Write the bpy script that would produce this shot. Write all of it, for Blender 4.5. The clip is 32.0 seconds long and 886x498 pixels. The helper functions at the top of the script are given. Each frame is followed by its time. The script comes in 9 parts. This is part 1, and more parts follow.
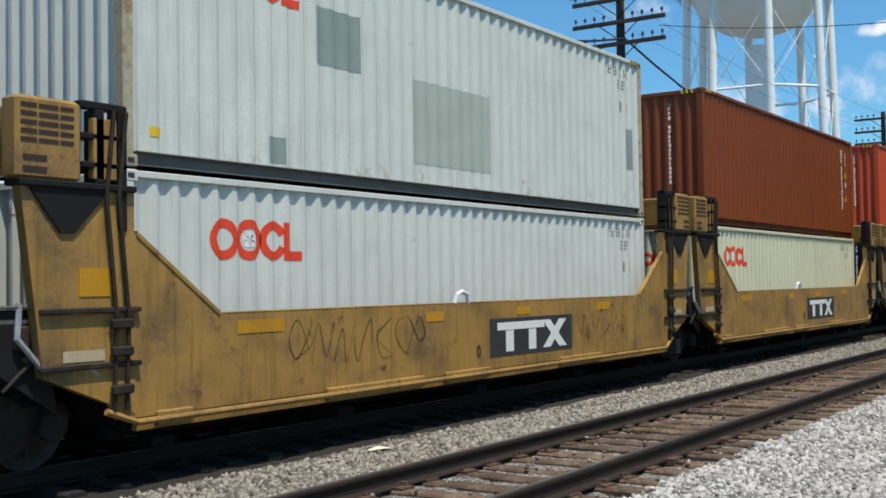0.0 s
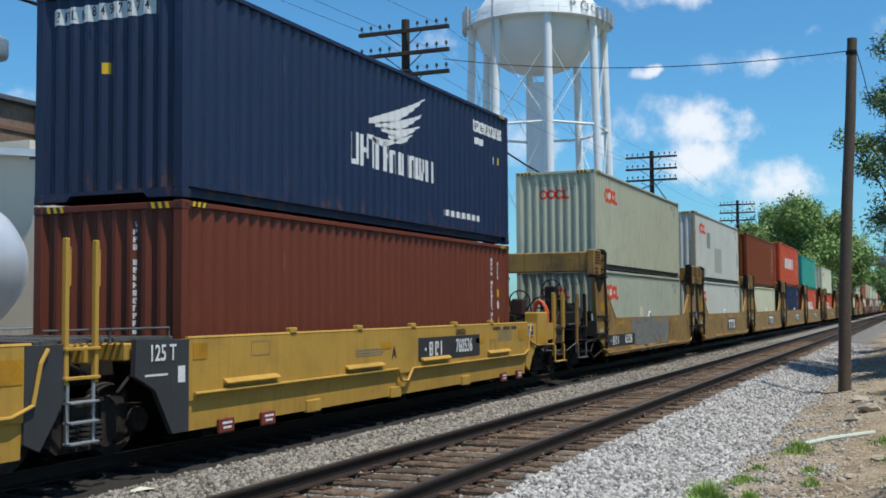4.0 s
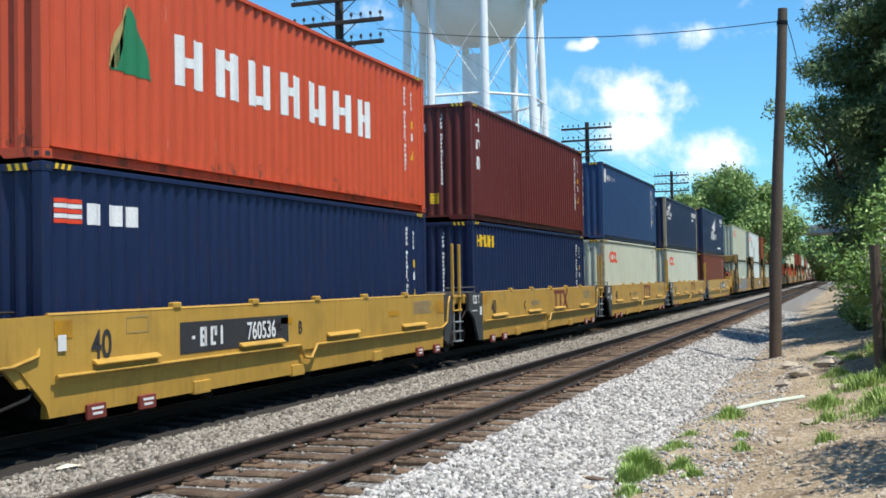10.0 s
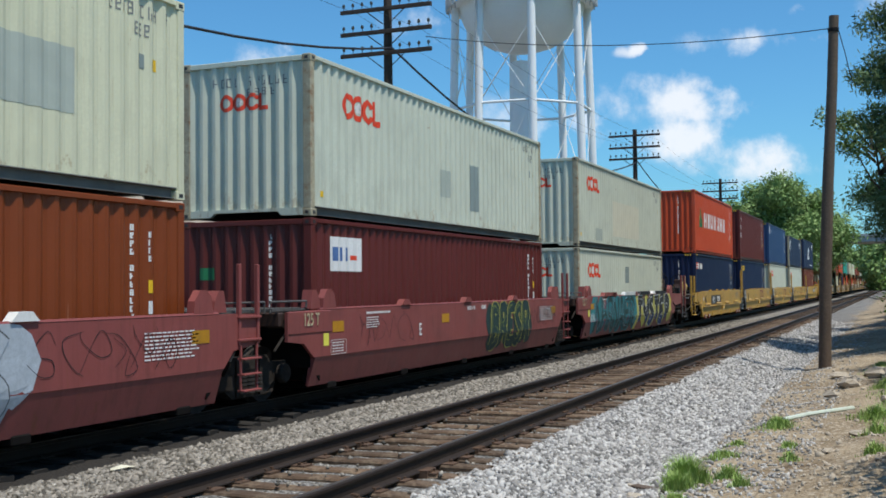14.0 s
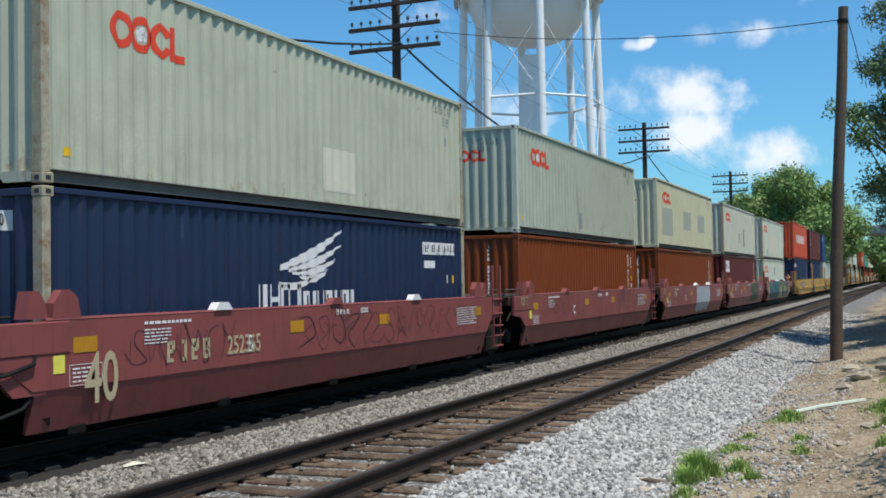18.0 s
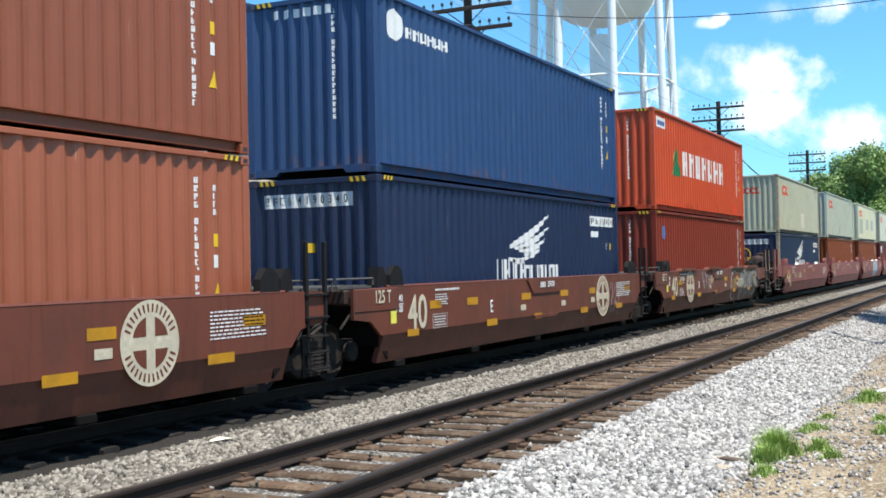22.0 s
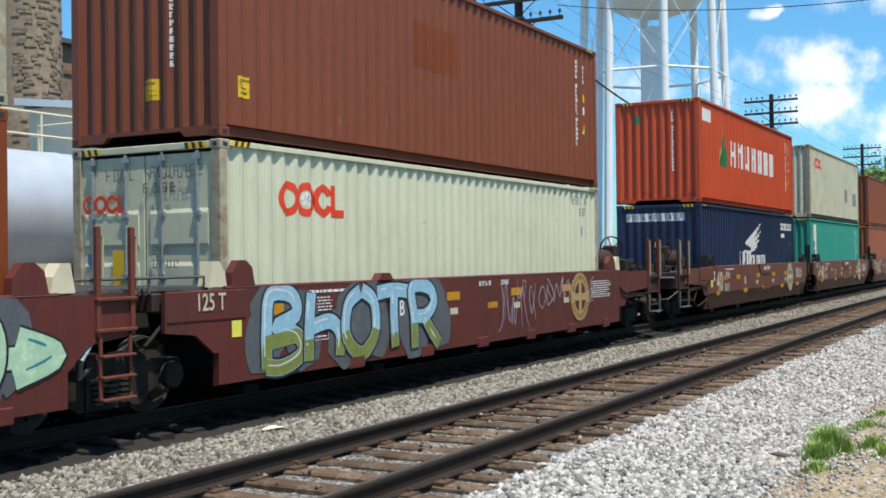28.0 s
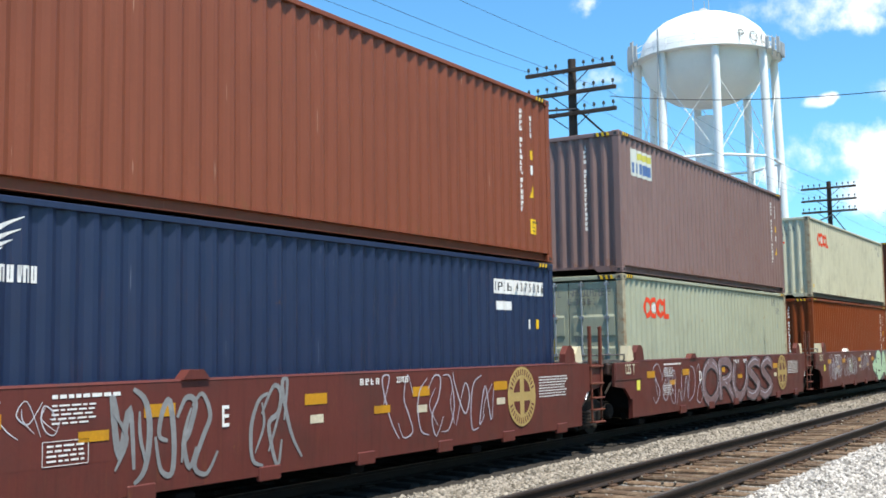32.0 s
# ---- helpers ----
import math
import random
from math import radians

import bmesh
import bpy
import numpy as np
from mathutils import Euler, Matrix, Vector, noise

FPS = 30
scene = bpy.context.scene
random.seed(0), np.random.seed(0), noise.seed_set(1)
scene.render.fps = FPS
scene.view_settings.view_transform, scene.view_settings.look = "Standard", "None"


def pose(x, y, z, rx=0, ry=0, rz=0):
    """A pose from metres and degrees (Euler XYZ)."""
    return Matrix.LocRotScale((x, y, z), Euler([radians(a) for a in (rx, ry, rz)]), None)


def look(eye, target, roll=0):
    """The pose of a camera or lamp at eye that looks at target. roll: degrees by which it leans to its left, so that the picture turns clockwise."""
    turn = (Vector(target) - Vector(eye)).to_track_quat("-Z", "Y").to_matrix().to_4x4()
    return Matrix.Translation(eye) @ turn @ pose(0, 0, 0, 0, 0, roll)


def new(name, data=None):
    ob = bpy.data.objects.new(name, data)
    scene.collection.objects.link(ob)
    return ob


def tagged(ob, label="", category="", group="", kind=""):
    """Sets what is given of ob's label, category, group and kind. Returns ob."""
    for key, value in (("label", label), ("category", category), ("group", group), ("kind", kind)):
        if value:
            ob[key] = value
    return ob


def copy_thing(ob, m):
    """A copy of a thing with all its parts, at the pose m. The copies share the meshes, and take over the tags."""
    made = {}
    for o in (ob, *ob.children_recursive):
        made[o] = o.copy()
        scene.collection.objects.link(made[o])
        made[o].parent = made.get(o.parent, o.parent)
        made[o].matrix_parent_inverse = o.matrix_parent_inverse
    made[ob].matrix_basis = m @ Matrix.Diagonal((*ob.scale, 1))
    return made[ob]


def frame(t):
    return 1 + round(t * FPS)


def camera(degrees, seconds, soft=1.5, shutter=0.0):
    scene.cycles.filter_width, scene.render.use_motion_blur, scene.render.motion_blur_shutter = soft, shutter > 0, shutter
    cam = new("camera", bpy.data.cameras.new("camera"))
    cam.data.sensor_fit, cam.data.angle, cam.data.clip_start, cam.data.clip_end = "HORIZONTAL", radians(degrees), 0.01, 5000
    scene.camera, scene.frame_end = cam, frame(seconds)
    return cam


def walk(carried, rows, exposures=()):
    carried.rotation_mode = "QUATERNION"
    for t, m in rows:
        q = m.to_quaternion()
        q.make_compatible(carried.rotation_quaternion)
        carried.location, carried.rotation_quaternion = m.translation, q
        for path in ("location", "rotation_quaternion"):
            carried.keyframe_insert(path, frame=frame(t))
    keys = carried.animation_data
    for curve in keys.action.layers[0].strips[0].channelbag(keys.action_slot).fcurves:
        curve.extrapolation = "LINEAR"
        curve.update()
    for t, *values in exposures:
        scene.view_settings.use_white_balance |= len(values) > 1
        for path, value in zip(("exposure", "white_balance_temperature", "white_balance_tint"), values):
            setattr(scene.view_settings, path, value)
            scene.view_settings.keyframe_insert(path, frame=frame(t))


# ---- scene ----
cam = camera(43.5, 32.0, soft=1.7)
PATH = [
    (0, -0.185, 0.017, 1.668, 91.79, 0.86, -55.79),
    (0.5, -0.072, 0.004, 1.727, 91.78, -0.08, -61.01),
    (1, -0.034, 0.045, 1.730, 91.52, -0.32, -64.12),
    (1.5, -0.006, 0.070, 1.732, 91.81, -0.02, -64.87),
    (2, 0.002, 0.060, 1.728, 91.93, 0.16, -65.05),
    (2.5, 0.007, 0.064, 1.740, 92.26, -0.04, -65.29),
    (3, 0.022, 0.047, 1.738, 92.13, 0.09, -65.22),
    (3.5, 0.041, 0.036, 1.734, 92.60, 0.24, -66.00),
    (5.5, 0.195, 0.024, 1.728, 92.70, 0.90, -69.80),
    (6, 0.252, 0.022, 1.704, 92.35, 1.17, -71.59),
    (6.5, 0.276, 0.039, 1.708, 92.36, 1.61, -72.25),
    (7, 0.251, 0.022, 1.688, 92.32, 1.69, -72.15),
    (7.5, 0.216, 0.023, 1.701, 91.99, 0.83, -70.82),
    (8, 0.195, 0.021, 1.692, 91.75, 1.25, -70.31),
    (8.5, 0.191, 0.023, 1.691, 91.72, 1.22, -69.65),
    (9, 0.215, 0.045, 1.699, 91.67, 1.19, -70.33),
    (9.5, 0.226, 0.023, 1.693, 92.27, 0.89, -70.35),
    (10, 0.215, 0.031, 1.697, 91.61, 0.98, -70.00),
    (10.5, 0.191, 0.030, 1.697, 91.21, 0.84, -69.56),
    (11, 0.187, 0.025, 1.690, 91.05, 0.79, -69.22),
    (11.5, 0.207, 0.032, 1.700, 91.28, 0.65, -69.66),
    (12, 0.197, 0.026, 1.694, 91.49, 0.46, -69.33),
    (12.5, 0.165, 0.024, 1.697, 91.85, 0.24, -68.35),
    (13, 0.103, 0.003, 1.696, 91.74, 0.17, -68.03),
    (13.5, 0.133, 0.033, 1.717, 91.68, 0.28, -68.51),
    (14, 0.105, 0.003, 1.708, 91.97, 0.56, -67.63),
    (14.5, 0.104, -0.018, 1.705, 92.11, 1.03, -67.85),
    (16.5, 0.109, -0.015, 1.693, 91.99, 1.03, -67.93),
    (17, 0.097, -0.012, 1.709, 91.68, 1.18, -67.61),
    (17.5, 0.071, -0.023, 1.684, 91.89, 0.96, -66.91),
    (18, 0.092, -0.008, 1.712, 91.71, 0.97, -67.10),
    (18.5, 0.065, -0.010, 1.701, 91.92, 1.09, -66.71),
    (19, 0.048, -0.017, 1.680, 91.34, 1.14, -66.25),
    (19.5, 0.046, -0.001, 1.691, 90.42, 1.13, -66.09),
    (20, 0.036, 0.007, 1.694, 90.44, 0.88, -65.74),
    (20.5, 0.012, 0.002, 1.696, 91.39, 0.57, -65.27),
    (21, -0.017, 0.008, 1.684, 91.44, 0.82, -64.71),
    (21.5, -0.055, 0.009, 1.687, 91.11, 1.32, -64.33),
    (22, -0.069, -0.004, 1.686, 90.86, 1.15, -63.46),
    (22.5, -0.117, 0.007, 1.691, 90.76, 0.83, -63.00),
    (23, -0.119, 0.007, 1.694, 90.91, 0.22, -62.29),
    (23.5, -0.146, -0.009, 1.678, 91.07, 0.43, -61.67),
    (24, -0.163, -0.008, 1.683, 90.86, 0.62, -61.37),
    (24.5, -0.157, -0.010, 1.677, 90.88, 0.46, -61.11),
    (25, -0.137, -0.023, 1.665, 90.95, 0.59, -61.20),
    (25.5, -0.156, -0.019, 1.676, 90.84, 0.53, -61.44),
    (27.5, -0.128, -0.010, 1.670, 90.48, 0.72, -61.18),
    (28, -0.141, 0.001, 1.686, 90.51, 0.71, -61.00),
    (28.5, -0.223, 0.027, 1.681, 90.75, -0.19, -58.86),
    (28.6, -0.222, -0.010, 1.743, 90.66, 0.09, -57.08),
    (29, -0.274, -0.087, 1.736, 90.41, 1.57, -51.76),
    (29.2, -0.229, -0.096, 1.733, 92.01, 0.20, -51.88),
    (29.5, -0.243, -0.097, 1.688, 93.48, 1.34, -54.51),
    (30, -0.246, -0.109, 1.650, 91.84, 0.02, -56.08),
    (30.5, -0.317, -0.059, 1.641, 93.28, -0.12, -54.84),
    (31, -0.272, -0.096, 1.621, 93.77, 1.46, -55.32),
    (31.5, -0.255, -0.104, 1.659, 94.15, 1.52, -56.22),
    (32, -0.301, -0.066, 1.672, 95.16, 0.83, -58.13),
]
EXPOSURES = [(0.0, 0.15, 6750, 10), (1.0, 0.05, 6500, 10), (2.0, -0.05, 6500, 10), (3.0, -0.02, 6400, 10), (6.0, 0.12, 6400, 10), (7.0, 0.14, 6400, 10), (8.0, 0.27, 6450, 10), (9.0, 0.5, 6500, 10),
             (10.0, 0.52, 6550, 10), (10.5, 0.64, 6650, 10), (11.0, 0.50, 6500, 10), (12.0, 0.15, 6450, 10), (13.0, 0.04, 6420, 10), (14.5, 0.06, 6420, 10), (17.0, 0.09, 6420, 10), (18.0, 0.11, 6420, 10), (20.0, 0.32, 6450, 10), (21.0, 0.47, 6500, 10),
             (22.0, 0.70, 6550, 10), (23.0, 0.80, 6550, 10), (25.0, 0.5, 6550, 10), (28.0, 0.40, 6650, 10), (29.0, 0.66, 6800, 10), (30.0, 0.52, 7000, 10), (31.0, 0.48, 6900, 10), (32.0, 0.82, 6850, 10)]
walk(cam, [(t, pose(*p)) for t, *p in PATH], exposures=EXPOSURES)

# ---- light ----
SUN_TO = Vector((-0.34, -0.94, 0.0)).normalized()
SUN_ELEV = radians(69)
sun_dir = Vector((SUN_TO.x * math.cos(SUN_ELEV), SUN_TO.y * math.cos(SUN_ELEV), math.sin(SUN_ELEV)))
sun = new("sun", bpy.data.lights.new("sun", "SUN"))
sun.data.energy, sun.data.angle, sun.data.color = 4.6, radians(0.53), (1.0, 0.945, 0.85)
sun.matrix_world = look(sun_dir * 50, (0, 0, 0))

world = bpy.data.worlds.new("sky")
scene.world = world
world.use_nodes = True
wt = world.node_tree
wt.nodes.clear()


def wmath(op, a, b=None, clamp=False):
    n = wt.nodes.new("ShaderNodeMath")
    n.operation, n.use_clamp = op, clamp
    for i, v in enumerate((a, b)):
        if v is None:
            continue
        if isinstance(v, (int, float)):
            n.inputs[i].default_value = v
        else:
            wt.links.new(v, n.inputs[i])
    return n.outputs[0]


sky = wt.nodes.new("ShaderNodeTexSky")
sky.sky_type, sky.sun_disc = "NISHITA", False
sky.sun_elevation = SUN_ELEV
sky.sun_rotation = math.atan2(SUN_TO.x, SUN_TO.y)
sky.air_density, sky.dust_density, sky.ozone_density = 1.0, 0.6, 2.2
coord = wt.nodes.new("ShaderNodeTexCoord")
sep = wt.nodes.new("ShaderNodeSeparateXYZ")
wt.links.new(coord.outputs["Generated"], sep.inputs[0])
# cumulus: a broken layer seen in perspective, plan position = direction / height
hz = wmath("MAXIMUM", sep.outputs[2], 0.035)
px = wmath("DIVIDE", sep.outputs[0], hz)
py = wmath("DIVIDE", sep.outputs[1], hz)
plan = wt.nodes.new("ShaderNodeCombineXYZ")
wt.links.new(px, plan.inputs[0]), wt.links.new(py, plan.inputs[1])
plan.inputs[2].default_value = 0.7


def wnoise(scale, detail, rough, source):
    n = wt.nodes.new("ShaderNodeTexNoise")
    n.inputs["Scale"].default_value, n.inputs["Detail"].default_value, n.inputs["Roughness"].default_value = scale, detail, rough
    wt.links.new(source, n.inputs["Vector"])
    return n.outputs["Fac"]


def wstep(v, lo, hi):
    n = wt.nodes.new("ShaderNodeMapRange")
    n.interpolation_type = "SMOOTHSTEP"
    wt.links.new(v, n.inputs["Value"])
    n.inputs["From Min"].default_value, n.inputs["From Max"].default_value = lo, hi
    return n.outputs[0]


# fair-weather clouds: centre and half size in degrees of azimuth and height over the horizon
CLOUDS = [(11.6, 9.4, 3.9, 1.15), (10.6, 6.9, 2.4, 1.2), (6.0, 6.1, 5.4, 1.2), (17.2, 8.5, 3.0, 1.5), (7.4, 12.0, 3.1, 0.8), (4.3, 13.3, 0.8, 0.45), (0.4, 13.3, 2.1, 1.2),
          (13.2, 11.8, 0.6, 0.3), (31.9, 10.8, 2.3, 1.4), (29.0, 5.8, 0.9, 0.55), (23.3, 13.2, 2.5, 1.1), (12.4, 16.0, 3.6, 1.1), (24.6, 17.2, 1.3, 0.7), (-4.0, 9.0, 2.4, 1.0)]
direction_noise = wnoise(13.0, 9.0, 0.60, coord.outputs["Generated"])
warp = wnoise(26.0, 4.0, 0.5, coord.outputs["Generated"])
fine_noise = wmath("SUBTRACT", direction_noise, 0.5)
azimuth = wmath("MULTIPLY", wmath("ARCTAN2", sep.outputs[1], sep.outputs[0]), 180 / math.pi)
height = wmath("MULTIPLY", wmath("ARCSINE", sep.outputs[2]), 180 / math.pi)
azimuth_w = wmath("ADD", azimuth, wmath("MULTIPLY", wmath("SUBTRACT", warp, 0.5), 4.5))
body = None
for c_az, c_el, w_az, w_el in CLOUDS:
    u_ = wmath("MULTIPLY", wmath("SUBTRACT", azimuth_w, c_az), 1 / w_az)
    v_ = wmath("MULTIPLY", wmath("SUBTRACT", height, c_el), 1 / w_el)
    b_ = wmath("SUBTRACT", 1.0, wmath("ADD", wmath("MULTIPLY", u_, u_), wmath("MULTIPLY", v_, v_)))
    body = b_ if body is None else wmath("MAXIMUM", body, b_)
body = wmath("MAXIMUM", body, -2.5)
placed = wstep(wmath("ADD", body, wmath("MULTIPLY", fine_noise, 9.0)), -0.1, 2.1)
# the rest of the sky: the same broken layer
large = wnoise(0.42, 2.0, 0.5, plan.outputs[0])
cover = wmath("ADD", wmath("MULTIPLY", large, 0.5), wmath("MULTIPLY", direction_noise, 0.62))
beyond = wmath("MAXIMUM", wstep(wmath("ABSOLUTE", wmath("SUBTRACT", azimuth, 14.0)), 24.0, 32.0), wstep(height, 19.0, 24.0))
general = wmath("MULTIPLY", wstep(cover, 0.60, 0.74), beyond)
cloud_fac = wmath("MULTIPLY", wmath("MULTIPLY", wmath("MAXIMUM", placed, general), wstep(sep.outputs[2], -0.02, 0.03)), 0.9, True)
bg_sky = wt.nodes.new("ShaderNodeBackground")
grade = wt.nodes.new("ShaderNodeMix")
grade.data_type, grade.blend_type = "RGBA", "MULTIPLY"
grade.inputs["Factor"].default_value = 1.0
wt.links.new(sky.outputs[0], grade.inputs["A"])
grade.inputs["B"].default_value = (0.50, 0.98, 1.22, 1)
wt.links.new(grade.outputs["Result"], bg_sky.inputs["Color"])
bg_sky.inputs["Strength"].default_value = 0.112
bg_cloud = wt.nodes.new("ShaderNodeBackground")
bg_cloud.inputs["Color"].default_value = (0.93, 0.96, 1.0, 1)
bg_cloud.inputs["Strength"].default_value = 0.98
mixed = wt.nodes.new("ShaderNodeMixShader")
wt.links.new(cloud_fac, mixed.inputs[0])
wt.links.new(bg_sky.outputs[0], mixed.inputs[1]), wt.links.new(bg_cloud.outputs[0], mixed.inputs[2])
out_w = wt.nodes.new("ShaderNodeOutputWorld")
wt.links.new(mixed.outputs[0], out_w.inputs[0])

# ---- materials ----
def surface(name, base, rough=0.6, metal=0.0, var=0.12, scale=3.0, streak=0.0, rust=0.0, rust_col=(0.16, 0.06, 0.02), bump=0.1,
            bump_scale=60.0, second=None, second_at=0.5, per_object=0.0, coords="Object", spec=0.4, fine=0.0, fine_scale=40.0, grime=0.0, runs=0.0, chips=None, per_leaf=None, foot=0.0, scuffs=None):
    """A worn surface: base colour with broad and fine variation, optional vertical streaks, rust and a second colour in patches."""
    m = bpy.data.materials.new(name)
    m.use_nodes = True
    nt = m.node_tree
    bsdf = nt.nodes["Principled BSDF"]
    tc = nt.nodes.new("ShaderNodeTexCoord")
    src = tc.outputs[coords]

    def noise_node(s, detail=5.0, r=0.6, stretch=None):
        n = nt.nodes.new("ShaderNodeTexNoise")
        n.inputs["Scale"].default_value, n.inputs["Detail"].default_value, n.inputs["Roughness"].default_value = s, detail, r
        if stretch:
            mp = nt.nodes.new("ShaderNodeMapping")
            mp.inputs["Scale"].default_value = stretch
            nt.links.new(src, mp.inputs[0]), nt.links.new(mp.outputs[0], n.inputs["Vector"])
        else:
            nt.links.new(src, n.inputs["Vector"])
        return n.outputs["Fac"]

    def ramp(fac, lo, hi):
        n = nt.nodes.new("ShaderNodeMapRange")
        n.inputs["From Min"].default_value, n.inputs["From Max"].default_value = lo, hi
        nt.links.new(fac, n.inputs["Value"])
        return n.outputs[0]

    def mix(fac, a, b, mode="MIX"):
        n = nt.nodes.new("ShaderNodeMix")
        n.data_type, n.blend_type, n.clamp_factor = "RGBA", mode, True
        for key, v in (("Factor", fac), ("A", a), ("B", b)):
            if isinstance(v, (int, float)):
                n.inputs[key].default_value = v
            elif isinstance(v, tuple):
                n.inputs[key].default_value = (*v[:3], 1)
            else:
                nt.links.new(v, n.inputs[key])
        return n.outputs["Result"]

    dark, lite = tuple(c * (1 - var) for c in base), tuple(min(1, c * (1 + var)) for c in base)
    col = mix(ramp(noise_node(scale), 0.3, 0.7), dark, lite)
    if second:
        col = mix(ramp(noise_node(scale * 1.7, 6.0), second_at, second_at + 0.16), col, second)
    if fine:
        col = mix(ramp(noise_node(fine_scale, 4.0, 0.7), 0.35, 0.65), col, tuple(c * (1 - fine) for c in base))
    if per_object:
        oi = nt.nodes.new("ShaderNodeObjectInfo")
        col = mix(ramp(oi.outputs["Random"], 0.0, 1.0), col, mix(1.0, col, (1 - per_object,) * 3, "MULTIPLY"))
    if streak:
        col = mix(ramp(noise_node(5.0, 4.0, 0.6, (2.2, 2.2, 0.16)), 0.52, 0.78), col, tuple(c * (1 - streak) for c in base))
    if runs:
        # rust runs down the sheet, more on some stretches than on others
        run = nt.nodes.new("ShaderNodeMath")
        run.operation = "MULTIPLY"
        nt.links.new(ramp(noise_node(6.0, 6.0, 0.7, (2.6, 2.6, 0.22)), 0.56, 0.72), run.inputs[0])
        nt.links.new(ramp(noise_node(0.9, 3.0, 0.5), 0.40, 0.68), run.inputs[1])
        col = mix(run.outputs[0], col, mix(runs, col, rust_col))
    if chips:
        col = mix(ramp(noise_node(9.0, 7.0, 0.75, (1.0, 1.0, 0.45)), 0.70, 0.74), col, chips)
    if foot:
        # rust creeping up from the lower edge in ragged patches
        zz = nt.nodes.new("ShaderNodeSeparateXYZ")
        nt.links.new(src, zz.inputs[0])
        low_ = ramp(zz.outputs[2], 0.75, 0.12)
        sum_ = nt.nodes.new("ShaderNodeMath")
        sum_.operation = "MULTIPLY_ADD"
        nt.links.new(low_, sum_.inputs[0])
        sum_.inputs[1].default_value = 0.16
        nt.links.new(noise_node(3.4, 9.0, 0.72, (1.0, 1.0, 0.55)), sum_.inputs[2])
        col = mix(ramp(sum_.outputs[0], 0.70, 0.75), col, mix(foot, col, rust_col))
    if scuffs:
        # thin upright scratches through to the primer
        col = mix(ramp(noise_node(7.0, 3.0, 0.6, (3.2, 3.2, 0.10)), 0.715, 0.735), col, scuffs)
    if per_leaf:
        gi = nt.nodes.new("ShaderNodeNewGeometry")
        col = mix(ramp(gi.outputs["Random Per Island"], 0.25, 1.0), col, per_leaf)
    if grime:
        col = mix(ramp(noise_node(1.1, 7.0, 0.65), 0.5, 0.75), col, mix(grime, col, (0.035, 0.03, 0.026)))
    if rust:
        col = mix(ramp(noise_node(2.6, 8.0, 0.68), 0.70 - rust * 0.25, 0.76 - rust * 0.2), col, rust_col)
    nt.links.new(col, bsdf.inputs["Base Color"])
    nt.links.new(ramp(noise_node(scale * 3), 0.0, 1.0), bsdf.inputs["Roughness"])
    rr = bsdf.inputs["Roughness"].links[0].from_node
    rr.inputs["To Min"].default_value, rr.inputs["To Max"].default_value = max(0.05, rough - 0.12), min(1, rough + 0.12)
    bsdf.inputs["Metallic"].default_value = metal
    bsdf.inputs["Specular IOR Level"].default_value = spec
    if bump:
        b = nt.nodes.new("ShaderNodeBump")
        b.inputs["Strength"].default_value, b.inputs["Distance"].default_value = bump, 0.02
        nt.links.new(noise_node(bump_scale, 6.0), b.inputs["Height"])
        nt.links.new(b.outputs[0], bsdf.inputs["Normal"])
    return m


def paint(name, base, **kw):
    opts = dict(rough=0.48, spec=0.32, var=0.10, scale=0.8, streak=0.22, rust=0.05, bump=0.3, bump_scale=2.2, fine=0.05, fine_scale=25, runs=0.5, foot=0.45)
    opts.update(kw)
    return surface(name, base, **opts)


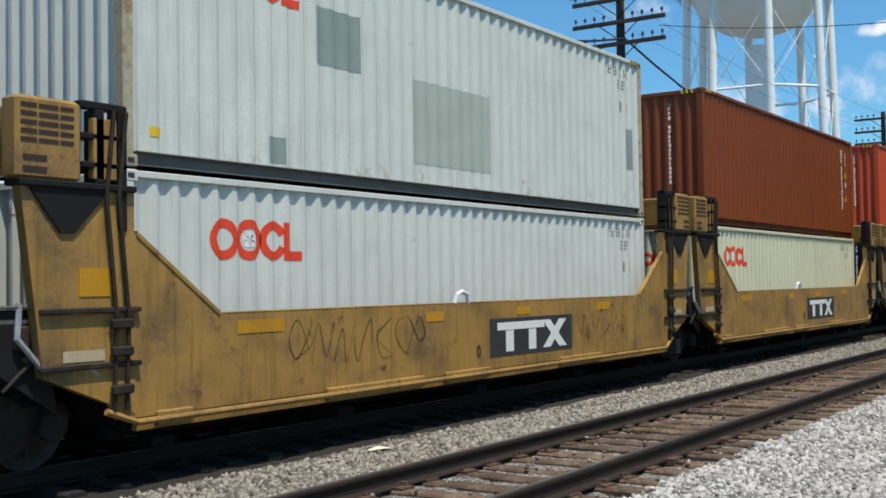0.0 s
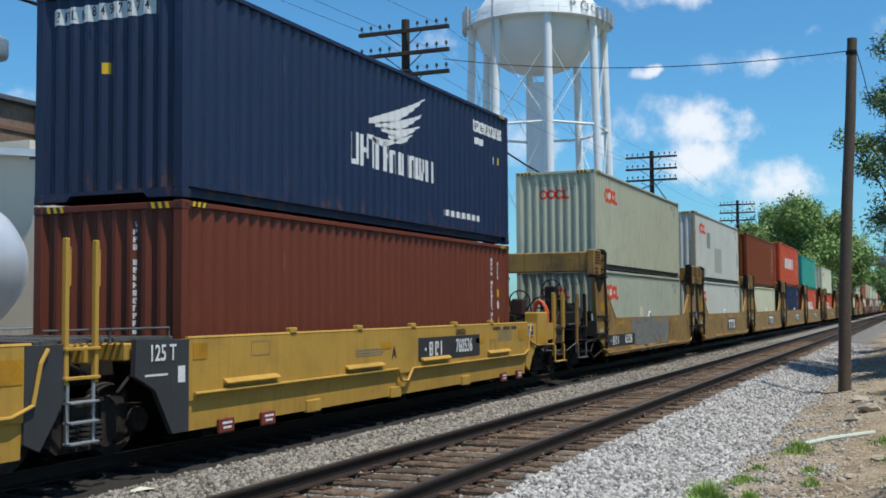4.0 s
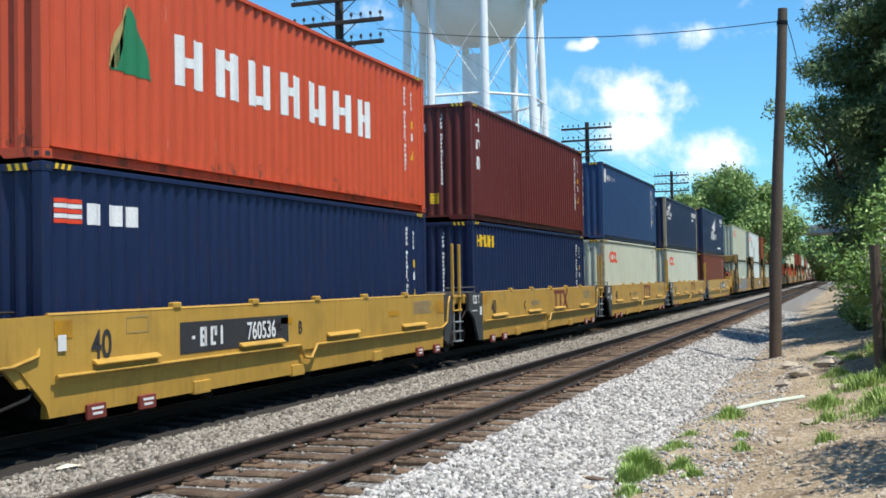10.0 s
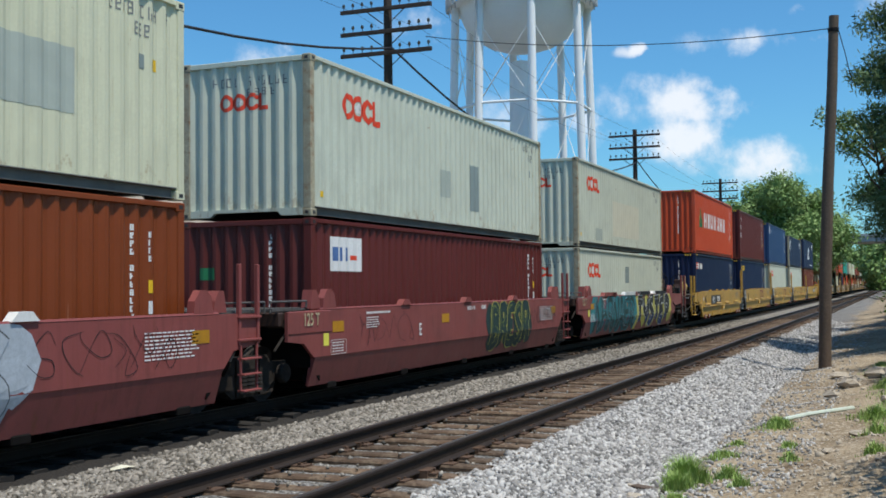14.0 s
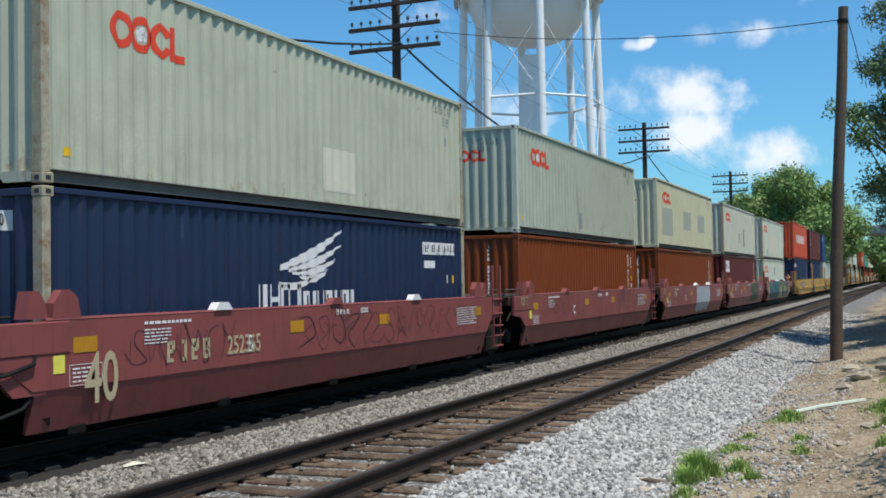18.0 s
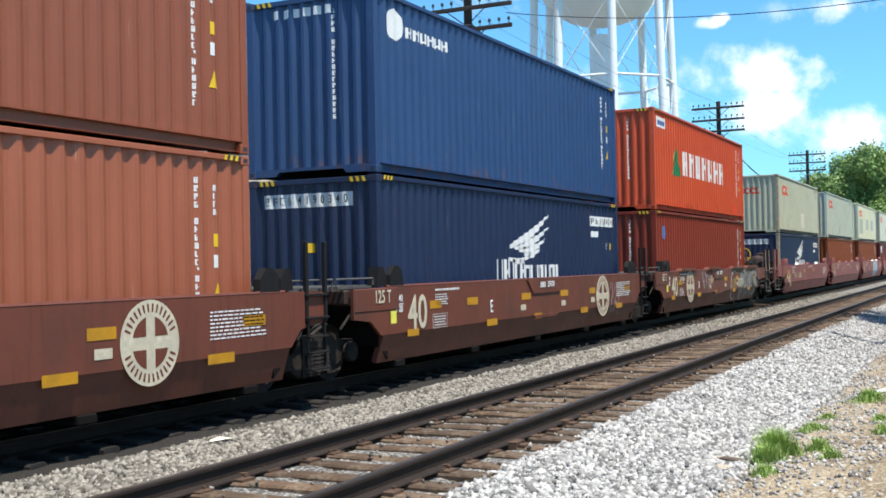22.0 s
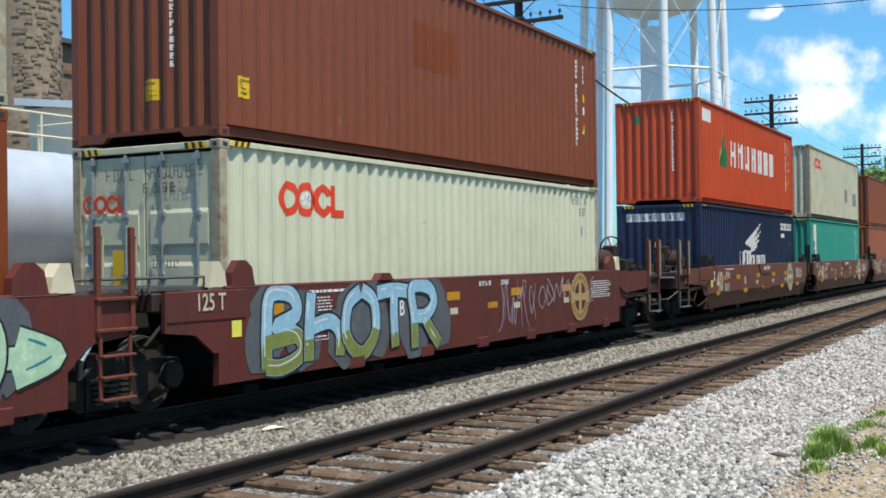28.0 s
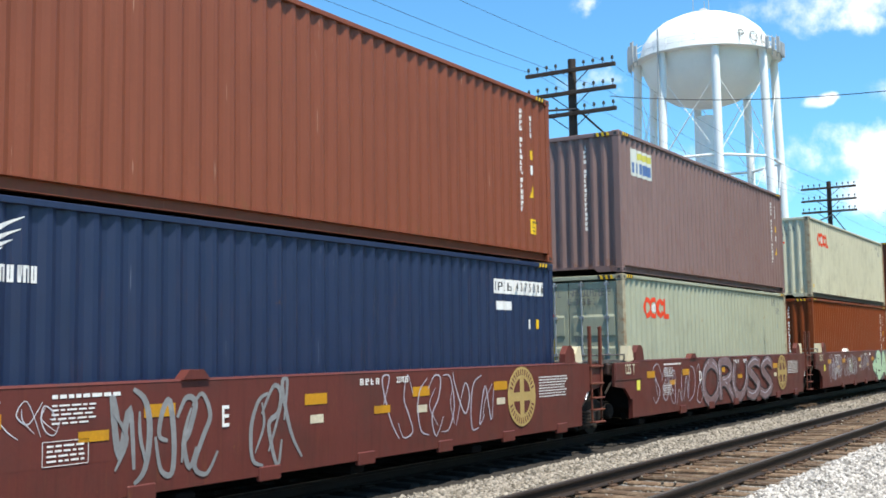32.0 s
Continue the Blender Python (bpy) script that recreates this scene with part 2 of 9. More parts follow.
M = {
    "pale": paint("pale grey-green container paint", (0.55, 0.58, 0.475), chips=(0.33, 0.26, 0.17), rust=0.12, streak=0.18, grime=0.16, rust_col=(0.26, 0.16, 0.075)),
    "pale_b": paint("bluish white container paint", (0.575, 0.605, 0.56), chips=(0.36, 0.33, 0.28), rust=0.08, streak=0.16, grime=0.12, rust_col=(0.28, 0.2, 0.12)),
    "cream": paint("cream-green container paint", (0.60, 0.60, 0.43), chips=(0.35, 0.27, 0.17), rust=0.10, streak=0.14, grime=0.14, rust_col=(0.28, 0.18, 0.09)),
    "sage": paint("dull sage container paint", (0.42, 0.455, 0.365), rust=0.14, streak=0.2, grime=0.22, rust_col=(0.24, 0.15, 0.07)),
    "sage_c": paint("dull cream-green container paint", (0.46, 0.475, 0.355), rust=0.12, streak=0.18, grime=0.2, rust_col=(0.24, 0.15, 0.07)),
    "moss": paint("dull moss-grey container paint", (0.365, 0.385, 0.285), rust=0.14, streak=0.2, grime=0.22, rust_col=(0.24, 0.15, 0.07)),
    "deep_brown": paint("dark red-brown container paint", (0.245, 0.066, 0.028), spec=0.5, scuffs=(0.36, 0.18, 0.11), chips=(0.10, 0.04, 0.025), streak=0.16),
    "brick_red": paint("faded brick red container paint", (0.150, 0.037, 0.018), scuffs=(0.28, 0.15, 0.10), chips=(0.09, 0.035, 0.02), streak=0.16),
    "chestnut": paint("chestnut brown container paint", (0.205, 0.056, 0.026), scuffs=(0.38, 0.22, 0.15), chips=(0.10, 0.045, 0.025), streak=0.18, rust=0.10),
    "ivory": paint("dirty ivory container paint", (0.57, 0.57, 0.435), chips=(0.30, 0.20, 0.10), rust=0.16, streak=0.22, grime=0.3, rust_col=(0.26, 0.15, 0.06)),
    "navy": paint("navy container paint", (0.0095, 0.0205, 0.060), scuffs=(0.09, 0.11, 0.16), spec=0.48, rust=0.06, streak=0.25, chips=(0.16, 0.13, 0.12), runs=0.35),
    "blue": paint("blue container paint", (0.019, 0.056, 0.150), spec=0.5, scuffs=(0.12, 0.16, 0.24), chips=(0.16, 0.15, 0.14), runs=0.3, rust=0.02, streak=0.2),
    "royal": paint("royal blue container paint", (0.0068, 0.0165, 0.058), rust=0.03),
    "brown": paint("red-brown container paint", (0.32, 0.092, 0.043), spec=0.5, scuffs=(0.42, 0.24, 0.17), chips=(0.12, 0.05, 0.03), streak=0.14),
    "rusty": paint("orange-brown container paint", (0.195, 0.042, 0.0085), scuffs=(0.36, 0.17, 0.10), chips=(0.13, 0.06, 0.03), streak=0.12, rust=0.06),
    "oxide": paint("oxide red container paint", (0.20, 0.030, 0.016), chips=(0.10, 0.035, 0.02), streak=0.12),
    "maroon": paint("maroon container paint", (0.112, 0.021, 0.018), streak=0.12),
    "orange": paint("orange-red container paint", (0.54, 0.076, 0.027), scuffs=(0.60, 0.28, 0.20), streak=0.2, rust=0.12, foot=0.75, rust_col=(0.10, 0.035, 0.018), chips=(0.16, 0.05, 0.03)),
    "teal": paint("teal container paint", (0.034, 0.31, 0.245), scuffs=(0.20, 0.40, 0.36), rust=0.06),
    "mauve": paint("faded mauve-grey container paint", (0.215, 0.138, 0.128), second=(0.17, 0.07, 0.06), second_at=0.58),
    "yellow": paint("golden yellow freight car paint", (0.47, 0.275, 0.050), rust=0.06, streak=0.28, grime=0.3),
    "old_yellow": paint("weathered ochre freight car paint", (0.34, 0.195, 0.050), rust=0.38, streak=0.55, grime=0.7, second=(0.17, 0.105, 0.055), second_at=0.47, rust_col=(0.10, 0.05, 0.022)),
    "pink": paint("faded red freight car paint", (0.235, 0.064, 0.058), rust=0.06, streak=0.25, grime=0.3),
    "car_brown": paint("mineral brown freight car paint", (0.140, 0.043, 0.027), rust=0.08, streak=0.3, grime=0.45),
    "car_red": paint("oxide red freight car paint", (0.112, 0.028, 0.022), rust=0.08, streak=0.3, grime=0.5),
    "grimy": paint("grimy brown end fittings", (0.048, 0.026, 0.021), rough=0.6, spec=0.25, rust=0.15, grime=0.6, rust_col=(0.07, 0.035, 0.02)),
    "black": paint("grimy black steel", (0.013, 0.0125, 0.0125), spec=0.15, rough=0.65, rust=0.15, rust_col=(0.06, 0.03, 0.02)),
    "charcoal": paint("charcoal grey panel paint", (0.045, 0.048, 0.052), rust=0.02, grime=0.3),
    "truck": surface("oily cast steel", (0.030, 0.025, 0.021), spec=0.12, rough=0.75, var=0.35, scale=6, rust=0.2, rust_col=(0.08, 0.04, 0.02), bump=0.2),
    "wheel": surface("worn wheel steel", (0.045, 0.038, 0.034), rough=0.55, metal=0.3, var=0.3, scale=8),
    "galv": surface("galvanised grating steel", (0.36, 0.38, 0.39), rough=0.45, metal=0.6, var=0.2, scale=10),
    # colour lowered to near-black to hold the shade below and between the cars
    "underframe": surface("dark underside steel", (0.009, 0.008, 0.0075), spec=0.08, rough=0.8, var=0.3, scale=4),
    "white_mark": surface("white stencil paint", (0.74, 0.74, 0.72), rough=0.55, var=0.08, fine=0.15, fine_scale=30, bump=0),
    "cream_mark": surface("faded cream stencil paint", (0.46, 0.38, 0.24), rough=0.6, var=0.1, fine=0.2, fine_scale=25, bump=0),
    "red_mark": surface("red emblem paint", (0.68, 0.055, 0.018), rough=0.5, var=0.06, bump=0),
    "maroon_mark": surface("dark red emblem paint", (0.17, 0.032, 0.022), rough=0.55, var=0.1, bump=0),
    "black_mark": surface("black stencil paint", (0.03, 0.03, 0.032), rough=0.6, var=0.15, bump=0),
    "grey_mark": surface("grey stencil paint", (0.20, 0.21, 0.20), rough=0.6, var=0.1, bump=0),
    "yellow_mark": surface("safety yellow decal", (0.72, 0.45, 0.015), rough=0.5, var=0.06, bump=0),
    "amber": surface("amber reflective tape", (0.50, 0.24, 0.012), rough=0.45, grime=0.5, var=0.1, fine=0.15, bump=0),
    "lemon": surface("yellow and white label", (0.75, 0.70, 0.10), rough=0.5, var=0.1, bump=0),
    "green_mark": surface("dark green emblem paint", (0.016, 0.17, 0.070), rough=0.5, var=0.06, bump=0),
    "gold_mark": surface("gold emblem paint", (0.42, 0.30, 0.11), rough=0.55, var=0.12, fine=0.2, bump=0),
    "patch": surface("grey-green touch-up paint", (0.36, 0.40, 0.35), rough=0.6, var=0.06, bump=0),
    "patch_d": surface("dark grey touch-up paint", (0.22, 0.27, 0.26), rough=0.6, var=0.08, bump=0),
    "patch_l": surface("cream touch-up paint", (0.58, 0.56, 0.44), rough=0.6, var=0.05, bump=0),
    "rust_edge": surface("rusted corner steel", (0.40, 0.36, 0.25), rough=0.75, var=0.25, scale=4, second=(0.22, 0.10, 0.035), second_at=0.50, fine=0.25, fine_scale=18, bump=0.2),
    # bottom rail of pale containers: shade of the recess is mixed into its grey
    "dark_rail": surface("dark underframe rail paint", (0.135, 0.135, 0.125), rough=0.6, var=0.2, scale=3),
    "grate": surface("dull dark grating steel", (0.10, 0.095, 0.09), rough=0.6, metal=0.2, var=0.25, scale=9, bump=0.1),
    "buff_brick": surface("buff brick chimney", (0.37, 0.275, 0.185), rough=0.9, var=0.16, scale=0.6, second=(0.28, 0.19, 0.12), second_at=0.52, fine=0.35, fine_scale=7, bump=0.3, bump_scale=14),
    "buff_piece": surface("buff brick", (0.34, 0.25, 0.165), rough=0.9, var=0.2, scale=1.5, per_object=0.4, fine=0.2, bump=0.3),
    "orange_part": surface("orange brake gear paint", (0.50, 0.10, 0.03), rough=0.5, var=0.1),
    "rail": surface("weathered rail steel", (0.030, 0.022, 0.018), spec=0.2, rough=0.6, var=0.25, scale=5, fine=0.2, bump=0.1),
    "rail_top": surface("worn rail head", (0.13, 0.115, 0.105), rough=0.38, metal=0.7, var=0.2, scale=4, coords="Object"),
    "tie": surface("weathered timber tie", (0.165, 0.102, 0.060), rough=0.85, var=0.3, scale=2.5, streak=0.0, second=(0.26, 0.19, 0.125), second_at=0.47,
                   per_object=0.45, fine=0.45, fine_scale=22, bump=0.5, bump_scale=26),
    # ties beneath the train, coloured near-black for the shade they lie in
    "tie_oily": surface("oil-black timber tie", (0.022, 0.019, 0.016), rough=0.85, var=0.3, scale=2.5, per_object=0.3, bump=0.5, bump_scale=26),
    "plate": surface("rusty tie plate", (0.085, 0.048, 0.028), rough=0.8, var=0.35, scale=9, bump=0.2),
    "wood": surface("weathered pole timber", (0.13, 0.092, 0.066), rough=0.85, var=0.25, scale=1.5, streak=0.35, fine=0.3, fine_scale=18, bump=0.4, bump_scale=30),
    "wood_dark": surface("creosoted pole timber", (0.045, 0.033, 0.026), rough=0.85, var=0.3, scale=1.5, streak=0.3, bump=0.3, bump_scale=30),
    "insulator": surface("dark glass insulator", (0.05, 0.055, 0.05), rough=0.2, var=0.1, bump=0),
    "wire": surface("black wire", (0.02, 0.02, 0.022), rough=0.6, var=0.1, bump=0),
    "tower_white": surface("white tank paint", (0.80, 0.81, 0.80), rough=0.5, var=0.04, scale=0.4, streak=0.08, bump=0.03, bump_scale=4),
    "tower_grey": surface("grey fitting paint", (0.34, 0.36, 0.37), rough=0.5, var=0.1, bump=0),
    "tan_wall": surface("tan stucco wall", (0.72, 0.63, 0.49), rough=0.85, var=0.05, scale=0.6, streak=0.06, fine=0.06, bump=0.15),
    "white_trim": surface("white trim paint", (0.70, 0.71, 0.72), rough=0.5, var=0.05, bump=0.03),
    "roof": surface("grey shingle roof", (0.095, 0.105, 0.12), rough=0.85, var=0.15, scale=2, fine=0.2, bump=0.2),
    "mortar": surface("buff brick wall", (0.26, 0.17, 0.115), rough=0.9, var=0.18, scale=0.5, second=(0.20, 0.115, 0.075), second_at=0.5, fine=0.35, fine_scale=7, bump=0.3, bump_scale=14),
    "brick": surface("reddish brown brick", (0.22, 0.125, 0.085), rough=0.9, var=0.2, scale=1.5, per_object=0.35, fine=0.2, bump=0.3),
    "silver": surface("aluminium tank skin", (0.62, 0.65, 0.68), rough=0.42, metal=0.45, var=0.08, scale=1.5, bump=0.05, bump_scale=5),
    "cream_rail": surface("cream handrail paint", (0.60, 0.54, 0.38), rough=0.5, var=0.1, bump=0),
    "stack": surface("dark stack steel", (0.04, 0.045, 0.055), rough=0.55, var=0.2, bump=0.05),
    "blue_paint": surface("blue pump paint", (0.03, 0.14, 0.36), rough=0.4, var=0.1, bump=0),
    "needles": surface("dark green pine needles", (0.075, 0.125, 0.045), rough=0.6, var=0.4, scale=1.2, bump=0, per_leaf=(0.17, 0.24, 0.09)),
    "leaf": surface("mid green leaves", (0.085, 0.150, 0.036), rough=0.5, var=0.4, scale=0.9, bump=0, per_leaf=(0.17, 0.26, 0.075)),
    "leaf_lite": surface("bright green leaves", (0.13, 0.235, 0.045), rough=0.5, var=0.35, scale=1.5, bump=0, per_leaf=(0.26, 0.40, 0.10)),
    "leaf_far": surface("sunlit summer leaves", (0.14, 0.225, 0.06), rough=0.6, var=0.3, scale=0.25, bump=0, per_leaf=(0.24, 0.35, 0.105)),
    "blossom": surface("cream white blossom", (0.60, 0.62, 0.46), rough=0.7, var=0.1, bump=0),
    "grass": surface("fresh green grass", (0.20, 0.32, 0.065), rough=0.6, var=0.35, scale=3, bump=0, per_leaf=(0.36, 0.46, 0.15)),
    "bark": surface("grey brown bark", (0.085, 0.065, 0.050), rough=0.9, var=0.3, scale=4, bump=0.5, bump_scale=18),
    "hose": surface("pale green hose", (0.50, 0.56, 0.48), rough=0.5, var=0.1, bump=0),
    "rock": surface("pale limestone rubble", (0.43, 0.37, 0.29), rough=0.9, var=0.25, scale=3, fine=0.2, bump=0.3, coords="Object"),
}
for key in ("leaf", "leaf_lite", "needles", "grass", "blossom"):
    b = M[key].node_tree.nodes["Principled BSDF"]
    b.inputs["Subsurface Weight"].default_value = 0.0


def ground_material():
    """Crushed limestone ballast near the tracks, turning to trodden dirt away from them."""
    m = bpy.data.materials.new("ballast and dirt")
    m.use_nodes = True
    nt = m.node_tree
    bsdf = nt.nodes["Principled BSDF"]
    tc = nt.nodes.new("ShaderNodeTexCoord")
    sep3 = nt.nodes.new("ShaderNodeSeparateXYZ")
    nt.links.new(tc.outputs["Object"], sep3.inputs[0])

    def tex(kind, scale, **kw):
        n = nt.nodes.new(kind)
        n.inputs["Scale"].default_value = scale
        for key, v in kw.items():
            n.inputs[key].default_value = v
        nt.links.new(tc.outputs["Object"], n.inputs["Vector"])
        return n

    def rng(v, a, b, c=0.0, d=1.0):
        n = nt.nodes.new("ShaderNodeMapRange")
        for key, x in (("From Min", a), ("From Max", b), ("To Min", c), ("To Max", d)):
            n.inputs[key].default_value = x
        nt.links.new(v, n.inputs["Value"])
        return n.outputs[0]

    def mixc(fac, a, b, mode="MIX"):
        n = nt.nodes.new("ShaderNodeMix")
        n.data_type, n.blend_type = "RGBA", mode
        for key, v in (("Factor", fac), ("A", a), ("B", b)):
            if isinstance(v, (int, float)):
                n.inputs[key].default_value = v
            elif isinstance(v, tuple):
                n.inputs[key].default_value = (*v, 1)
            else:
                nt.links.new(v, n.inputs[key])
        return n.outputs["Result"]

    def madd(op, a, b):
        n = nt.nodes.new("ShaderNodeMath")
        n.operation = op
        for i, v in enumerate((a, b)):
            if isinstance(v, (int, float)):
                n.inputs[i].default_value = v
            else:
                nt.links.new(v, n.inputs[i])
        return n.outputs[0]

    cells = tex("ShaderNodeTexVoronoi", 24.0, Randomness=1.0)
    grey = nt.nodes.new("ShaderNodeSeparateColor")
    nt.links.new(cells.outputs["Color"], grey.inputs[0])
    stone = mixc(rng(grey.outputs[0], 0, 1), (0.15, 0.145, 0.135), (0.40, 0.385, 0.36))
    stone = mixc(rng(cells.outputs["Distance"], 0.25, 0.75), stone, (0.07, 0.065, 0.06))
    wide = tex("ShaderNodeTexNoise", 0.35, Detail=5.0)
    warm = tex("ShaderNodeTexNoise", 0.9, Detail=4.0)
    between = madd("MULTIPLY", rng(sep3.outputs[1], 6.3, 7.0), 0.62)
    stone = mixc(between, stone, mixc(rng(grey.outputs[1], 0, 1), (0.10, 0.09, 0.075), (0.35, 0.32, 0.275)))
    dirt = mixc(rng(warm.outputs["Fac"], 0.35, 0.65), (0.20, 0.15, 0.095), (0.34, 0.27, 0.18))
    pebbles = tex("ShaderNodeTexNoise", 14.0, Detail=6.0)
    dirt = mixc(rng(pebbles.outputs["Fac"], 0.5, 0.72), dirt, (0.45, 0.39, 0.30))
    dark = tex("ShaderNodeTexNoise", 3.0, Detail=6.0)
    dirt = mixc(rng(dark.outputs["Fac"], 0.56, 0.75), dirt, (0.12, 0.085, 0.055))
    edge = madd("ADD", sep3.outputs[1], madd("MULTIPLY", madd("SUBTRACT", wide.outputs["Fac"], 0.5), 2.2))
    ragged = madd("ADD", edge, madd("MULTIPLY", madd("SUBTRACT", dark.outputs["Fac"], 0.5), 1.2))
    col = mixc(rng(ragged, 2.35, 2.95), dirt, stone)
    far_side = rng(sep3.outputs[1], 12.6, 13.6)
    grassy = mixc(rng(dark.outputs["Fac"], 0.3, 0.7), (0.06, 0.09, 0.025), (0.16, 0.15, 0.07))
    # shade under the train, put into the ballast colour as a near-black band
    blackened = madd("MULTIPLY", rng(sep3.outputs[1], 7.85, 8.12), rng(sep3.outputs[1], 11.4, 11.0))
    col = mixc(blackened, col, (0.030, 0.027, 0.024))
    yard = mixc(rng(dark.outputs["Fac"], 0.3, 0.7), (0.10, 0.10, 0.095), (0.22, 0.215, 0.20))
    col = mixc(far_side, col, yard)
    bank = rng(ragged, -1.6, -2.6)
    col = mixc(bank, col, grassy)
    nt.links.new(col, bsdf.inputs["Base Color"])
    bsdf.inputs["Roughness"].default_value = 0.95
    bsdf.inputs["Specular IOR Level"].default_value = 0.2
    bmp = nt.nodes.new("ShaderNodeBump")
    bmp.inputs["Strength"].default_value, bmp.inputs["Distance"].default_value = 0.8, 0.03
    h = madd("ADD", madd("MULTIPLY", cells.outputs["Distance"], -1.0), madd("MULTIPLY", pebbles.outputs["Fac"], 0.6))
    nt.links.new(h, bmp.inputs["Height"]), nt.links.new(bmp.outputs[0], bsdf.inputs["Normal"])
    return m


def stone_material(name, a, b):
    """Loose stones, each with a shade of its own."""
    m = bpy.data.materials.new(name)
    m.use_nodes = True
    nt = m.node_tree
    bsdf = nt.nodes["Principled BSDF"]
    geo = nt.nodes.new("ShaderNodeNewGeometry")
    mx = nt.nodes.new("ShaderNodeMix")
    mx.data_type = "RGBA"
    mx.inputs["A"].default_value, mx.inputs["B"].default_value = (*a, 1), (*b, 1)
    nt.links.new(geo.outputs["Random Per Island"], mx.inputs["Factor"])
    nt.links.new(mx.outputs["Result"], bsdf.inputs["Base Color"])
    bsdf.inputs["Roughness"].default_value = 0.92
    bsdf.inputs["Specular IOR Level"].default_value = 0.2
    return m


M["ground"] = ground_material()
M["stones"] = stone_material("grey limestone ballast", (0.115, 0.112, 0.108), (0.53, 0.515, 0.49))
M["stones_warm"] = stone_material("brownish grey ballast", (0.07, 0.063, 0.052), (0.34, 0.31, 0.265))

# ---- mesh building ----
class Geo:
    """Collects vertices and faces; each face may take one of several materials."""

    def __init__(self):
        self.v, self.f, self.m = [], [], []

    def add(self, verts, faces, mi=0):
        o = len(self.v)
        self.v += [tuple(p) for p in verts]
        self.f += [tuple(i + o for i in face) for face in faces]
        self.m += [mi] * len(faces)
        return self

    def box(self, x0, x1, y0, y1, z0, z1, mi=0):
        return self.add([(x0, y0, z0), (x1, y0, z0), (x1, y1, z0), (x0, y1, z0), (x0, y0, z1), (x1, y0, z1), (x1, y1, z1), (x0, y1, z1)],
                        [(0, 3, 2, 1), (4, 5, 6, 7), (0, 1, 5, 4), (1, 2, 6, 5), (2, 3, 7, 6), (3, 0, 4, 7)], mi)

    def cbox(self, x0, x1, y0, y1, z0, z1, c=0.012, mi=0):
        """A box with chamfered edges."""
        c = min(c, (x1 - x0) * 0.45, (y1 - y0) * 0.45, (z1 - z0) * 0.45)
        ring = lambda a, b, d, e, q: [(a + q, d), (b - q, d), (b, d + q), (b, e - q), (b - q, e), (a + q, e), (a, e - q), (a, d + q)]
        vs = []
        for z, q in ((z0, c), (z0 + c, 0), (z1 - c, 0), (z1, c)):
            vs += [(x, y, z) for x, y in ring(x0 + q, x1 - q, y0 + q, y1 - q, c)]
        fs = [tuple(range(7, -1, -1)), tuple(range(24, 32))]
        for k in range(3):
            for i in range(8):
                j = (i + 1) % 8
                fs.append((k * 8 + i, k * 8 + j, k * 8 + 8 + j, k * 8 + 8 + i))
        return self.add(vs, fs, mi)

    def prism(self, poly, axis, a, b, mi=0):
        """A polygon drawn in the plane across the axis ('x': y, z; 'y': x, z; 'z': x, y), from a to b."""
        put = {"x": lambda p, d: (d, p[0], p[1]), "y": lambda p, d: (p[0], d, p[1]), "z": lambda p, d: (p[0], p[1], d)}[axis]
        n = len(poly)
        vs = [put(p, a) for p in poly] + [put(p, b) for p in poly]
        fs = [tuple(range(n - 1, -1, -1)), tuple(range(n, 2 * n))] + [(i, (i + 1) % n, n + (i + 1) % n, n + i) for i in range(n)]
        return self.add(vs, fs, mi)

    def tube(self, pts, r, n=8, mi=0, caps=True, r_end=None):
        """A round bar along points."""
        pts = [Vector(p) for p in pts]
        vs, fs = [], []
        up = Vector((0.0, 0.0, 1.0))
        for i, p in enumerate(pts):
            d = (pts[min(i + 1, len(pts) - 1)] - pts[max(i - 1, 0)]).normalized()
            a = d.cross(up if abs(d.z) < 0.95 else Vector((1.0, 0.0, 0.0))).normalized()
            b = d.cross(a)
            rad = r if r_end is None else r + (r_end - r) * i / (len(pts) - 1)
            vs += [tuple(p + (a * math.cos(2 * math.pi * k / n) + b * math.sin(2 * math.pi * k / n)) * rad) for k in range(n)]
        for i in range(len(pts) - 1):
            for k in range(n):
                j = (k + 1) % n
                fs.append((i * n + k, i * n + j, (i + 1) * n + j, (i + 1) * n + k))
        if caps:
            fs += [tuple(range(n - 1, -1, -1)), tuple(range((len(pts) - 1) * n, len(pts) * n))]
        return self.add(vs, fs, mi)

    def lathe(self, prof, axis, c, n=20, mi=0):
        """A profile of (radius, along) turned about an axis through c."""
        put = {"x": lambda r, t, a: (c[0] + t, c[1] + r * math.cos(a), c[2] + r * math.sin(a)),
               "y": lambda r, t, a: (c[0] + r * math.cos(a), c[1] + t, c[2] + r * math.sin(a)),
               "z": lambda r, t, a: (c[0] + r * math.cos(a), c[1] + r * math.sin(a), c[2] + t)}[axis]
        vs = [put(r, t, 2 * math.pi * k / n) for r, t in prof for k in range(n)]
        fs = [(i * n + k, i * n + (k + 1) % n, (i + 1) * n + (k + 1) % n, (i + 1) * n + k) for i in range(len(prof) - 1) for k in range(n)]
        fs += [tuple(range(n - 1, -1, -1)), tuple(range((len(prof) - 1) * n, len(prof) * n))]
        return self.add(vs, fs, mi)

    def mesh(self, name, mats, smooth=False):
        me = bpy.data.meshes.new(name)
        me.from_pydata(self.v, [], self.f)
        for mt in mats if isinstance(mats, (list, tuple)) else [mats]:
            me.materials.append(mt)
        if any(self.m):
            me.polygons.foreach_set("material_index", self.m)
        fix = bmesh.new()
        fix.from_mesh(me)
        bmesh.ops.recalc_face_normals(fix, faces=fix.faces)
        fix.to_mesh(me)
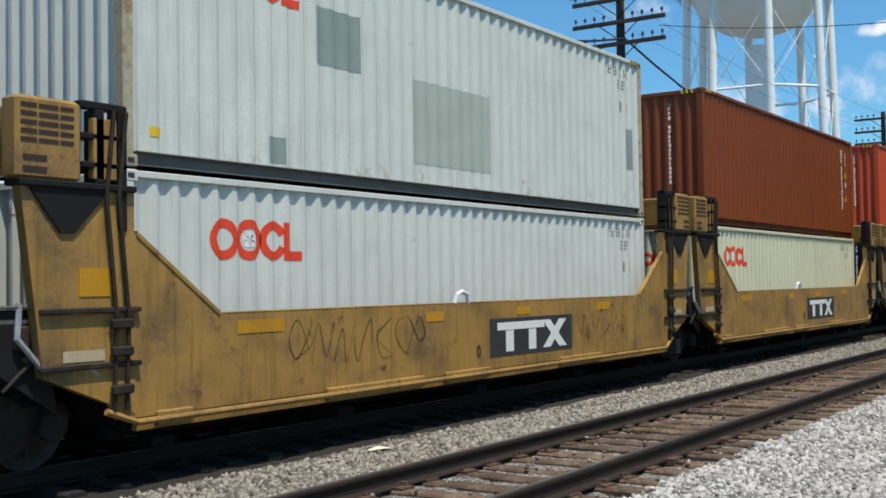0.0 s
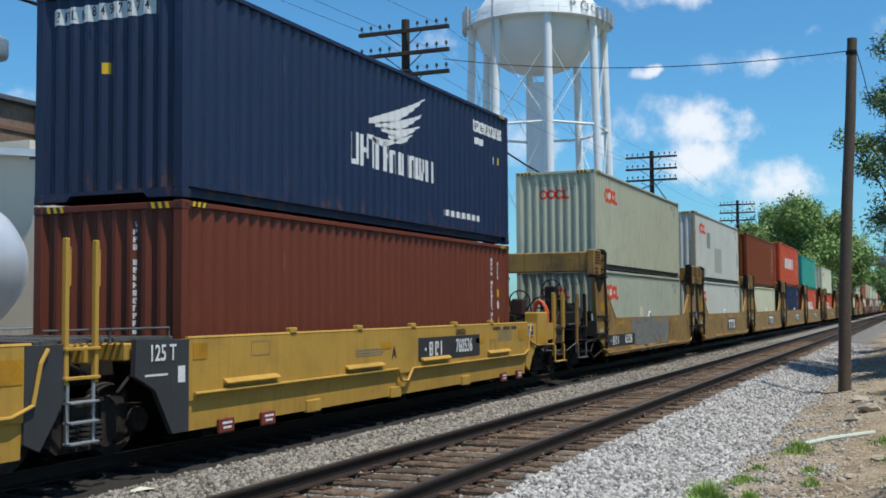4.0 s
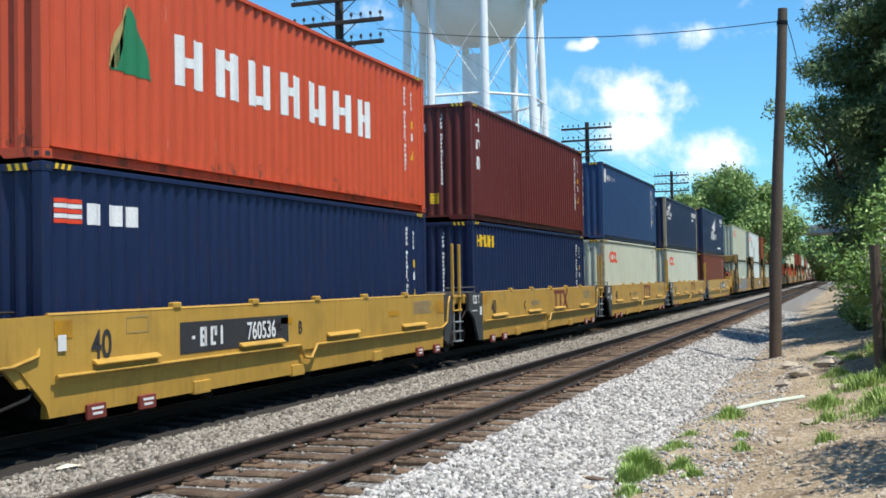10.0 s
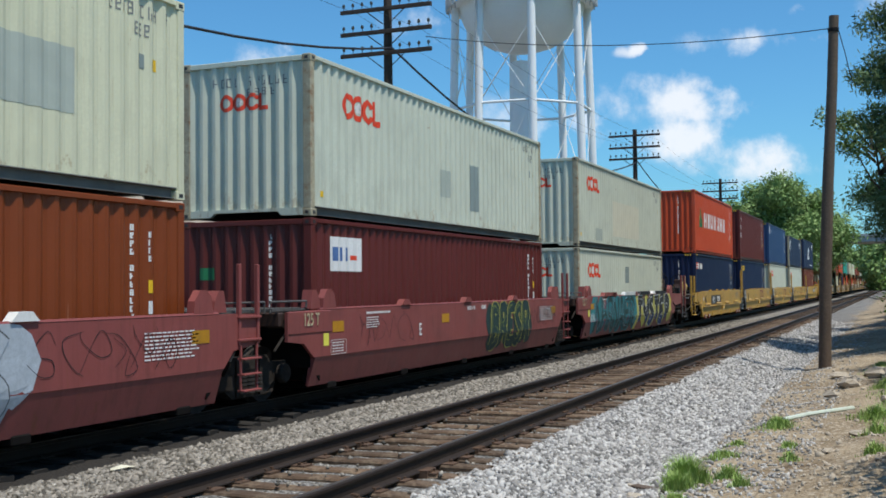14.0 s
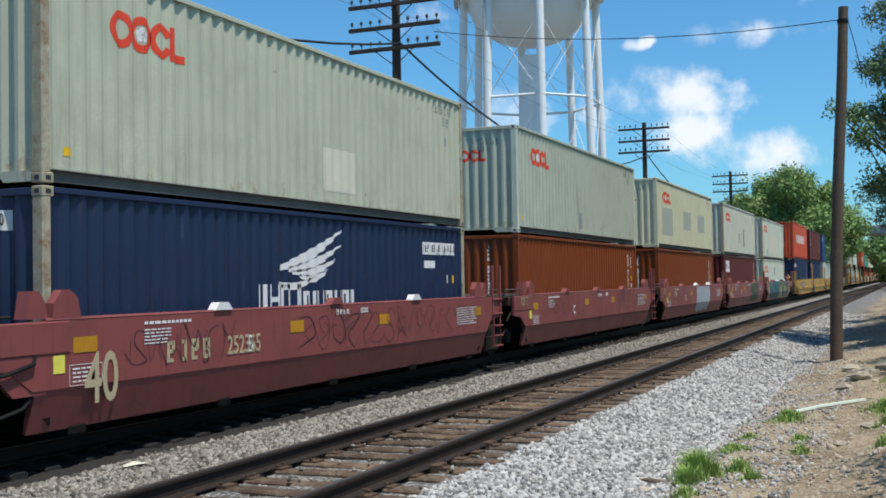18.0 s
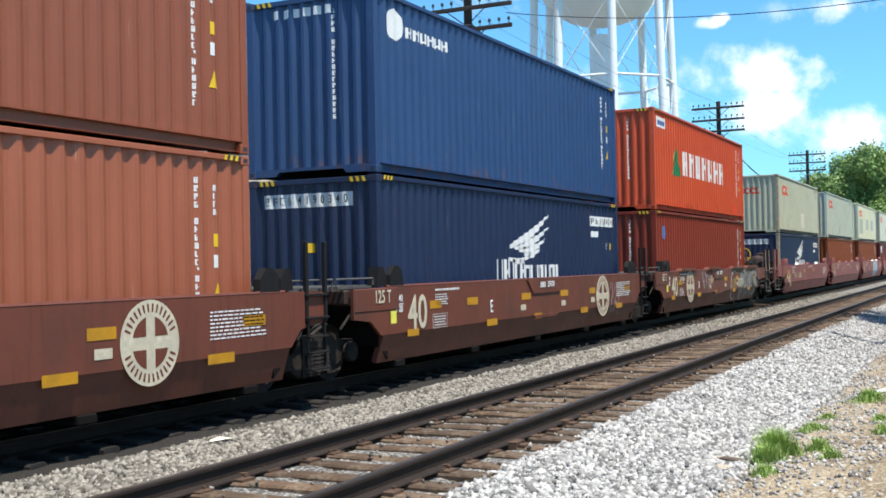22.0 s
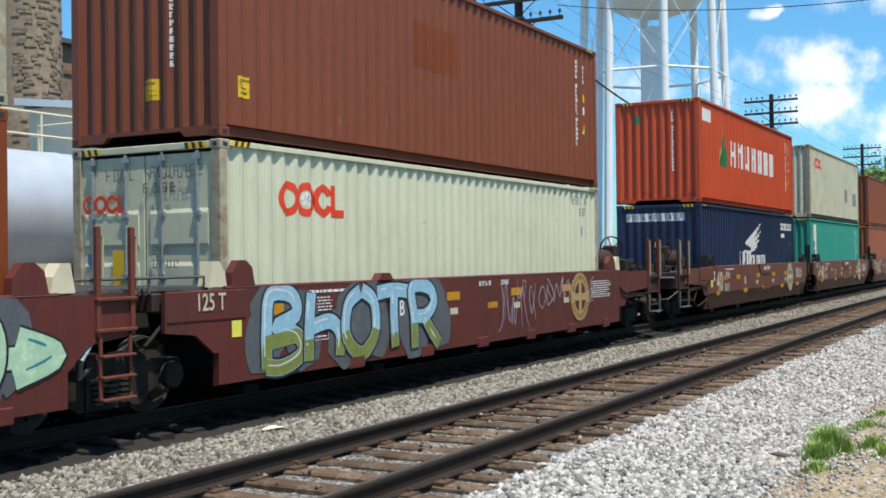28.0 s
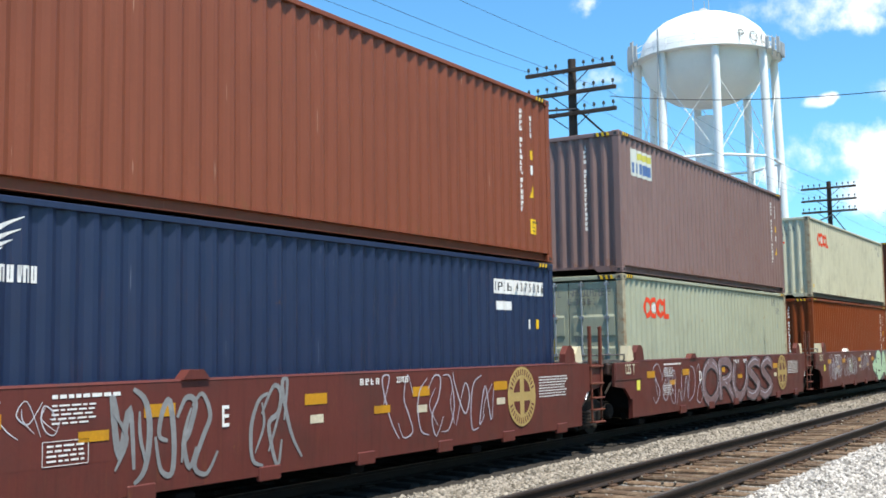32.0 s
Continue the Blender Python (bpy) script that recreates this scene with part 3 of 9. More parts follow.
        fix.free()
        if smooth:
            me.polygons.foreach_set("use_smooth", [True] * len(me.polygons))
            me.set_sharp_from_angle(angle=radians(38))
        me.update()
        return me


def part(name, mesh_or_geo, material, parent, label="", at=None, smooth=False):
    """One mesh object under a thing or a part."""
    me = mesh_or_geo.mesh(name, material, smooth) if isinstance(mesh_or_geo, Geo) else mesh_or_geo
    ob = new(name, me)
    ob.parent = parent
    if at is not None:
        ob.matrix_basis = at
    if label:
        ob["label"] = label
    return ob


def thing(name, label, category, at=None, group="", kind="", geo=None, material=None, smooth=False):
    """A top-level thing: an Empty at its base, or one mesh."""
    ob = new(name, geo.mesh(name, material, smooth) if isinstance(geo, Geo) else geo)
    if at is not None:
        ob.matrix_basis = at
    return tagged(ob, label, category, group, kind)


text_cache = {}


def text_mesh(body, size, mat_key, wide=1.0):
    """Letters as a thin mesh, standing in x and z, read from -y, centred."""
    key = (body, size, mat_key, wide)
    if key not in text_cache:
        cu = bpy.data.curves.new("letters", "FONT")
        cu.body, cu.size, cu.align_x, cu.align_y, cu.resolution_u, cu.extrude = body, size, "CENTER", "CENTER", 3, 0.002
        cu.offset = size * 0.012
        tmp = bpy.data.objects.new("letters", cu)
        scene.collection.objects.link(tmp)
        me = bpy.data.meshes.new_from_object(tmp.evaluated_get(bpy.context.evaluated_depsgraph_get()))
        bpy.data.objects.remove(tmp)
        bpy.data.curves.remove(cu)
        me.transform(Matrix.Diagonal((wide, 1, 1, 1)))
        me.transform(Matrix.Rotation(radians(90), 4, "X"))
        me.materials.clear()
        me.materials.append(M[mat_key])
        text_cache[key] = me
    return text_cache[key]


SIDE = lambda x, z, y: pose(x, y, z)
END = lambda y, z, x: pose(x, y, z, 0, 0, -90)

# ---- ground and tracks ----
NEAR_Y, TRAIN_Y, RAIL_H = 5.37, 9.80, 0.17
rng = np.random.default_rng(7)


def lerp_table(y, table):
    return np.interp(y, [a for a, _ in table], [b for _, b in table])


PROFILE = [(-3000, 1.2), (-40, 1.2), (-9, 1.0), (-4, 0.75), (-2, 0.42), (-0.6, 0.08), (0.5, -0.14), (1.5, -0.30), (2.3, -0.42), (2.75, -0.46),
           (3.3, -0.36), (3.95, -0.225), (6.75, -0.225), (7.5, -0.27), (8.3, -0.23), (11.3, -0.23), (12.6, -0.62), (14, -0.6), (40, -0.4), (3000, -0.4)]


def ground_z(x, y):
    z = lerp_table(y, PROFILE)
    bumps = 0.03 * np.sin(x * 0.9 + y * 1.7) * np.sin(x * 0.37 - y * 0.8) + 0.02 * np.sin(x * 2.3 + 1.1 * y)
    rough = np.clip((2.9 - y) / 1.2, 0, 1) * np.clip((y + 30) / 10, 0, 1)
    return z + bumps * (0.25 + 1.6 * rough)


def build_ground():
    xs = np.concatenate([-np.geomspace(3000, 6, 24), np.arange(-5, 5, 0.8), np.arange(5, 40, 0.16), np.arange(40, 90, 0.6), np.geomspace(91, 3500, 34)])
    ys = np.concatenate([-np.geomspace(3000, 8, 22), np.arange(-7.5, 2.0, 0.22), np.arange(2.0, 12.8, 0.14), np.geomspace(13, 3000, 26)])
    gx, gy = np.meshgrid(xs, ys)
    gz = ground_z(gx, gy)
    near = (gx > 4) & (gx < 42) & (gy > -5) & (gy < 12)
    gz = gz + np.where(near, rng.normal(0, 0.008, gx.shape), 0)
    nx, ny = len(xs), len(ys)
    verts = np.stack([gx.ravel(), gy.ravel(), gz.ravel()], 1)
    i = np.arange((ny - 1) * (nx - 1))
    a = (i // (nx - 1)) * nx + i % (nx - 1)
    faces = np.stack([a, a + 1, a + 1 + nx, a + nx], 1)
    me = bpy.data.meshes.new("ground")
    me.from_pydata(verts.tolist(), [], faces.tolist())
    me.polygons.foreach_set("use_smooth", [True] * len(me.polygons))
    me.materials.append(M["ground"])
    tagged(new("ground", me), "grey limestone ballast beside trodden tan dirt", "ground", kind="structure")


def rocks_mesh(name, pts, sizes, mat):
    """Loose stones as distorted blocks, all in one mesh."""
    n = len(pts)
    cube = np.array([(-1, -1, -1), (1, -1, -1), (1, 1, -1), (-1, 1, -1), (-1, -1, 1), (1, -1, 1), (1, 1, 1), (-1, 1, 1)], float)
    v = cube[None] * (1 + rng.uniform(-0.45, 0.35, (n, 8, 3)))
    v *= sizes[:, None, None] * rng.uniform(0.6, 1.2, (n, 1, 3))
    q = rng.normal(size=(n, 4))
    q /= np.linalg.norm(q, axis=1)[:, None]
    w, x, y, z = q.T
    rot = np.stack([1 - 2 * (y * y + z * z), 2 * (x * y - z * w), 2 * (x * z + y * w), 2 * (x * y + z * w), 1 - 2 * (x * x + z * z), 2 * (y * z - x * w),
                    2 * (x * z - y * w), 2 * (y * z + x * w), 1 - 2 * (x * x + y * y)], 1).reshape(n, 3, 3)
    v = np.einsum("nij,nkj->nki", rot, v) + pts[:, None]
    quad = np.array([(0, 3, 2, 1), (4, 5, 6, 7), (0, 1, 5, 4), (1, 2, 6, 5), (2, 3, 7, 6), (3, 0, 4, 7)])
    f = (quad[None] + (np.arange(n) * 8)[:, None, None]).reshape(-1)
    me = bpy.data.meshes.new(name)
    me.vertices.add(n * 8)
    me.vertices.foreach_set("co", v.reshape(-1))
    me.loops.add(n * 24)
    me.loops.foreach_set("vertex_index", f.astype(np.int32))
    me.polygons.add(n * 6)
    me.polygons.foreach_set("loop_start", np.arange(0, n * 24, 4, dtype=np.int32))
    me.update(calc_edges=True)
    me.validate()
    me.materials.append(mat)
    return me


def scatter(n, y0, y1, x0=5.5, x1=64.0, power=1.5, flat=15.0):
    """Plan positions, dense near and thinning with distance."""
    x = rng.uniform(x0, x1, n * 4)
    keep = rng.uniform(size=n * 4) < np.minimum(1, (flat / np.maximum(x, 0.1)) ** power)
    x = x[keep][:n]
    return x, rng.uniform(y0, y1, len(x))


TIE_STEP, TIE_X0 = 0.535, -6.0
tie_rng = random.Random(3)
TIES = [(TIE_X0 + i * TIE_STEP + tie_rng.uniform(-0.03, 0.03), tie_rng.uniform(-1.2, 1.2), tie_rng.uniform(-0.07, 0.07), tie_rng.uniform(-0.02, 0.006)) for i in range(600)]


def build_ballast():
    x, y = scatter(54000, 2.3, 4.15)
    z = ground_z(x, y) + rng.uniform(-0.01, 0.025, len(x))
    s = rng.uniform(0.011, 0.029, len(x)) * np.where(rng.uniform(size=len(x)) < 0.05, 1.4, 1)
    tagged(new("ballast_shoulder", rocks_mesh("ballast_shoulder", np.stack([x, y, z], 1), s, M["stones"])), "loose pale grey crushed stone ballast", "ballast", kind="stuff")
    x, y = scatter(26000, 4.05, 6.75)
    phase = ((x - TIE_X0 + TIE_STEP / 2) % TIE_STEP) - TIE_STEP / 2
    on = (np.abs(phase) < 0.14) & (np.abs(y - NEAR_Y) < 1.34)
    keep = ~on | (rng.uniform(size=len(x)) < 0.03)
    x, y, on = x[keep], y[keep], on[keep]
    z = np.where(on, -0.165, ground_z(x, y) - 0.018) + rng.uniform(-0.012, 0.008, len(x))
    s = rng.uniform(0.009, 0.021, len(x))
    tagged(new("ballast_cribs", rocks_mesh("ballast_cribs", np.stack([x, y, z], 1), s, M["stones_warm"])), "grey brown stones between the ties", "ballast", kind="stuff")
    x, y = scatter(40000, 6.72, 8.06)
    z = ground_z(x, y) + rng.uniform(-0.01, 0.03, len(x))
    s = rng.uniform(0.011, 0.029, len(x))
    tagged(new("ballast_between", rocks_mesh("ballast_between", np.stack([x, y, z], 1), s, M["stones_warm"])), "brownish grey ballast between the two tracks", "ballast", kind="stuff")
    # stray ballast thinning out over the dirt
    x, y = scatter(9000, 0.0, 1.0)
    y = 2.5 - 1.5 * y ** 2.2
    tagged(new("stray_ballast", rocks_mesh("stray_ballast", np.stack([x, y, ground_z(x, y) + 0.003], 1), rng.uniform(0.008, 0.02, len(x)), M["stones"])), "stray grey stones thinning out over the dirt", "ballast", kind="stuff")
    # the dirt: scattered rubble
    x, y = scatter(6500, -2.2, 2.7, 7.0, 40.0, 1.2, 12.0)
    z = ground_z(x, y) + 0.002
    s = rng.uniform(0.004, 0.016, len(x)) * np.where(rng.uniform(size=len(x)) < 0.06, 2.4, 1)
    tagged(new("dirt_rubble", rocks_mesh("dirt_rubble", np.stack([x, y, z], 1), s, M["rock"])), "pale stones lying on the dirt bank", "rubble", kind="stuff")


def rail_section(y):
    half = [(0.075, -RAIL_H), (0.072, -RAIL_H + 0.012), (0.012, -RAIL_H + 0.035), (0.010, -0.045), (0.036, -0.036), (0.037, -0.012), (0.028, 0.0)]
    return [(y + a, b) for a, b in half] + [(y - a, b) for a, b in reversed(half)]


def build_track(name, yc, label):
    track = thing(name, label, "railway track", kind="structure")
    for side in (-0.7525, 0.7525):
        g = Geo()
        for x0, x1 in ((-80, 6), (6, 60), (60, 290)):
            g.prism(rail_section(yc + side), "x", x0, x1)
        g2 = Geo().box(-80, 290, yc + side - 0.026, yc + side + 0.026, 0.0, 0.0025)
        rail = part("rail", g, M["rail"], track, "dark weathered steel rail")
        part("running_surface", g2, M["rail_top"], rail, "worn rail head")
    return track


def tie_variants(timber):
    out = []
    r = random.Random(11)
    for k in range(7):
        g = Geo()
        L, w = 1.29 + r.uniform(-0.03, 0.03), 0.112 + r.uniform(-0.008, 0.008)
        segs = 9
        vs, fs = [], []
        for i in range(segs):
            yy = -L + 2 * L * i / (segs - 1)
            dx, dz = r.uniform(-0.012, 0.012), r.uniform(-0.012, 0.004)
            vs += [(-w + dx, yy, -RAIL_H - 0.10), (w + dx, yy, -RAIL_H - 0.10), (w + dx, yy, -RAIL_H + dz - 0.02), (w + dx - 0.02, yy, -RAIL_H + dz),
                   (-w + dx + 0.02, yy, -RAIL_H + dz), (-w + dx, yy, -RAIL_H + dz - 0.02)]
        for i in range(segs - 1):
            for j in range(6):
                fs.append((i * 6 + j, i * 6 + (j + 1) % 6, i * 6 + 6 + (j + 1) % 6, i * 6 + 6 + j))
        fs += [(5, 4, 3, 2, 1, 0), tuple(range(6 * segs - 6, 6 * segs))]
        g.add(vs, fs, 0)
        for s in (-0.7525, 0.7525):
            g.box(-0.095, 0.095, s - 0.165, s + 0.165, -RAIL_H - 0.012, -RAIL_H + 0.014, 1)
            for dx, dy in ((0.06, 0.085), (-0.06, -0.085), (-0.06, 0.085), (0.06, -0.085)):
                if r.random() < 0.85:
                    g.box(dx - 0.014, dx + 0.014, s + dy - 0.016, s + dy + 0.016, -RAIL_H, -RAIL_H + 0.036 + r.uniform(-0.01, 0.015), 1)
            if r.random() < 0.6:
                g.box(-0.12 if r.random() < 0.5 else 0.07, -0.07 if r.random() < 0.5 else 0.12, s - 0.08, s + 0.08, -RAIL_H - 0.05, -RAIL_H + 0.04, 1)
        out.append(g.mesh("tie", [M[timber], M["plate" if timber == "tie" else "rail"]]))
    return out


def build_ties(track, yc, variants, near_from, near_to):
    rest = Geo()
    for i, (x, yaw, dy, dz) in enumerate(TIES):
        if near_from <= x <= near_to:
            part("tie", variants[i % len(variants)], None, track, at=pose(x, yc + dy, dz, 0, 0, yaw))
        elif x < 320:
            rest.box(x - 0.11, x + 0.11, yc + dy - 1.29, yc + dy + 1.29, -RAIL_H - 0.1, -RAIL_H + dz)
    ob = part("tie", rest, M["tie"], track, "row of weathered timber ties running into the distance")
    ob["kind"] = "stuff"

# ---- containers ----
LEN, HALF, STD, HIGH = 12.192, 1.219, 2.591, 2.896
mesh_cache = {}
PALE_PAINTS = ("pale", "pale_b", "cream", "sage", "sage_c", "ivory", "moss")
STACK_GAP = 0.03          # the twist locks between two containers


def cached(key, make):
    if key not in mesh_cache:
        mesh_cache[key] = make()
    return mesh_cache[key]


def corrugated(a0, a1, period, depth, z0, z1, put):
    """A folded sheet along a, from z0 to z1. put(a, d, z): d is the depth below the outer face."""
    n = max(1, round((a1 - a0) / period))
    p = (a1 - a0) / n
    line = [(a0, 0.0)]
    for i in range(n):
        s = a0 + i * p
        line += [(s + p * 0.11, 0.0), (s + p * 0.38, depth), (s + p * 0.62, depth), (s + p * 0.89, 0.0)]
    line.append((a1, 0.0))
    vs = [put(a, d, z0) for a, d in line] + [put(a, d, z1) for a, d in line]
    m = len(line)
    return vs, [(i, i + 1, m + i + 1, m + i) for i in range(m - 1)]


def side_panel(col, H, near):
    s = -1 if near else 1
    return cached(("side", col, H, near), lambda: Geo().add(*corrugated(0.12, LEN - 0.12, 0.278, 0.036, 0.15, H - 0.06,
                  lambda a, d, z: (a, s * (HALF - 0.022 - d), z))).mesh("side_panel", M[col]))


def end_panel(col, H, rear):
    def put(a, d, z):
        return (0.016 + d if rear else LEN - 0.016 - d, a, z)
    return cached(("end", col, H, rear), lambda: Geo().add(*corrugated(-HALF + 0.13, HALF - 0.13, 0.245, 0.046, 0.14, H - 0.08, put)).mesh("end_panel", M[col]))


def door_mesh(col, H, leaf):
    g = Geo()
    for y0, y1 in (((-HALF + 0.12, -0.01), (0.01, HALF - 0.12))[leaf],):
        g.cbox(0.03, 0.07, y0, y1, 0.16, H - 0.14, 0.008)
        for z in (0.32, 0.98, 1.62):
            g.prism([(0.03, z), (0.012, z + 0.05), (0.012, z + 0.42), (0.03, z + 0.47)], "y", y0 + 0.09, y1 - 0.09)
    return g.mesh("door", M[col])


def casting_mesh(front, s, mt):
    """A corner casting with its dark openings, about the container's corner."""
    x0, x1 = (-0.174, 0.004) if front else (-0.004, 0.174)
    y0, y1 = (-0.158, 0.004) if s > 0 else (-0.004, 0.158)
    g = Geo().cbox(x0, x1, y0, y1, 0, 0.118, 0.01)
    xm, ym = (x0 + x1) / 2, (y0 + y1) / 2
    g.box(xm - 0.04, xm + 0.04, min(s * 0.002, s * 0.007), max(s * 0.002, s * 0.007), 0.034, 0.084, 1)
    e = 1 if front else -1
    g.box(min(e * 0.002, e * 0.007), max(e * 0.002, e * 0.007), ym - 0.03, ym + 0.03, 0.034, 0.084, 1)
    return g.mesh("corner_casting", [mt, M["black_mark"]])


def frame_parts(box, col, H, post="same"):
    # pale containers get a rail coloured for the shade below the panel
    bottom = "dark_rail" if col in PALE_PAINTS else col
    post_mat = M[col] if post == "same" else M[post]
    k = (col, H, post, bottom)
    for x0 in (0.0, LEN - 0.13):
        for y0 in (-HALF, HALF - 0.15):
            part("corner_post", cached(("post", x0, y0) + k, lambda: Geo().cbox(x0, x0 + 0.13, y0, y0 + 0.15, 0.11, H - 0.11, 0.012).mesh("corner_post", post_mat)), None, box)
    for s in (-1, 1):
        part("top_side_rail", cached(("top", s) + k, lambda: Geo().cbox(0.17, LEN - 0.17, min(s * HALF, s * (HALF - 0.06)), max(s * HALF, s * (HALF - 0.06)), H - 0.075, H - 0.008, 0.006).mesh("top_side_rail", M[col])), None, box)
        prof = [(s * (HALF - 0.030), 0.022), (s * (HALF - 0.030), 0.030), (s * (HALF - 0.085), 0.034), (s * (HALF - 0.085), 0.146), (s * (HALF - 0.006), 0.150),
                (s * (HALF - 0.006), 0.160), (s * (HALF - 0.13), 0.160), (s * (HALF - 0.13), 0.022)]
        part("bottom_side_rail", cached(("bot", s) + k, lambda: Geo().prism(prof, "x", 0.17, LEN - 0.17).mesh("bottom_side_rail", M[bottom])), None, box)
    for x0 in (0.0, LEN - 0.09):
        part("end_rail", cached(("endrail", x0) + k, lambda: Geo().cbox(x0 + 0.002, x0 + 0.088, -HALF + 0.16, HALF - 0.16, H - 0.10, H - 0.015, 0.008).mesh("end_rail", M[col])), None, box)
        part("end_sill", cached(("endsill", x0) + k, lambda: Geo().prism([(-HALF + 0.16, 0.02), (-HALF + 0.55, 0.02), (-HALF + 0.62, 0.09), (HALF - 0.62, 0.09), (HALF - 0.55, 0.02), (HALF - 0.16, 0.02), (HALF - 0.16, 0.14), (-HALF + 0.16, 0.14)], "x", x0 + 0.004, x0 + 0.086).mesh("end_sill", M[col])), None, box)
    for z in (0, H - 0.118):
        for x in (0, LEN):
            for s in (-1, 1):
                part("corner_casting", cached(("cast", x > 0, s, col if post == "same" else post), lambda: casting_mesh(x > 0, s, post_mat)), None, box, at=pose(x, s * HALF, z))
    part("roof", cached(("roof",) + k, lambda: Geo().add(*corrugated(0.1, LEN - 0.1, 0.5, 0.02, -HALF + 0.05, HALF - 0.05, lambda a, d, z: (a, z, H - 0.02 - d))).mesh("roof", M[col])), None, box)
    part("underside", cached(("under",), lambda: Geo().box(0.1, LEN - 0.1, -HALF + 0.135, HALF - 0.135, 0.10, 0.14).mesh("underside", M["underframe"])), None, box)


FACE = -HALF - 0.001          # just off the panel's outer face
BACK = -0.001


def folds(a0, a1, period, depth):
    """Where a folded sheet bends, and its depth there."""
    n = max(1, round((a1 - a0) / period))
    p = (a1 - a0) / n
    out = [(a0, 0.0)]
    for i in range(n):
        t = a0 + i * p
        out += [(t + p * 0.11, 0.0), (t + p * 0.38, depth), (t + p * 0.62, depth), (t + p * 0.89, 0.0)]
    return out + [(a1, 0.0)]


SIDE_FOLDS, END_FOLDS = folds(0.12, LEN - 0.12, 0.278, 0.036), folds(-HALF + 0.13, HALF - 0.13, 0.245, 0.046)


def clip_half(poly, a, keep_above):
    """A polygon of (along, height) cut by an upright line."""
    out = []
    for i, p in enumerate(poly):
        q = poly[(i + 1) % len(poly)]
        ip, iq = (p[0] >= a) == keep_above, (q[0] >= a) == keep_above
        if ip:
            out.append(p)
        if ip != iq:
            t = (a - p[0]) / (q[0] - p[0])
            out.append((a, p[1] + (q[1] - p[1]) * t))
    return out


def lay_on(geo, end):
    """Paint laid on the folded sheet: every flat shape is cut at the folds and pressed against them."""
    lines = END_FOLDS if end else SIDE_FOLDS
    out = Geo()
    for face in geo.f:
        vs = [geo.v[i] for i in face]
        deep = [v[0] if end else v[1] for v in vs]
        if max(deep) - min(deep) > 1e-5:
            continue
        lift = 0.003 + max(0.0, (BACK - deep[0]) if end else (FACE + 0.014 - deep[0])) * 0.3
        poly = [(v[1] if end else v[0], v[2]) for v in vs]
        lo_a, hi_a = min(p[0] for p in poly), max(p[0] for p in poly)
        for (p0, d0), (p1, d1) in zip(lines, lines[1:]):
            if p1 <= lo_a or p0 >= hi_a:
                continue
            piece = clip_half(clip_half(poly, p0, True), p1, False)
            if len(piece) < 3:
                continue
            pts = []
            for a, z in piece:
                d = d0 + (d1 - d0) * (a - p0) / (p1 - p0)
                pts.append((0.016 + d - lift, a, z) if end else (a, -(HALF - 0.022 - d) - lift, z))
            out.add(pts, [tuple(range(len(pts)))])
    return out if out.f else geo


def decal(name, geo, mat, box, label="", lay=True, end=False):
    """A painted mark; the pieces cut at the folds are welded into one sheet."""
    me = (lay_on(geo, end) if lay else geo).mesh(name, M[mat])
    weld = bmesh.new()
    weld.from_mesh(me)
    bmesh.ops.remove_doubles(weld, verts=weld.verts, dist=0.0002)
    weld.to_mesh(me)
    weld.free()
    return part(name, me, None, box, label)


def ring(g, cx, cz, ro_x, ro_z, ri_x, ri_z, y, n=22, put=None, gap=None):
    """A flat ring or oval in the side's plane; gap: (from, to) degrees left open."""
    put = put or (lambda a, z, d: (a, y - d, z))
    a0, a1 = (gap[1], gap[0] + 360) if gap else (0, 360)
    k = n if gap is None else n
    vs = []
    for d in (0.0, 0.003):
        for i in range(k + 1):
            t = radians(a0 + (a1 - a0) * i / k)
            vs += [put(cx + ro_x * math.cos(t), cz + ro_z * math.sin(t), d), put(cx + ri_x * math.cos(t), cz + ri_z * math.sin(t), d)]
    m = 2 * (k + 1)
    fs = []
    for i in range(k):
        fs += [(m + 2 * i, m + 2 * i + 2, m + 2 * i + 3, m + 2 * i + 1), (2 * i, m + 2 * i, m + 2 * i + 2, 2 * i + 2)]
    g.add(vs, fs)
    return g


def emblem_rings(box, H, z, x=1.1, scale=1.0, end=False):
    """The red company mark: three rings, the middle one filled with a blossom, and a bar with a foot."""
    put = (lambda a, zz, d: (BACK - d, -a, zz)) if end else (lambda a, zz, d: (a, FACE + 0.014 - d - 0.002, zz))
    g = Geo()
    s = scale
    for i in range(3):
        ring(g, x + (0.20 + 0.40 * i) * s, z, 0.215 * s, 0.235 * s, 0.125 * s, 0.130 * s, 0, 20, put, (-24, 24) if i == 2 else None)
    def quad(a0, a1, z0, z1):
        g.add([put(a0, z0, 0.003), put(a1, z0, 0.003), put(a1, z1, 0.003), put(a0, z1, 0.003)], [(0, 1, 2, 3)])
    quad(x + 1.17 * s, x + 1.27 * s, z - 0.23 * s, z + 0.22 * s)
    quad(x + 1.27 * s, x + 1.48 * s, z - 0.23 * s, z - 0.12 * s)
    decal("emblem", g, "red_mark", box, "red ring emblem", not (end and box.get("doors")), end)
    g = Geo()
    for i in range(5):
        t = radians(90 + 72 * i)
        ring(g, x + 0.60 * s + 0.055 * s * math.cos(t), z + 0.055 * s * math.sin(t), 0.045 * s, 0.045 * s, 0.001, 0.001, 0, 8, put)
    decal("blossom_mark", g, "white_mark", box, "pale blossom in the emblem's middle ring", not (end and box.get("doors")), end)


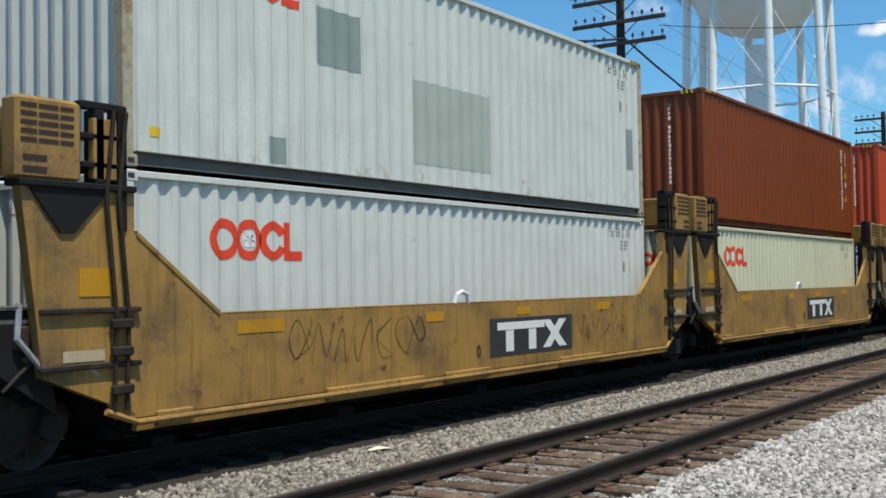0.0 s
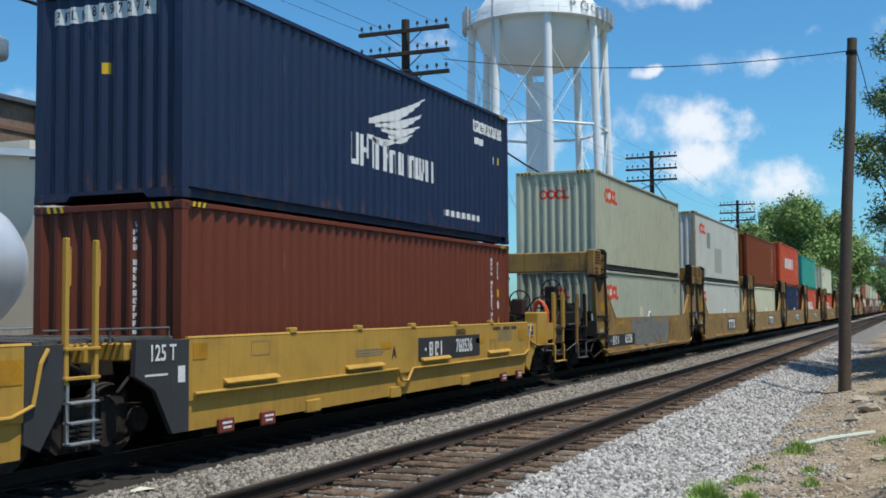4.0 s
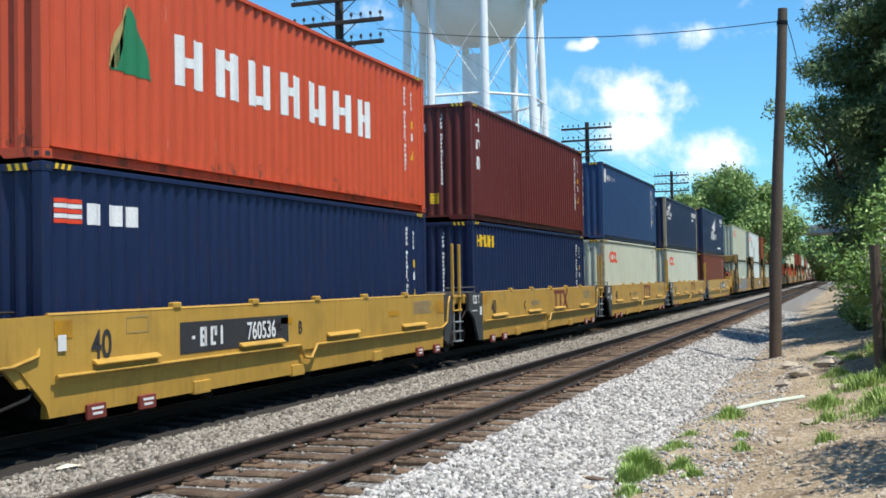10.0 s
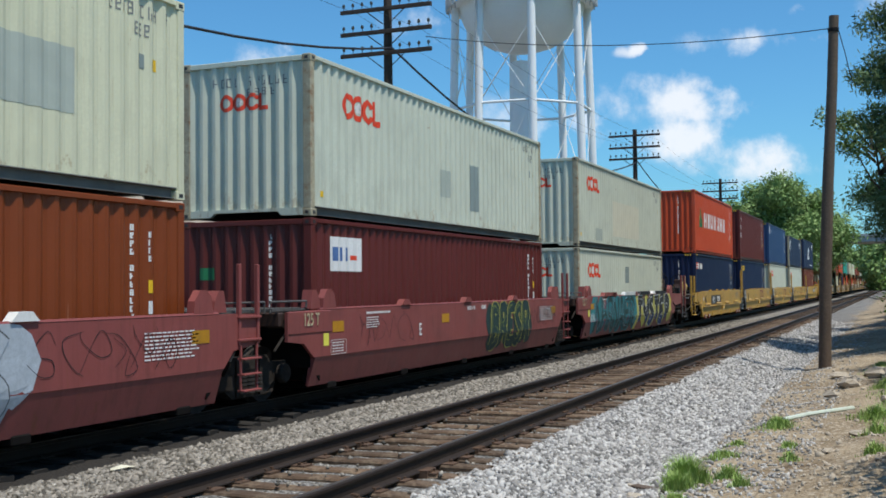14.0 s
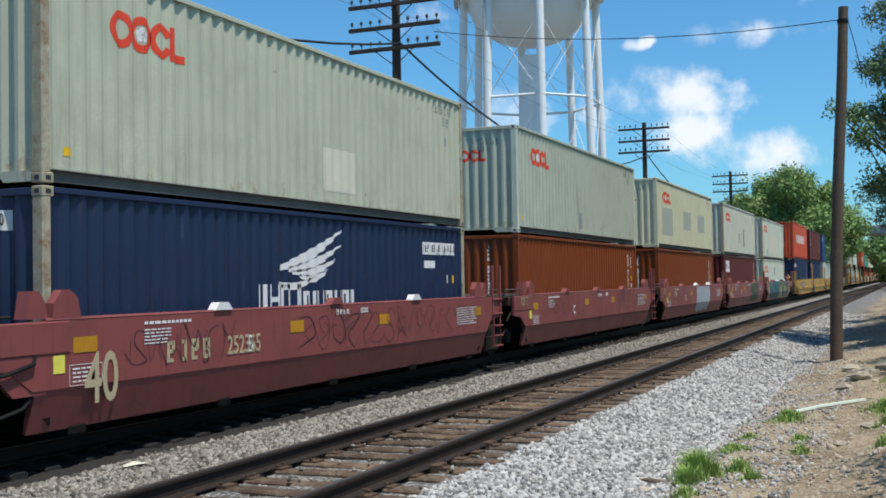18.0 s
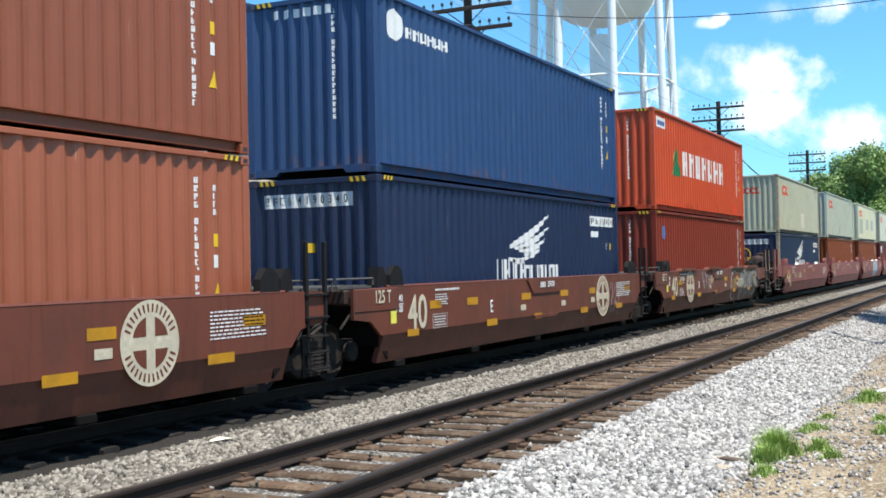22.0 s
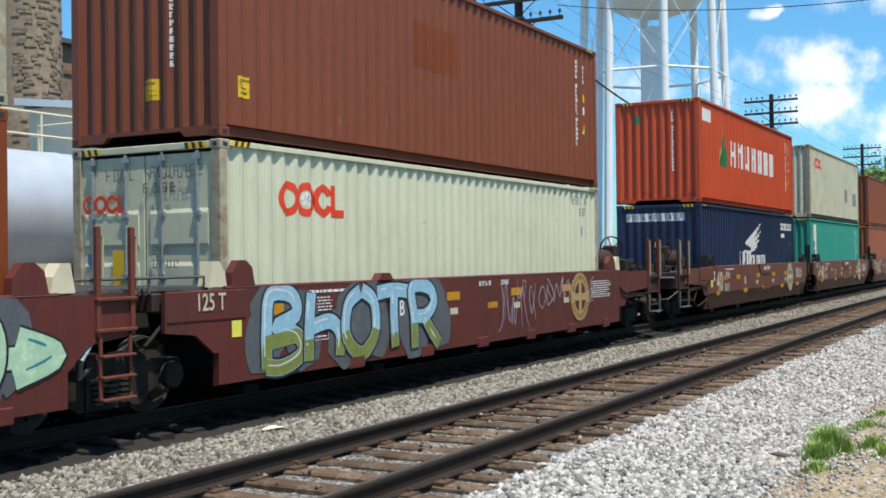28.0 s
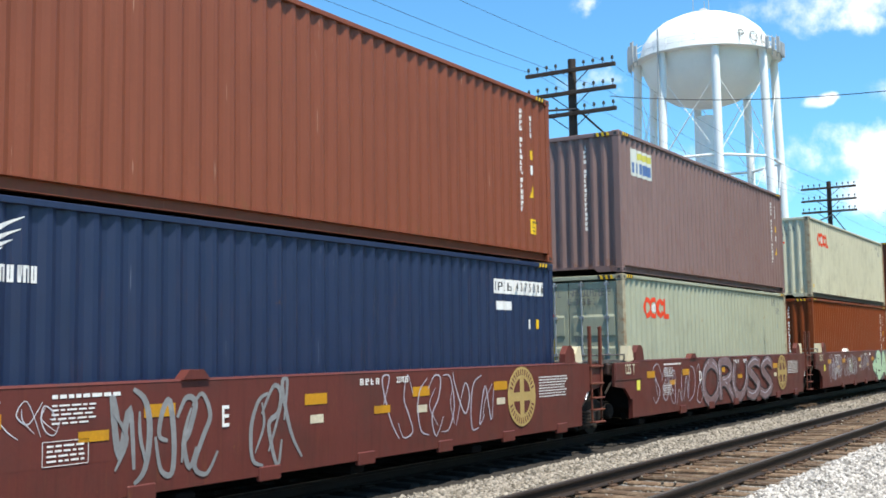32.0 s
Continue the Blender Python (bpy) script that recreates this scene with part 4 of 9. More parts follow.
def bars(box, name, mat, rows, y=None, end=False, label="", joined=True):
    """Small plain bars standing for writing: rows of (a0, a1, z0, z1)."""
    g = Geo()
    for a0, a1, z0, z1 in rows:
        if end:
            g.add([(BACK - 0.004, -a0, z0), (BACK - 0.004, -a1, z0), (BACK - 0.004, -a1, z1), (BACK - 0.004, -a0, z1)], [(0, 1, 2, 3)])
        else:
            yy = (FACE + 0.009) if y is None else y
            g.add([(a0, yy, z0), (a1, yy, z0), (a1, yy, z1), (a0, yy, z1)], [(0, 1, 2, 3)])
    ob = decal(name, g, mat, box, label, not (end and box.get("doors")), end)
    if joined and len(rows) > 1:
        ob["kind"] = "stuff"
    return ob


def glyphs(a0, a1, z0, z1, n, seed, skip=(), stroke=0.16):
    """Illegible characters: each one a few thin strokes."""
    r = random.Random(seed)
    rows, step = [], (a1 - a0) / n
    for i in range(n):
        if i in skip:
            continue
        a, b = a0 + i * step, a0 + i * step + step * 0.62
        t, h, zm = step * stroke, (z1 - z0) * stroke * 0.8, (z0 + z1) / 2
        if r.random() < 0.85:
            rows.append((a, a + t, z0, z1))
        if r.random() < 0.7:
            rows.append((b - t, b, z0 if r.random() < 0.6 else zm, z1 if r.random() < 0.7 else zm))
        for z in (z0, zm - h / 2, z1 - h):
            if r.random() < 0.55:
                rows.append((a + t, b - t * 0.5, z, z + h))
    return rows


def feather_wing(box, x, z, s, mat="white_mark"):
    """A white wing of long feathers over a row of plain bars."""
    g = Geo()
    y = FACE + 0.008
    for k, (x0, z0, x1, z1, w) in enumerate(((0.55, 0.62, 2.35, 1.22, 0.10), (0.75, 0.60, 2.28, 0.98, 0.085), (0.9, 0.57, 2.15, 0.78, 0.075), (1.1, 0.52, 1.9, 0.62, 0.06), (0.5, 0.42, 1.5, 0.52, 0.06))):
        pts = []
        for i in range(7):
            t = i / 6
            px_, pz_ = x0 + (x1 - x0) * t, z0 + (z1 - z0) * t - 0.10 * math.sin(math.pi * t)
            pts.append((px_, pz_, w * math.sin(math.pi * min(1, 0.12 + t * 0.9)) + 0.012))
        vs = [(x + p * s, y, z + (q + h) * s) for p, q, h in pts] + [(x + p * s, y, z + (q - h * 0.4) * s) for p, q, h in pts]
        g.add(vs, [(7 + i, 8 + i, i + 1, i) for i in range(6)])
    decal("wing_mark", g, mat, box, "white wing emblem")
    widths = (0.30, 0.30, 0.28, 0.10, 0.20, 0.26, 0.28, 0.10, 0.22, 0.20, 0.10, 0.22, 0.20)
    a, rows = x, []
    for i, w in enumerate(widths):
        if w == 0.10 and i in (3,):
            a += 0.10 * s
            continue
        hgt = 0.42 if i < 5 else 0.32
        b_, t_ = a + w * s * (0.70, 0.80, 0.74)[i % 3], 0.062 * s
        rows += [(a, a + t_, z, z + hgt * s), (b_ - t_, b_, z + (0.12 * s if i % 3 == 1 else 0), z + hgt * s)]
        rows.append((a + t_, b_ - t_, z + hgt * s * (0.0, 0.44, 0.82)[i % 3], z + hgt * s * (0.16, 0.60, 1.0)[i % 3]))
        a += w * s
    bars(box, "lettering", mat, rows, y=y, label="white lettering blocks")


def digit_plate(box, digits, x, z, size=0.22, end=False, prefix=4):
    """A row of white plates, blank for the owner's letters and then one a digit."""
    step = size * 0.80
    rows, x0 = [], x
    x += prefix * step + size * 0.35
    rows.append((x0 - size * 0.15, x + len(digits) * step + size * 0.1, z - size * 0.62, z + size * 0.62))
    bars(box, "number_plate", "white_mark", rows, end=end, y=FACE + 0.009, label="white number plate")
    for i, d in enumerate(digits):
        a = x + i * step + step * 0.46
        at = END(-a, z, BACK - 0.006) if end else SIDE(a, z, FACE + 0.006)
        part("digit", text_mesh(d, size * 1.05, "black_mark", 0.72), None, box, at=at)
    bars(box, "letter_mark", "black_mark", glyphs(x0 + step * 0.1, x0 + step * (prefix + 0.1), z - size * 0.36, z + size * 0.36, prefix, 5 + len(digits), (), 0.18), end=end, y=FACE + 0.007)


def column_code(box, x, top, n, mat="white_mark", end=False, size=0.075):
    """An upright column of small illegible characters."""
    rows = []
    for i in range(n):
        if i != 4:
            zz = top - i * size * 1.32
            rows += glyphs(x, x + 0.075, zz - size, zz, 1, int(x * 100) + n * 31 + i, (), 0.28)
    bars(box, "code_column", mat, rows, end=end)


def safety_marks(box, H, x, top, triangle=True):
    """The small yellow and white decals near a corner."""
    bars(box, "yellow_decal", "yellow_mark", [(x, x + 0.085, top - 0.16, top)], label="small yellow decal")
    bars(box, "white_decal", "white_mark", [(x, x + 0.075, top - 0.42, top - 0.26)], label="small white decal")
    if triangle:
        g = Geo().add([(x - 0.03, FACE + 0.006, top - 0.82), (x + 0.15, FACE + 0.006, top - 0.82), (x + 0.06, FACE + 0.006, top - 0.60)], [(0, 1, 2)])
        decal("warning_triangle", g, "yellow_mark", box, "yellow warning triangle")


def tall_stripes(box, H):
    """Yellow and black striping on the top corners of a tall container."""
    gy, gk = Geo(), Geo()
    for base in (0.20, LEN - 0.52):
        for i in range(6):
            a = base + i * 0.055
            g = gy if i % 2 == 0 else gk
            g.add([(a, FACE - 0.003, H - 0.075), (a + 0.055, FACE - 0.003, H - 0.075), (a + 0.08, FACE - 0.003, H - 0.008), (a + 0.025, FACE - 0.003, H - 0.008)], [(0, 1, 2, 3)])
    for base in (-HALF + 0.20, HALF - 0.52):
        for i in range(6):
            a = base + i * 0.055
            g = gy if i % 2 == 0 else gk
            g.add([(-0.004, a, H - 0.10), (-0.004, a + 0.055, H - 0.10), (-0.004, a + 0.08, H - 0.02), (-0.004, a + 0.025, H - 0.02)], [(0, 1, 2, 3)])
    for g, mk, lb in ((gy, "yellow_mark", "yellow height warning stripes"), (gk, "black_mark", "black height warning stripes")):
        decal("height_stripes", g, mk, box, lb, False)["kind"] = "stuff"


def letter_blocks(box, x0, x1, z0, z1, n, mat):
    """A brand name as n plain marks, each of two uprights, worn through, with a bar between them."""
    w = (x1 - x0) / n
    for i in range(n):
        a, b = x0 + i * w, x0 + i * w + w * (0.66, 0.70, 0.62, 0.68)[i % 4]
        t, zm, h = (b - a) * 0.36, z0 + (z1 - z0) * (0.40, 0.62, 0.06, 0.50, 0.16, 0.42)[i % 6], (z1 - z0) * 0.20
        rows = [(a, a + t, z0, z1), (b - t, b, z0, z1), (a + t, b - t, zm, zm + h)] if n != 3 else [(a, b, z0, z1)]
        bars(box, "letter_block", mat, rows, label="plain painted mark of a brand name", joined=False)


def container(colour, tall, label, group="", marks=(), end="ribs", post="same", patches=(), seed=0):
    H = HIGH if tall else STD
    box = thing("shipping_container", label, "container", group="containers on the train")
    part("side_panel", side_panel(colour, H, True), None, box)
    part("side_panel", side_panel(colour, H, False), None, box)
    if end == "doors":
        box["doors"] = 1
        for leaf in (0, 1):
            part("door", cached(("doors", colour, H, leaf), lambda: door_mesh(colour, H, leaf)), None, box, "panelled end door")
        for y in (-0.86, -0.30, 0.30, 0.86):
            g = Geo().tube([(0.005, y, 0.16), (0.005, y, H - 0.12)], 0.021, 8)
            for z in (0.22, 0.9, 1.25, 2.0, H - 0.22):
                g.box(-0.022, 0.03, y - 0.05, y + 0.05, z, z + 0.06)
            part("lock_rod", g, M["galv"], box, "upright locking bar with keepers")
    else:
        part("end_panel", end_panel(colour, H, True), None, box)
    part("end_panel", end_panel(colour, H, False), None, box)
    frame_parts(box, colour, H, post)
    if tall:
        tall_stripes(box, H)
    for x0, x1, z0, z1, mk in patches:
        # touch-up paint follows the folds of the panel
        step = (LEN - 0.24) / 43
        k0, k1 = round((x0 - 0.12) / step), round((x1 - 0.12) / step)
        g = Geo().add(*corrugated(0.12 + k0 * step, 0.12 + k1 * step, step, 0.036, z0, z1, lambda a, d, z: (a, -(HALF - 0.0185 - d), z)))
        decal("paint_patch", g, mk, box, "repainted patch", False)
    for mk in marks:
        apply_mark(box, H, mk)
    return box


def apply_mark(box, H, mk):
    kind = mk[0]
    if kind == "rings":
        emblem_rings(box, H, H - 0.65, 1.17, 0.96)
        if len(mk) > 1:
            emblem_rings(box, H, H - 0.72, -1.02, 0.5, end=True)
            for q in (glyphs(0.12, 1.0, H - 0.42, H - 0.28, 7, 3), glyphs(0.2, 0.66, H - 0.60, H - 0.48, 4, 5), glyphs(0.15, 0.5, 1.54, 1.64, 3, 7) + glyphs(0.15, 0.6, 1.38, 1.48, 4, 9)):
                bars(box, "serial_mark", "grey_mark", q, end=True)
            bars(box, "yellow_decal", "yellow_mark", [(-0.52, -0.30, 1.15, 1.60)], end=True, label="yellow door label")
            bars(box, "blue_decal", "g_blue", [(-0.95, -0.83, 1.42, 1.56)], end=True, label="small round blue label")
        if len(mk) < 2 or mk[1] != "side":
            emblem_rings(box, H, H - 0.70, -0.50, 0.62, end=True)
        bars(box, "serial_mark", "grey_mark", glyphs(10.75, 11.95, H - 0.37, H - 0.21, 10, 11, (4, 8)) + glyphs(11.2, 11.64, H - 0.60, H - 0.44, 4, 13))
        bars(box, "serial_mark", "grey_mark", glyphs(-0.62, 0.95, H - 0.44, H - 0.29, 12, 17, (4, 11)) + glyphs(0.0, 0.6, H - 0.60, H - 0.48, 4, 19), end=True)
        bars(box, "white_decal", "patch_d", [(11.3, 11.42, H - 1.0, H - 0.82)])
        bars(box, "yellow_decal", "yellow_mark", [(11.55, 11.66, H - 1.0, H - 0.85), (0.35, 0.5, 0.32, 0.42)])
    elif kind == "wing":
        _, x, z, s = mk
        feather_wing(box, x, z, s)
    elif kind == "wing_small":
        feather_wing(box, 0.50, H - 0.95, 0.62)
        bars(box, "lettering", "white_mark", [(0.75 + i * 0.13, 0.84 + i * 0.13, H - 1.10, H - 1.02) for i in range(9)])
    elif kind == "digits":
        digit_plate(box, mk[1], 10.12, H - 0.46, 0.19)
        bars(box, "number_plate", "white_mark", [(10.18, 10.68, H - 0.84, H - 0.70)])
        bars(box, "white_decal", "white_mark", [(11.3, 11.4, H - 1.14, H - 0.98)])
        bars(box, "yellow_decal", "yellow_mark", [(11.6, 11.7, H - 1.14, H - 0.98)])
    elif kind == "end_digits":
        digit_plate(box, mk[1], -0.92, H - 0.36, 0.18, end=True)
        bars(box, "yellow_decal", "yellow_mark", [(-0.1, 0.02, H - 1.2, H - 1.05)], end=True)
    elif kind == "code":
        column_code(box, LEN - 1.05, H - 0.32, 18)
        column_code(box, LEN - 0.72, H - 0.40, 5)
        safety_marks(box, H, LEN - 0.72, H - 1.0)
        column_code(box, 0.42, H - 0.25, 18, end=True)
    elif kind == "blocks":
        _, x0, x1, z0, z1, n, mat = mk
        letter_blocks(box, x0, x1, z0, z1, n, mat)
    elif kind == "hill":
        _, x, z, s = mk
        y = FACE + 0.006
        decal("hill_emblem", Geo().add([(x, y, z), (x + 0.95 * s, y, z - 0.02), (x + 0.72 * s, y, z + 0.52 * s), (x + 0.42 * s, y, z + 0.92 * s), (x + 0.25 * s, y, z + 0.55 * s)], [(0, 1, 2, 3, 4)]), "green_mark", box, "green hill emblem")
        decal("hill_edge", Geo().add([(x - 0.06, y, z + 0.02), (x + 0.14 * s, y, z + 0.02), (x + 0.33 * s, y, z + 0.55 * s), (x + 0.40 * s, y, z + 0.95 * s), (x + 0.12 * s, y, z + 0.5 * s)], [(0, 1, 2, 3, 4)]), "gold_mark", box, "gold edge of the emblem")
        e = BACK - 0.004
        decal("end_emblem", Geo().add([(e, 0.75, H - 0.62), (e, 0.45, H - 0.62), (e, 0.60, H - 0.36)], [(0, 1, 2)]), "green_mark", box, "small green triangle on the end", True, True)
    elif kind == "plate":
        _, x0, x1, z0, z1, mat = mk
        bars(box, "sign_panel", mat, [(x0, x1, z0, z1)], y=FACE + 0.007, label="painted sign panel")
    elif kind == "marks":
        _, mat, rows = mk
        bars(box, "lettering", mat, rows, y=FACE + 0.004)
    elif kind == "end_marks":
        _, mat, rows = mk
        bars(box, "end_marks", mat, rows, end=True)
    elif kind == "disc":
        _, x, z, r, mat = mk
        decal("round_sign", ring(Geo(), x, z, r, r, 0.001, 0.001, FACE + 0.006, 18), mat, box, "round painted sign")
    elif kind == "caution":
        end, x, z = mk[3] == "end", mk[1], mk[2]
        bars(box, "caution_label", "yellow_mark", [(x, x + 0.24, z, z + 0.26)], end=end, y=FACE + 0.006, label="yellow caution label")
        at = END(-(x + 0.12), z + 0.2, BACK - 0.008) if end else SIDE(x + 0.12, z + 0.2, FACE + 0.003)
        part("caution_text", text_mesh("CAUTION", 0.05, "black_mark", 0.9), None, box, at=at)["kind"] = "stuff"
        bars(box, "caution_line", "black_mark", [(x + 0.04, x + 0.20, z + 0.11, z + 0.125), (x + 0.04, x + 0.20, z + 0.05, z + 0.065)], end=end, y=FACE + 0.004)
# ---- well cars ----
SIDE_Y = -1.53
CAR = {"yellow": ("yellow", "charcoal"), "bulk": ("old_yellow", "old_yellow"), "pink": ("pink", "pink"), "brown": ("car_brown", "car_brown"), "red": ("car_red", "car_red")}
CAR_LABEL = {"yellow": "golden yellow well car with ledges along its side, carrying stacked containers",
             "bulk": "weathered ochre well car with tall end bulkheads and scrawled graffiti",
             "pink": "faded red well car with sloped lower sides, carrying stacked containers",
             "brown": "mineral brown well car with a white round emblem and amber stripes",
             "red": "oxide red well car covered in graffiti, carrying stacked containers"}


def car_bars(car, name, mat, rows, y=None, label=""):
    yy = SIDE_Y - 0.004 if y is None else y
    if name == "reflector":
        for a0, a1, z0, z1 in rows:
            part(name, Geo().box(a0, a1, yy - 0.002, yy, z0, z1), M[mat], car, label)
        return None
    g = Geo()
    for a0, a1, z0, z1 in rows:
        g.box(a0, a1, yy - 0.002, yy, z0, z1)
    ob = part(name, g, M[mat], car, label)
    if len(rows) > 1:
        ob["kind"] = "stuff"
    return ob


def car_text(car, body, x, z, size, mat, wide=0.85, y=None):
    ob = part("stencil", text_mesh(body, size, mat, wide), None, car, at=SIDE(x, z, (SIDE_Y if y is None else y) - 0.008))
    ob["kind"] = "stuff"
    return ob


def para(x, z, lines, w, h, r):
    """Rows of short bars for small print."""
    out = []
    for i in range(lines):
        a = x
        while a < x + w * r.uniform(0.8, 1.0):
            b = a + r.uniform(0.04, 0.12)
            out.append((a, min(b, x + w), z - i * h * 2.5 - h, z - i * h * 2.5))
            a = b + 0.025
    return out


def truck_parts(car, x, moving):
    """A two-axle truck: side frames with springs, bolster and two wheelsets."""
    frame_m = cached("truck_frame", truck_frame_mesh)
    tr = part("truck", frame_m, None, car, "oily cast steel truck", at=pose(x, 0, 0))
    wheels = []
    for dx in (-0.86, 0.86):
        w = part("wheelset", cached("wheelset", wheelset_mesh), None, tr, "pair of wheels on an axle", at=pose(dx, 0, 0.42))
        wheels.append((w, dx))
    if moving:
        WHEELS.extend(wheels)
    return tr


WHEELS = []


def truck_frame_mesh():
    g = Geo()
    for s in (-1, 1):
        y0, y1 = (s * 1.02 - 0.07, s * 1.02 + 0.07)
        g.prism([(-1.12, 0.50), (-1.05, 0.62), (-0.62, 0.62), (-0.42, 0.74), (0.42, 0.74), (0.62, 0.62), (1.05, 0.62), (1.12, 0.50), (1.0, 0.34), (0.74, 0.36), (0.42, 0.16), (-0.42, 0.16), (-0.74, 0.36), (-1.0, 0.34)], "y", y0, y1)
        for dx in (-0.86, 0.86):
            g.lathe([(0.13, 0), (0.15, 0.02), (0.15, 0.1), (0.09, 0.14)], "y", (dx, s * 1.08 - (0 if s > 0 else 0.14), 0.44), 14)
        for dx in (-0.20, 0.0, 0.20):
            for k in range(5):
                g.lathe([(0.085, 0), (0.085, 0.035)], "z", (dx, s * 1.02 - s * 0.0 + s * 0.085, 0.22 + k * 0.058), 12, 1)
        g.box(-0.34, -0.27, y0 - 0.03, y1 + 0.03, 0.18, 0.70)
        g.box(0.27, 0.34, y0 - 0.03, y1 + 0.03, 0.18, 0.70)
    g.cbox(-0.22, 0.22, -1.1, 1.1, 0.52, 0.72, 0.03)
    g.tube([(-0.5, -0.95, 0.36), (-0.5, 0.95, 0.36)], 0.05, 8)
    g.tube([(0.5, -0.95, 0.36), (0.5, 0.95, 0.36)], 0.05, 8)
    return g.mesh("truck", [M["truck"], M["wheel"]])


def wheelset_mesh():
    g = Geo()
    g.tube([(0, -1.0, 0), (0, 1.0, 0)], 0.08, 10)
    for s in (-1, 1):
        prof = [(0.09, 0), (0.20, 0.01), (0.33, 0.03), (0.42, 0.0), (0.42, 0.10), (0.45, 0.125), (0.45, 0.14), (0.34, 0.125), (0.20, 0.10), (0.09, 0.15)]
        g.lathe([(r, -t * s) for r, t in prof], "y", (0, s * 0.79, 0), 28)
        for k in range(4):
            t = math.pi / 2 * k
            g.box(0.27 * math.cos(t) - 0.03, 0.27 * math.cos(t) + 0.03, s * 0.79 - 0.02, s * 0.79 + 0.02, 0.27 * math.sin(t) - 0.03, 0.27 * math.sin(t) + 0.03)
    return g.mesh("wheelset", M["wheel"])


def ladder(car, x, mat, top=2.05, bottom=0.95, low=0.32):
    """Grab-iron posts with steps at a car's leading corner."""
    for dx in (0.0, 0.46):
        g = Geo().cbox(x + dx - 0.03, x + dx + 0.03, SIDE_Y - 0.03, SIDE_Y + 0.03, bottom, top, 0.008)
        part("ladder_post", g, M[mat], car)
        g = Geo().tube([(x + dx + 0.02, SIDE_Y + 0.02, top - 0.52), (x + dx + 0.13, SIDE_Y + 0.06, top - 0.50), (x + dx + 0.13, SIDE_Y + 0.06, top - 0.10), (x + dx + 0.02, SIDE_Y + 0.02, top - 0.06)], 0.013, 6)
        part("grab_iron", g, M["cream_mark" if mat in ("car_brown", "car_red", "pink") else mat], car, "bent round grab iron")
    for z in (bottom + 0.05, bottom + 0.36):
        part("rung", Geo().cbox(x - 0.04, x + 0.50, SIDE_Y - 0.05, SIDE_Y + 0.01, z, z + 0.035, 0.006), M[mat], car)
    g = Geo()
    for dx in (0.02, 0.42):
        g.cbox(x + dx - 0.02, x + dx + 0.02, SIDE_Y - 0.03, SIDE_Y, low, bottom + 0.02, 0.006)
    for z in (low, low + 0.22, low + 0.43):
        g.cbox(x, x + 0.44, SIDE_Y - 0.09, SIDE_Y + 0.03, z, z + 0.025, 0.005)
    part("stirrup_step", g, M["galv" if mat == "yellow" else mat], car, "hanging stirrup step")


def brake_wheel(car, x, z, mat, y=-0.75):
    g = Geo()
    n = 20
    pts = [(x, y + 0.27 * math.cos(2 * math.pi * k / n), z + 0.27 * math.sin(2 * math.pi * k / n)) for k in range(n + 1)]
    g.tube(pts, 0.018, 6, caps=False)
    for k in range(5):
        t = 2 * math.pi * k / 5
        g.tube([(x + 0.03, y, z), (x, y + 0.27 * math.cos(t), z + 0.27 * math.sin(t))], 0.013, 5)
    g.tube([(x + 0.05, y, z), (x + 0.16, y, z)], 0.05, 10)
    return part("brake_wheel", g, M[mat], car, "spoked hand brake wheel")


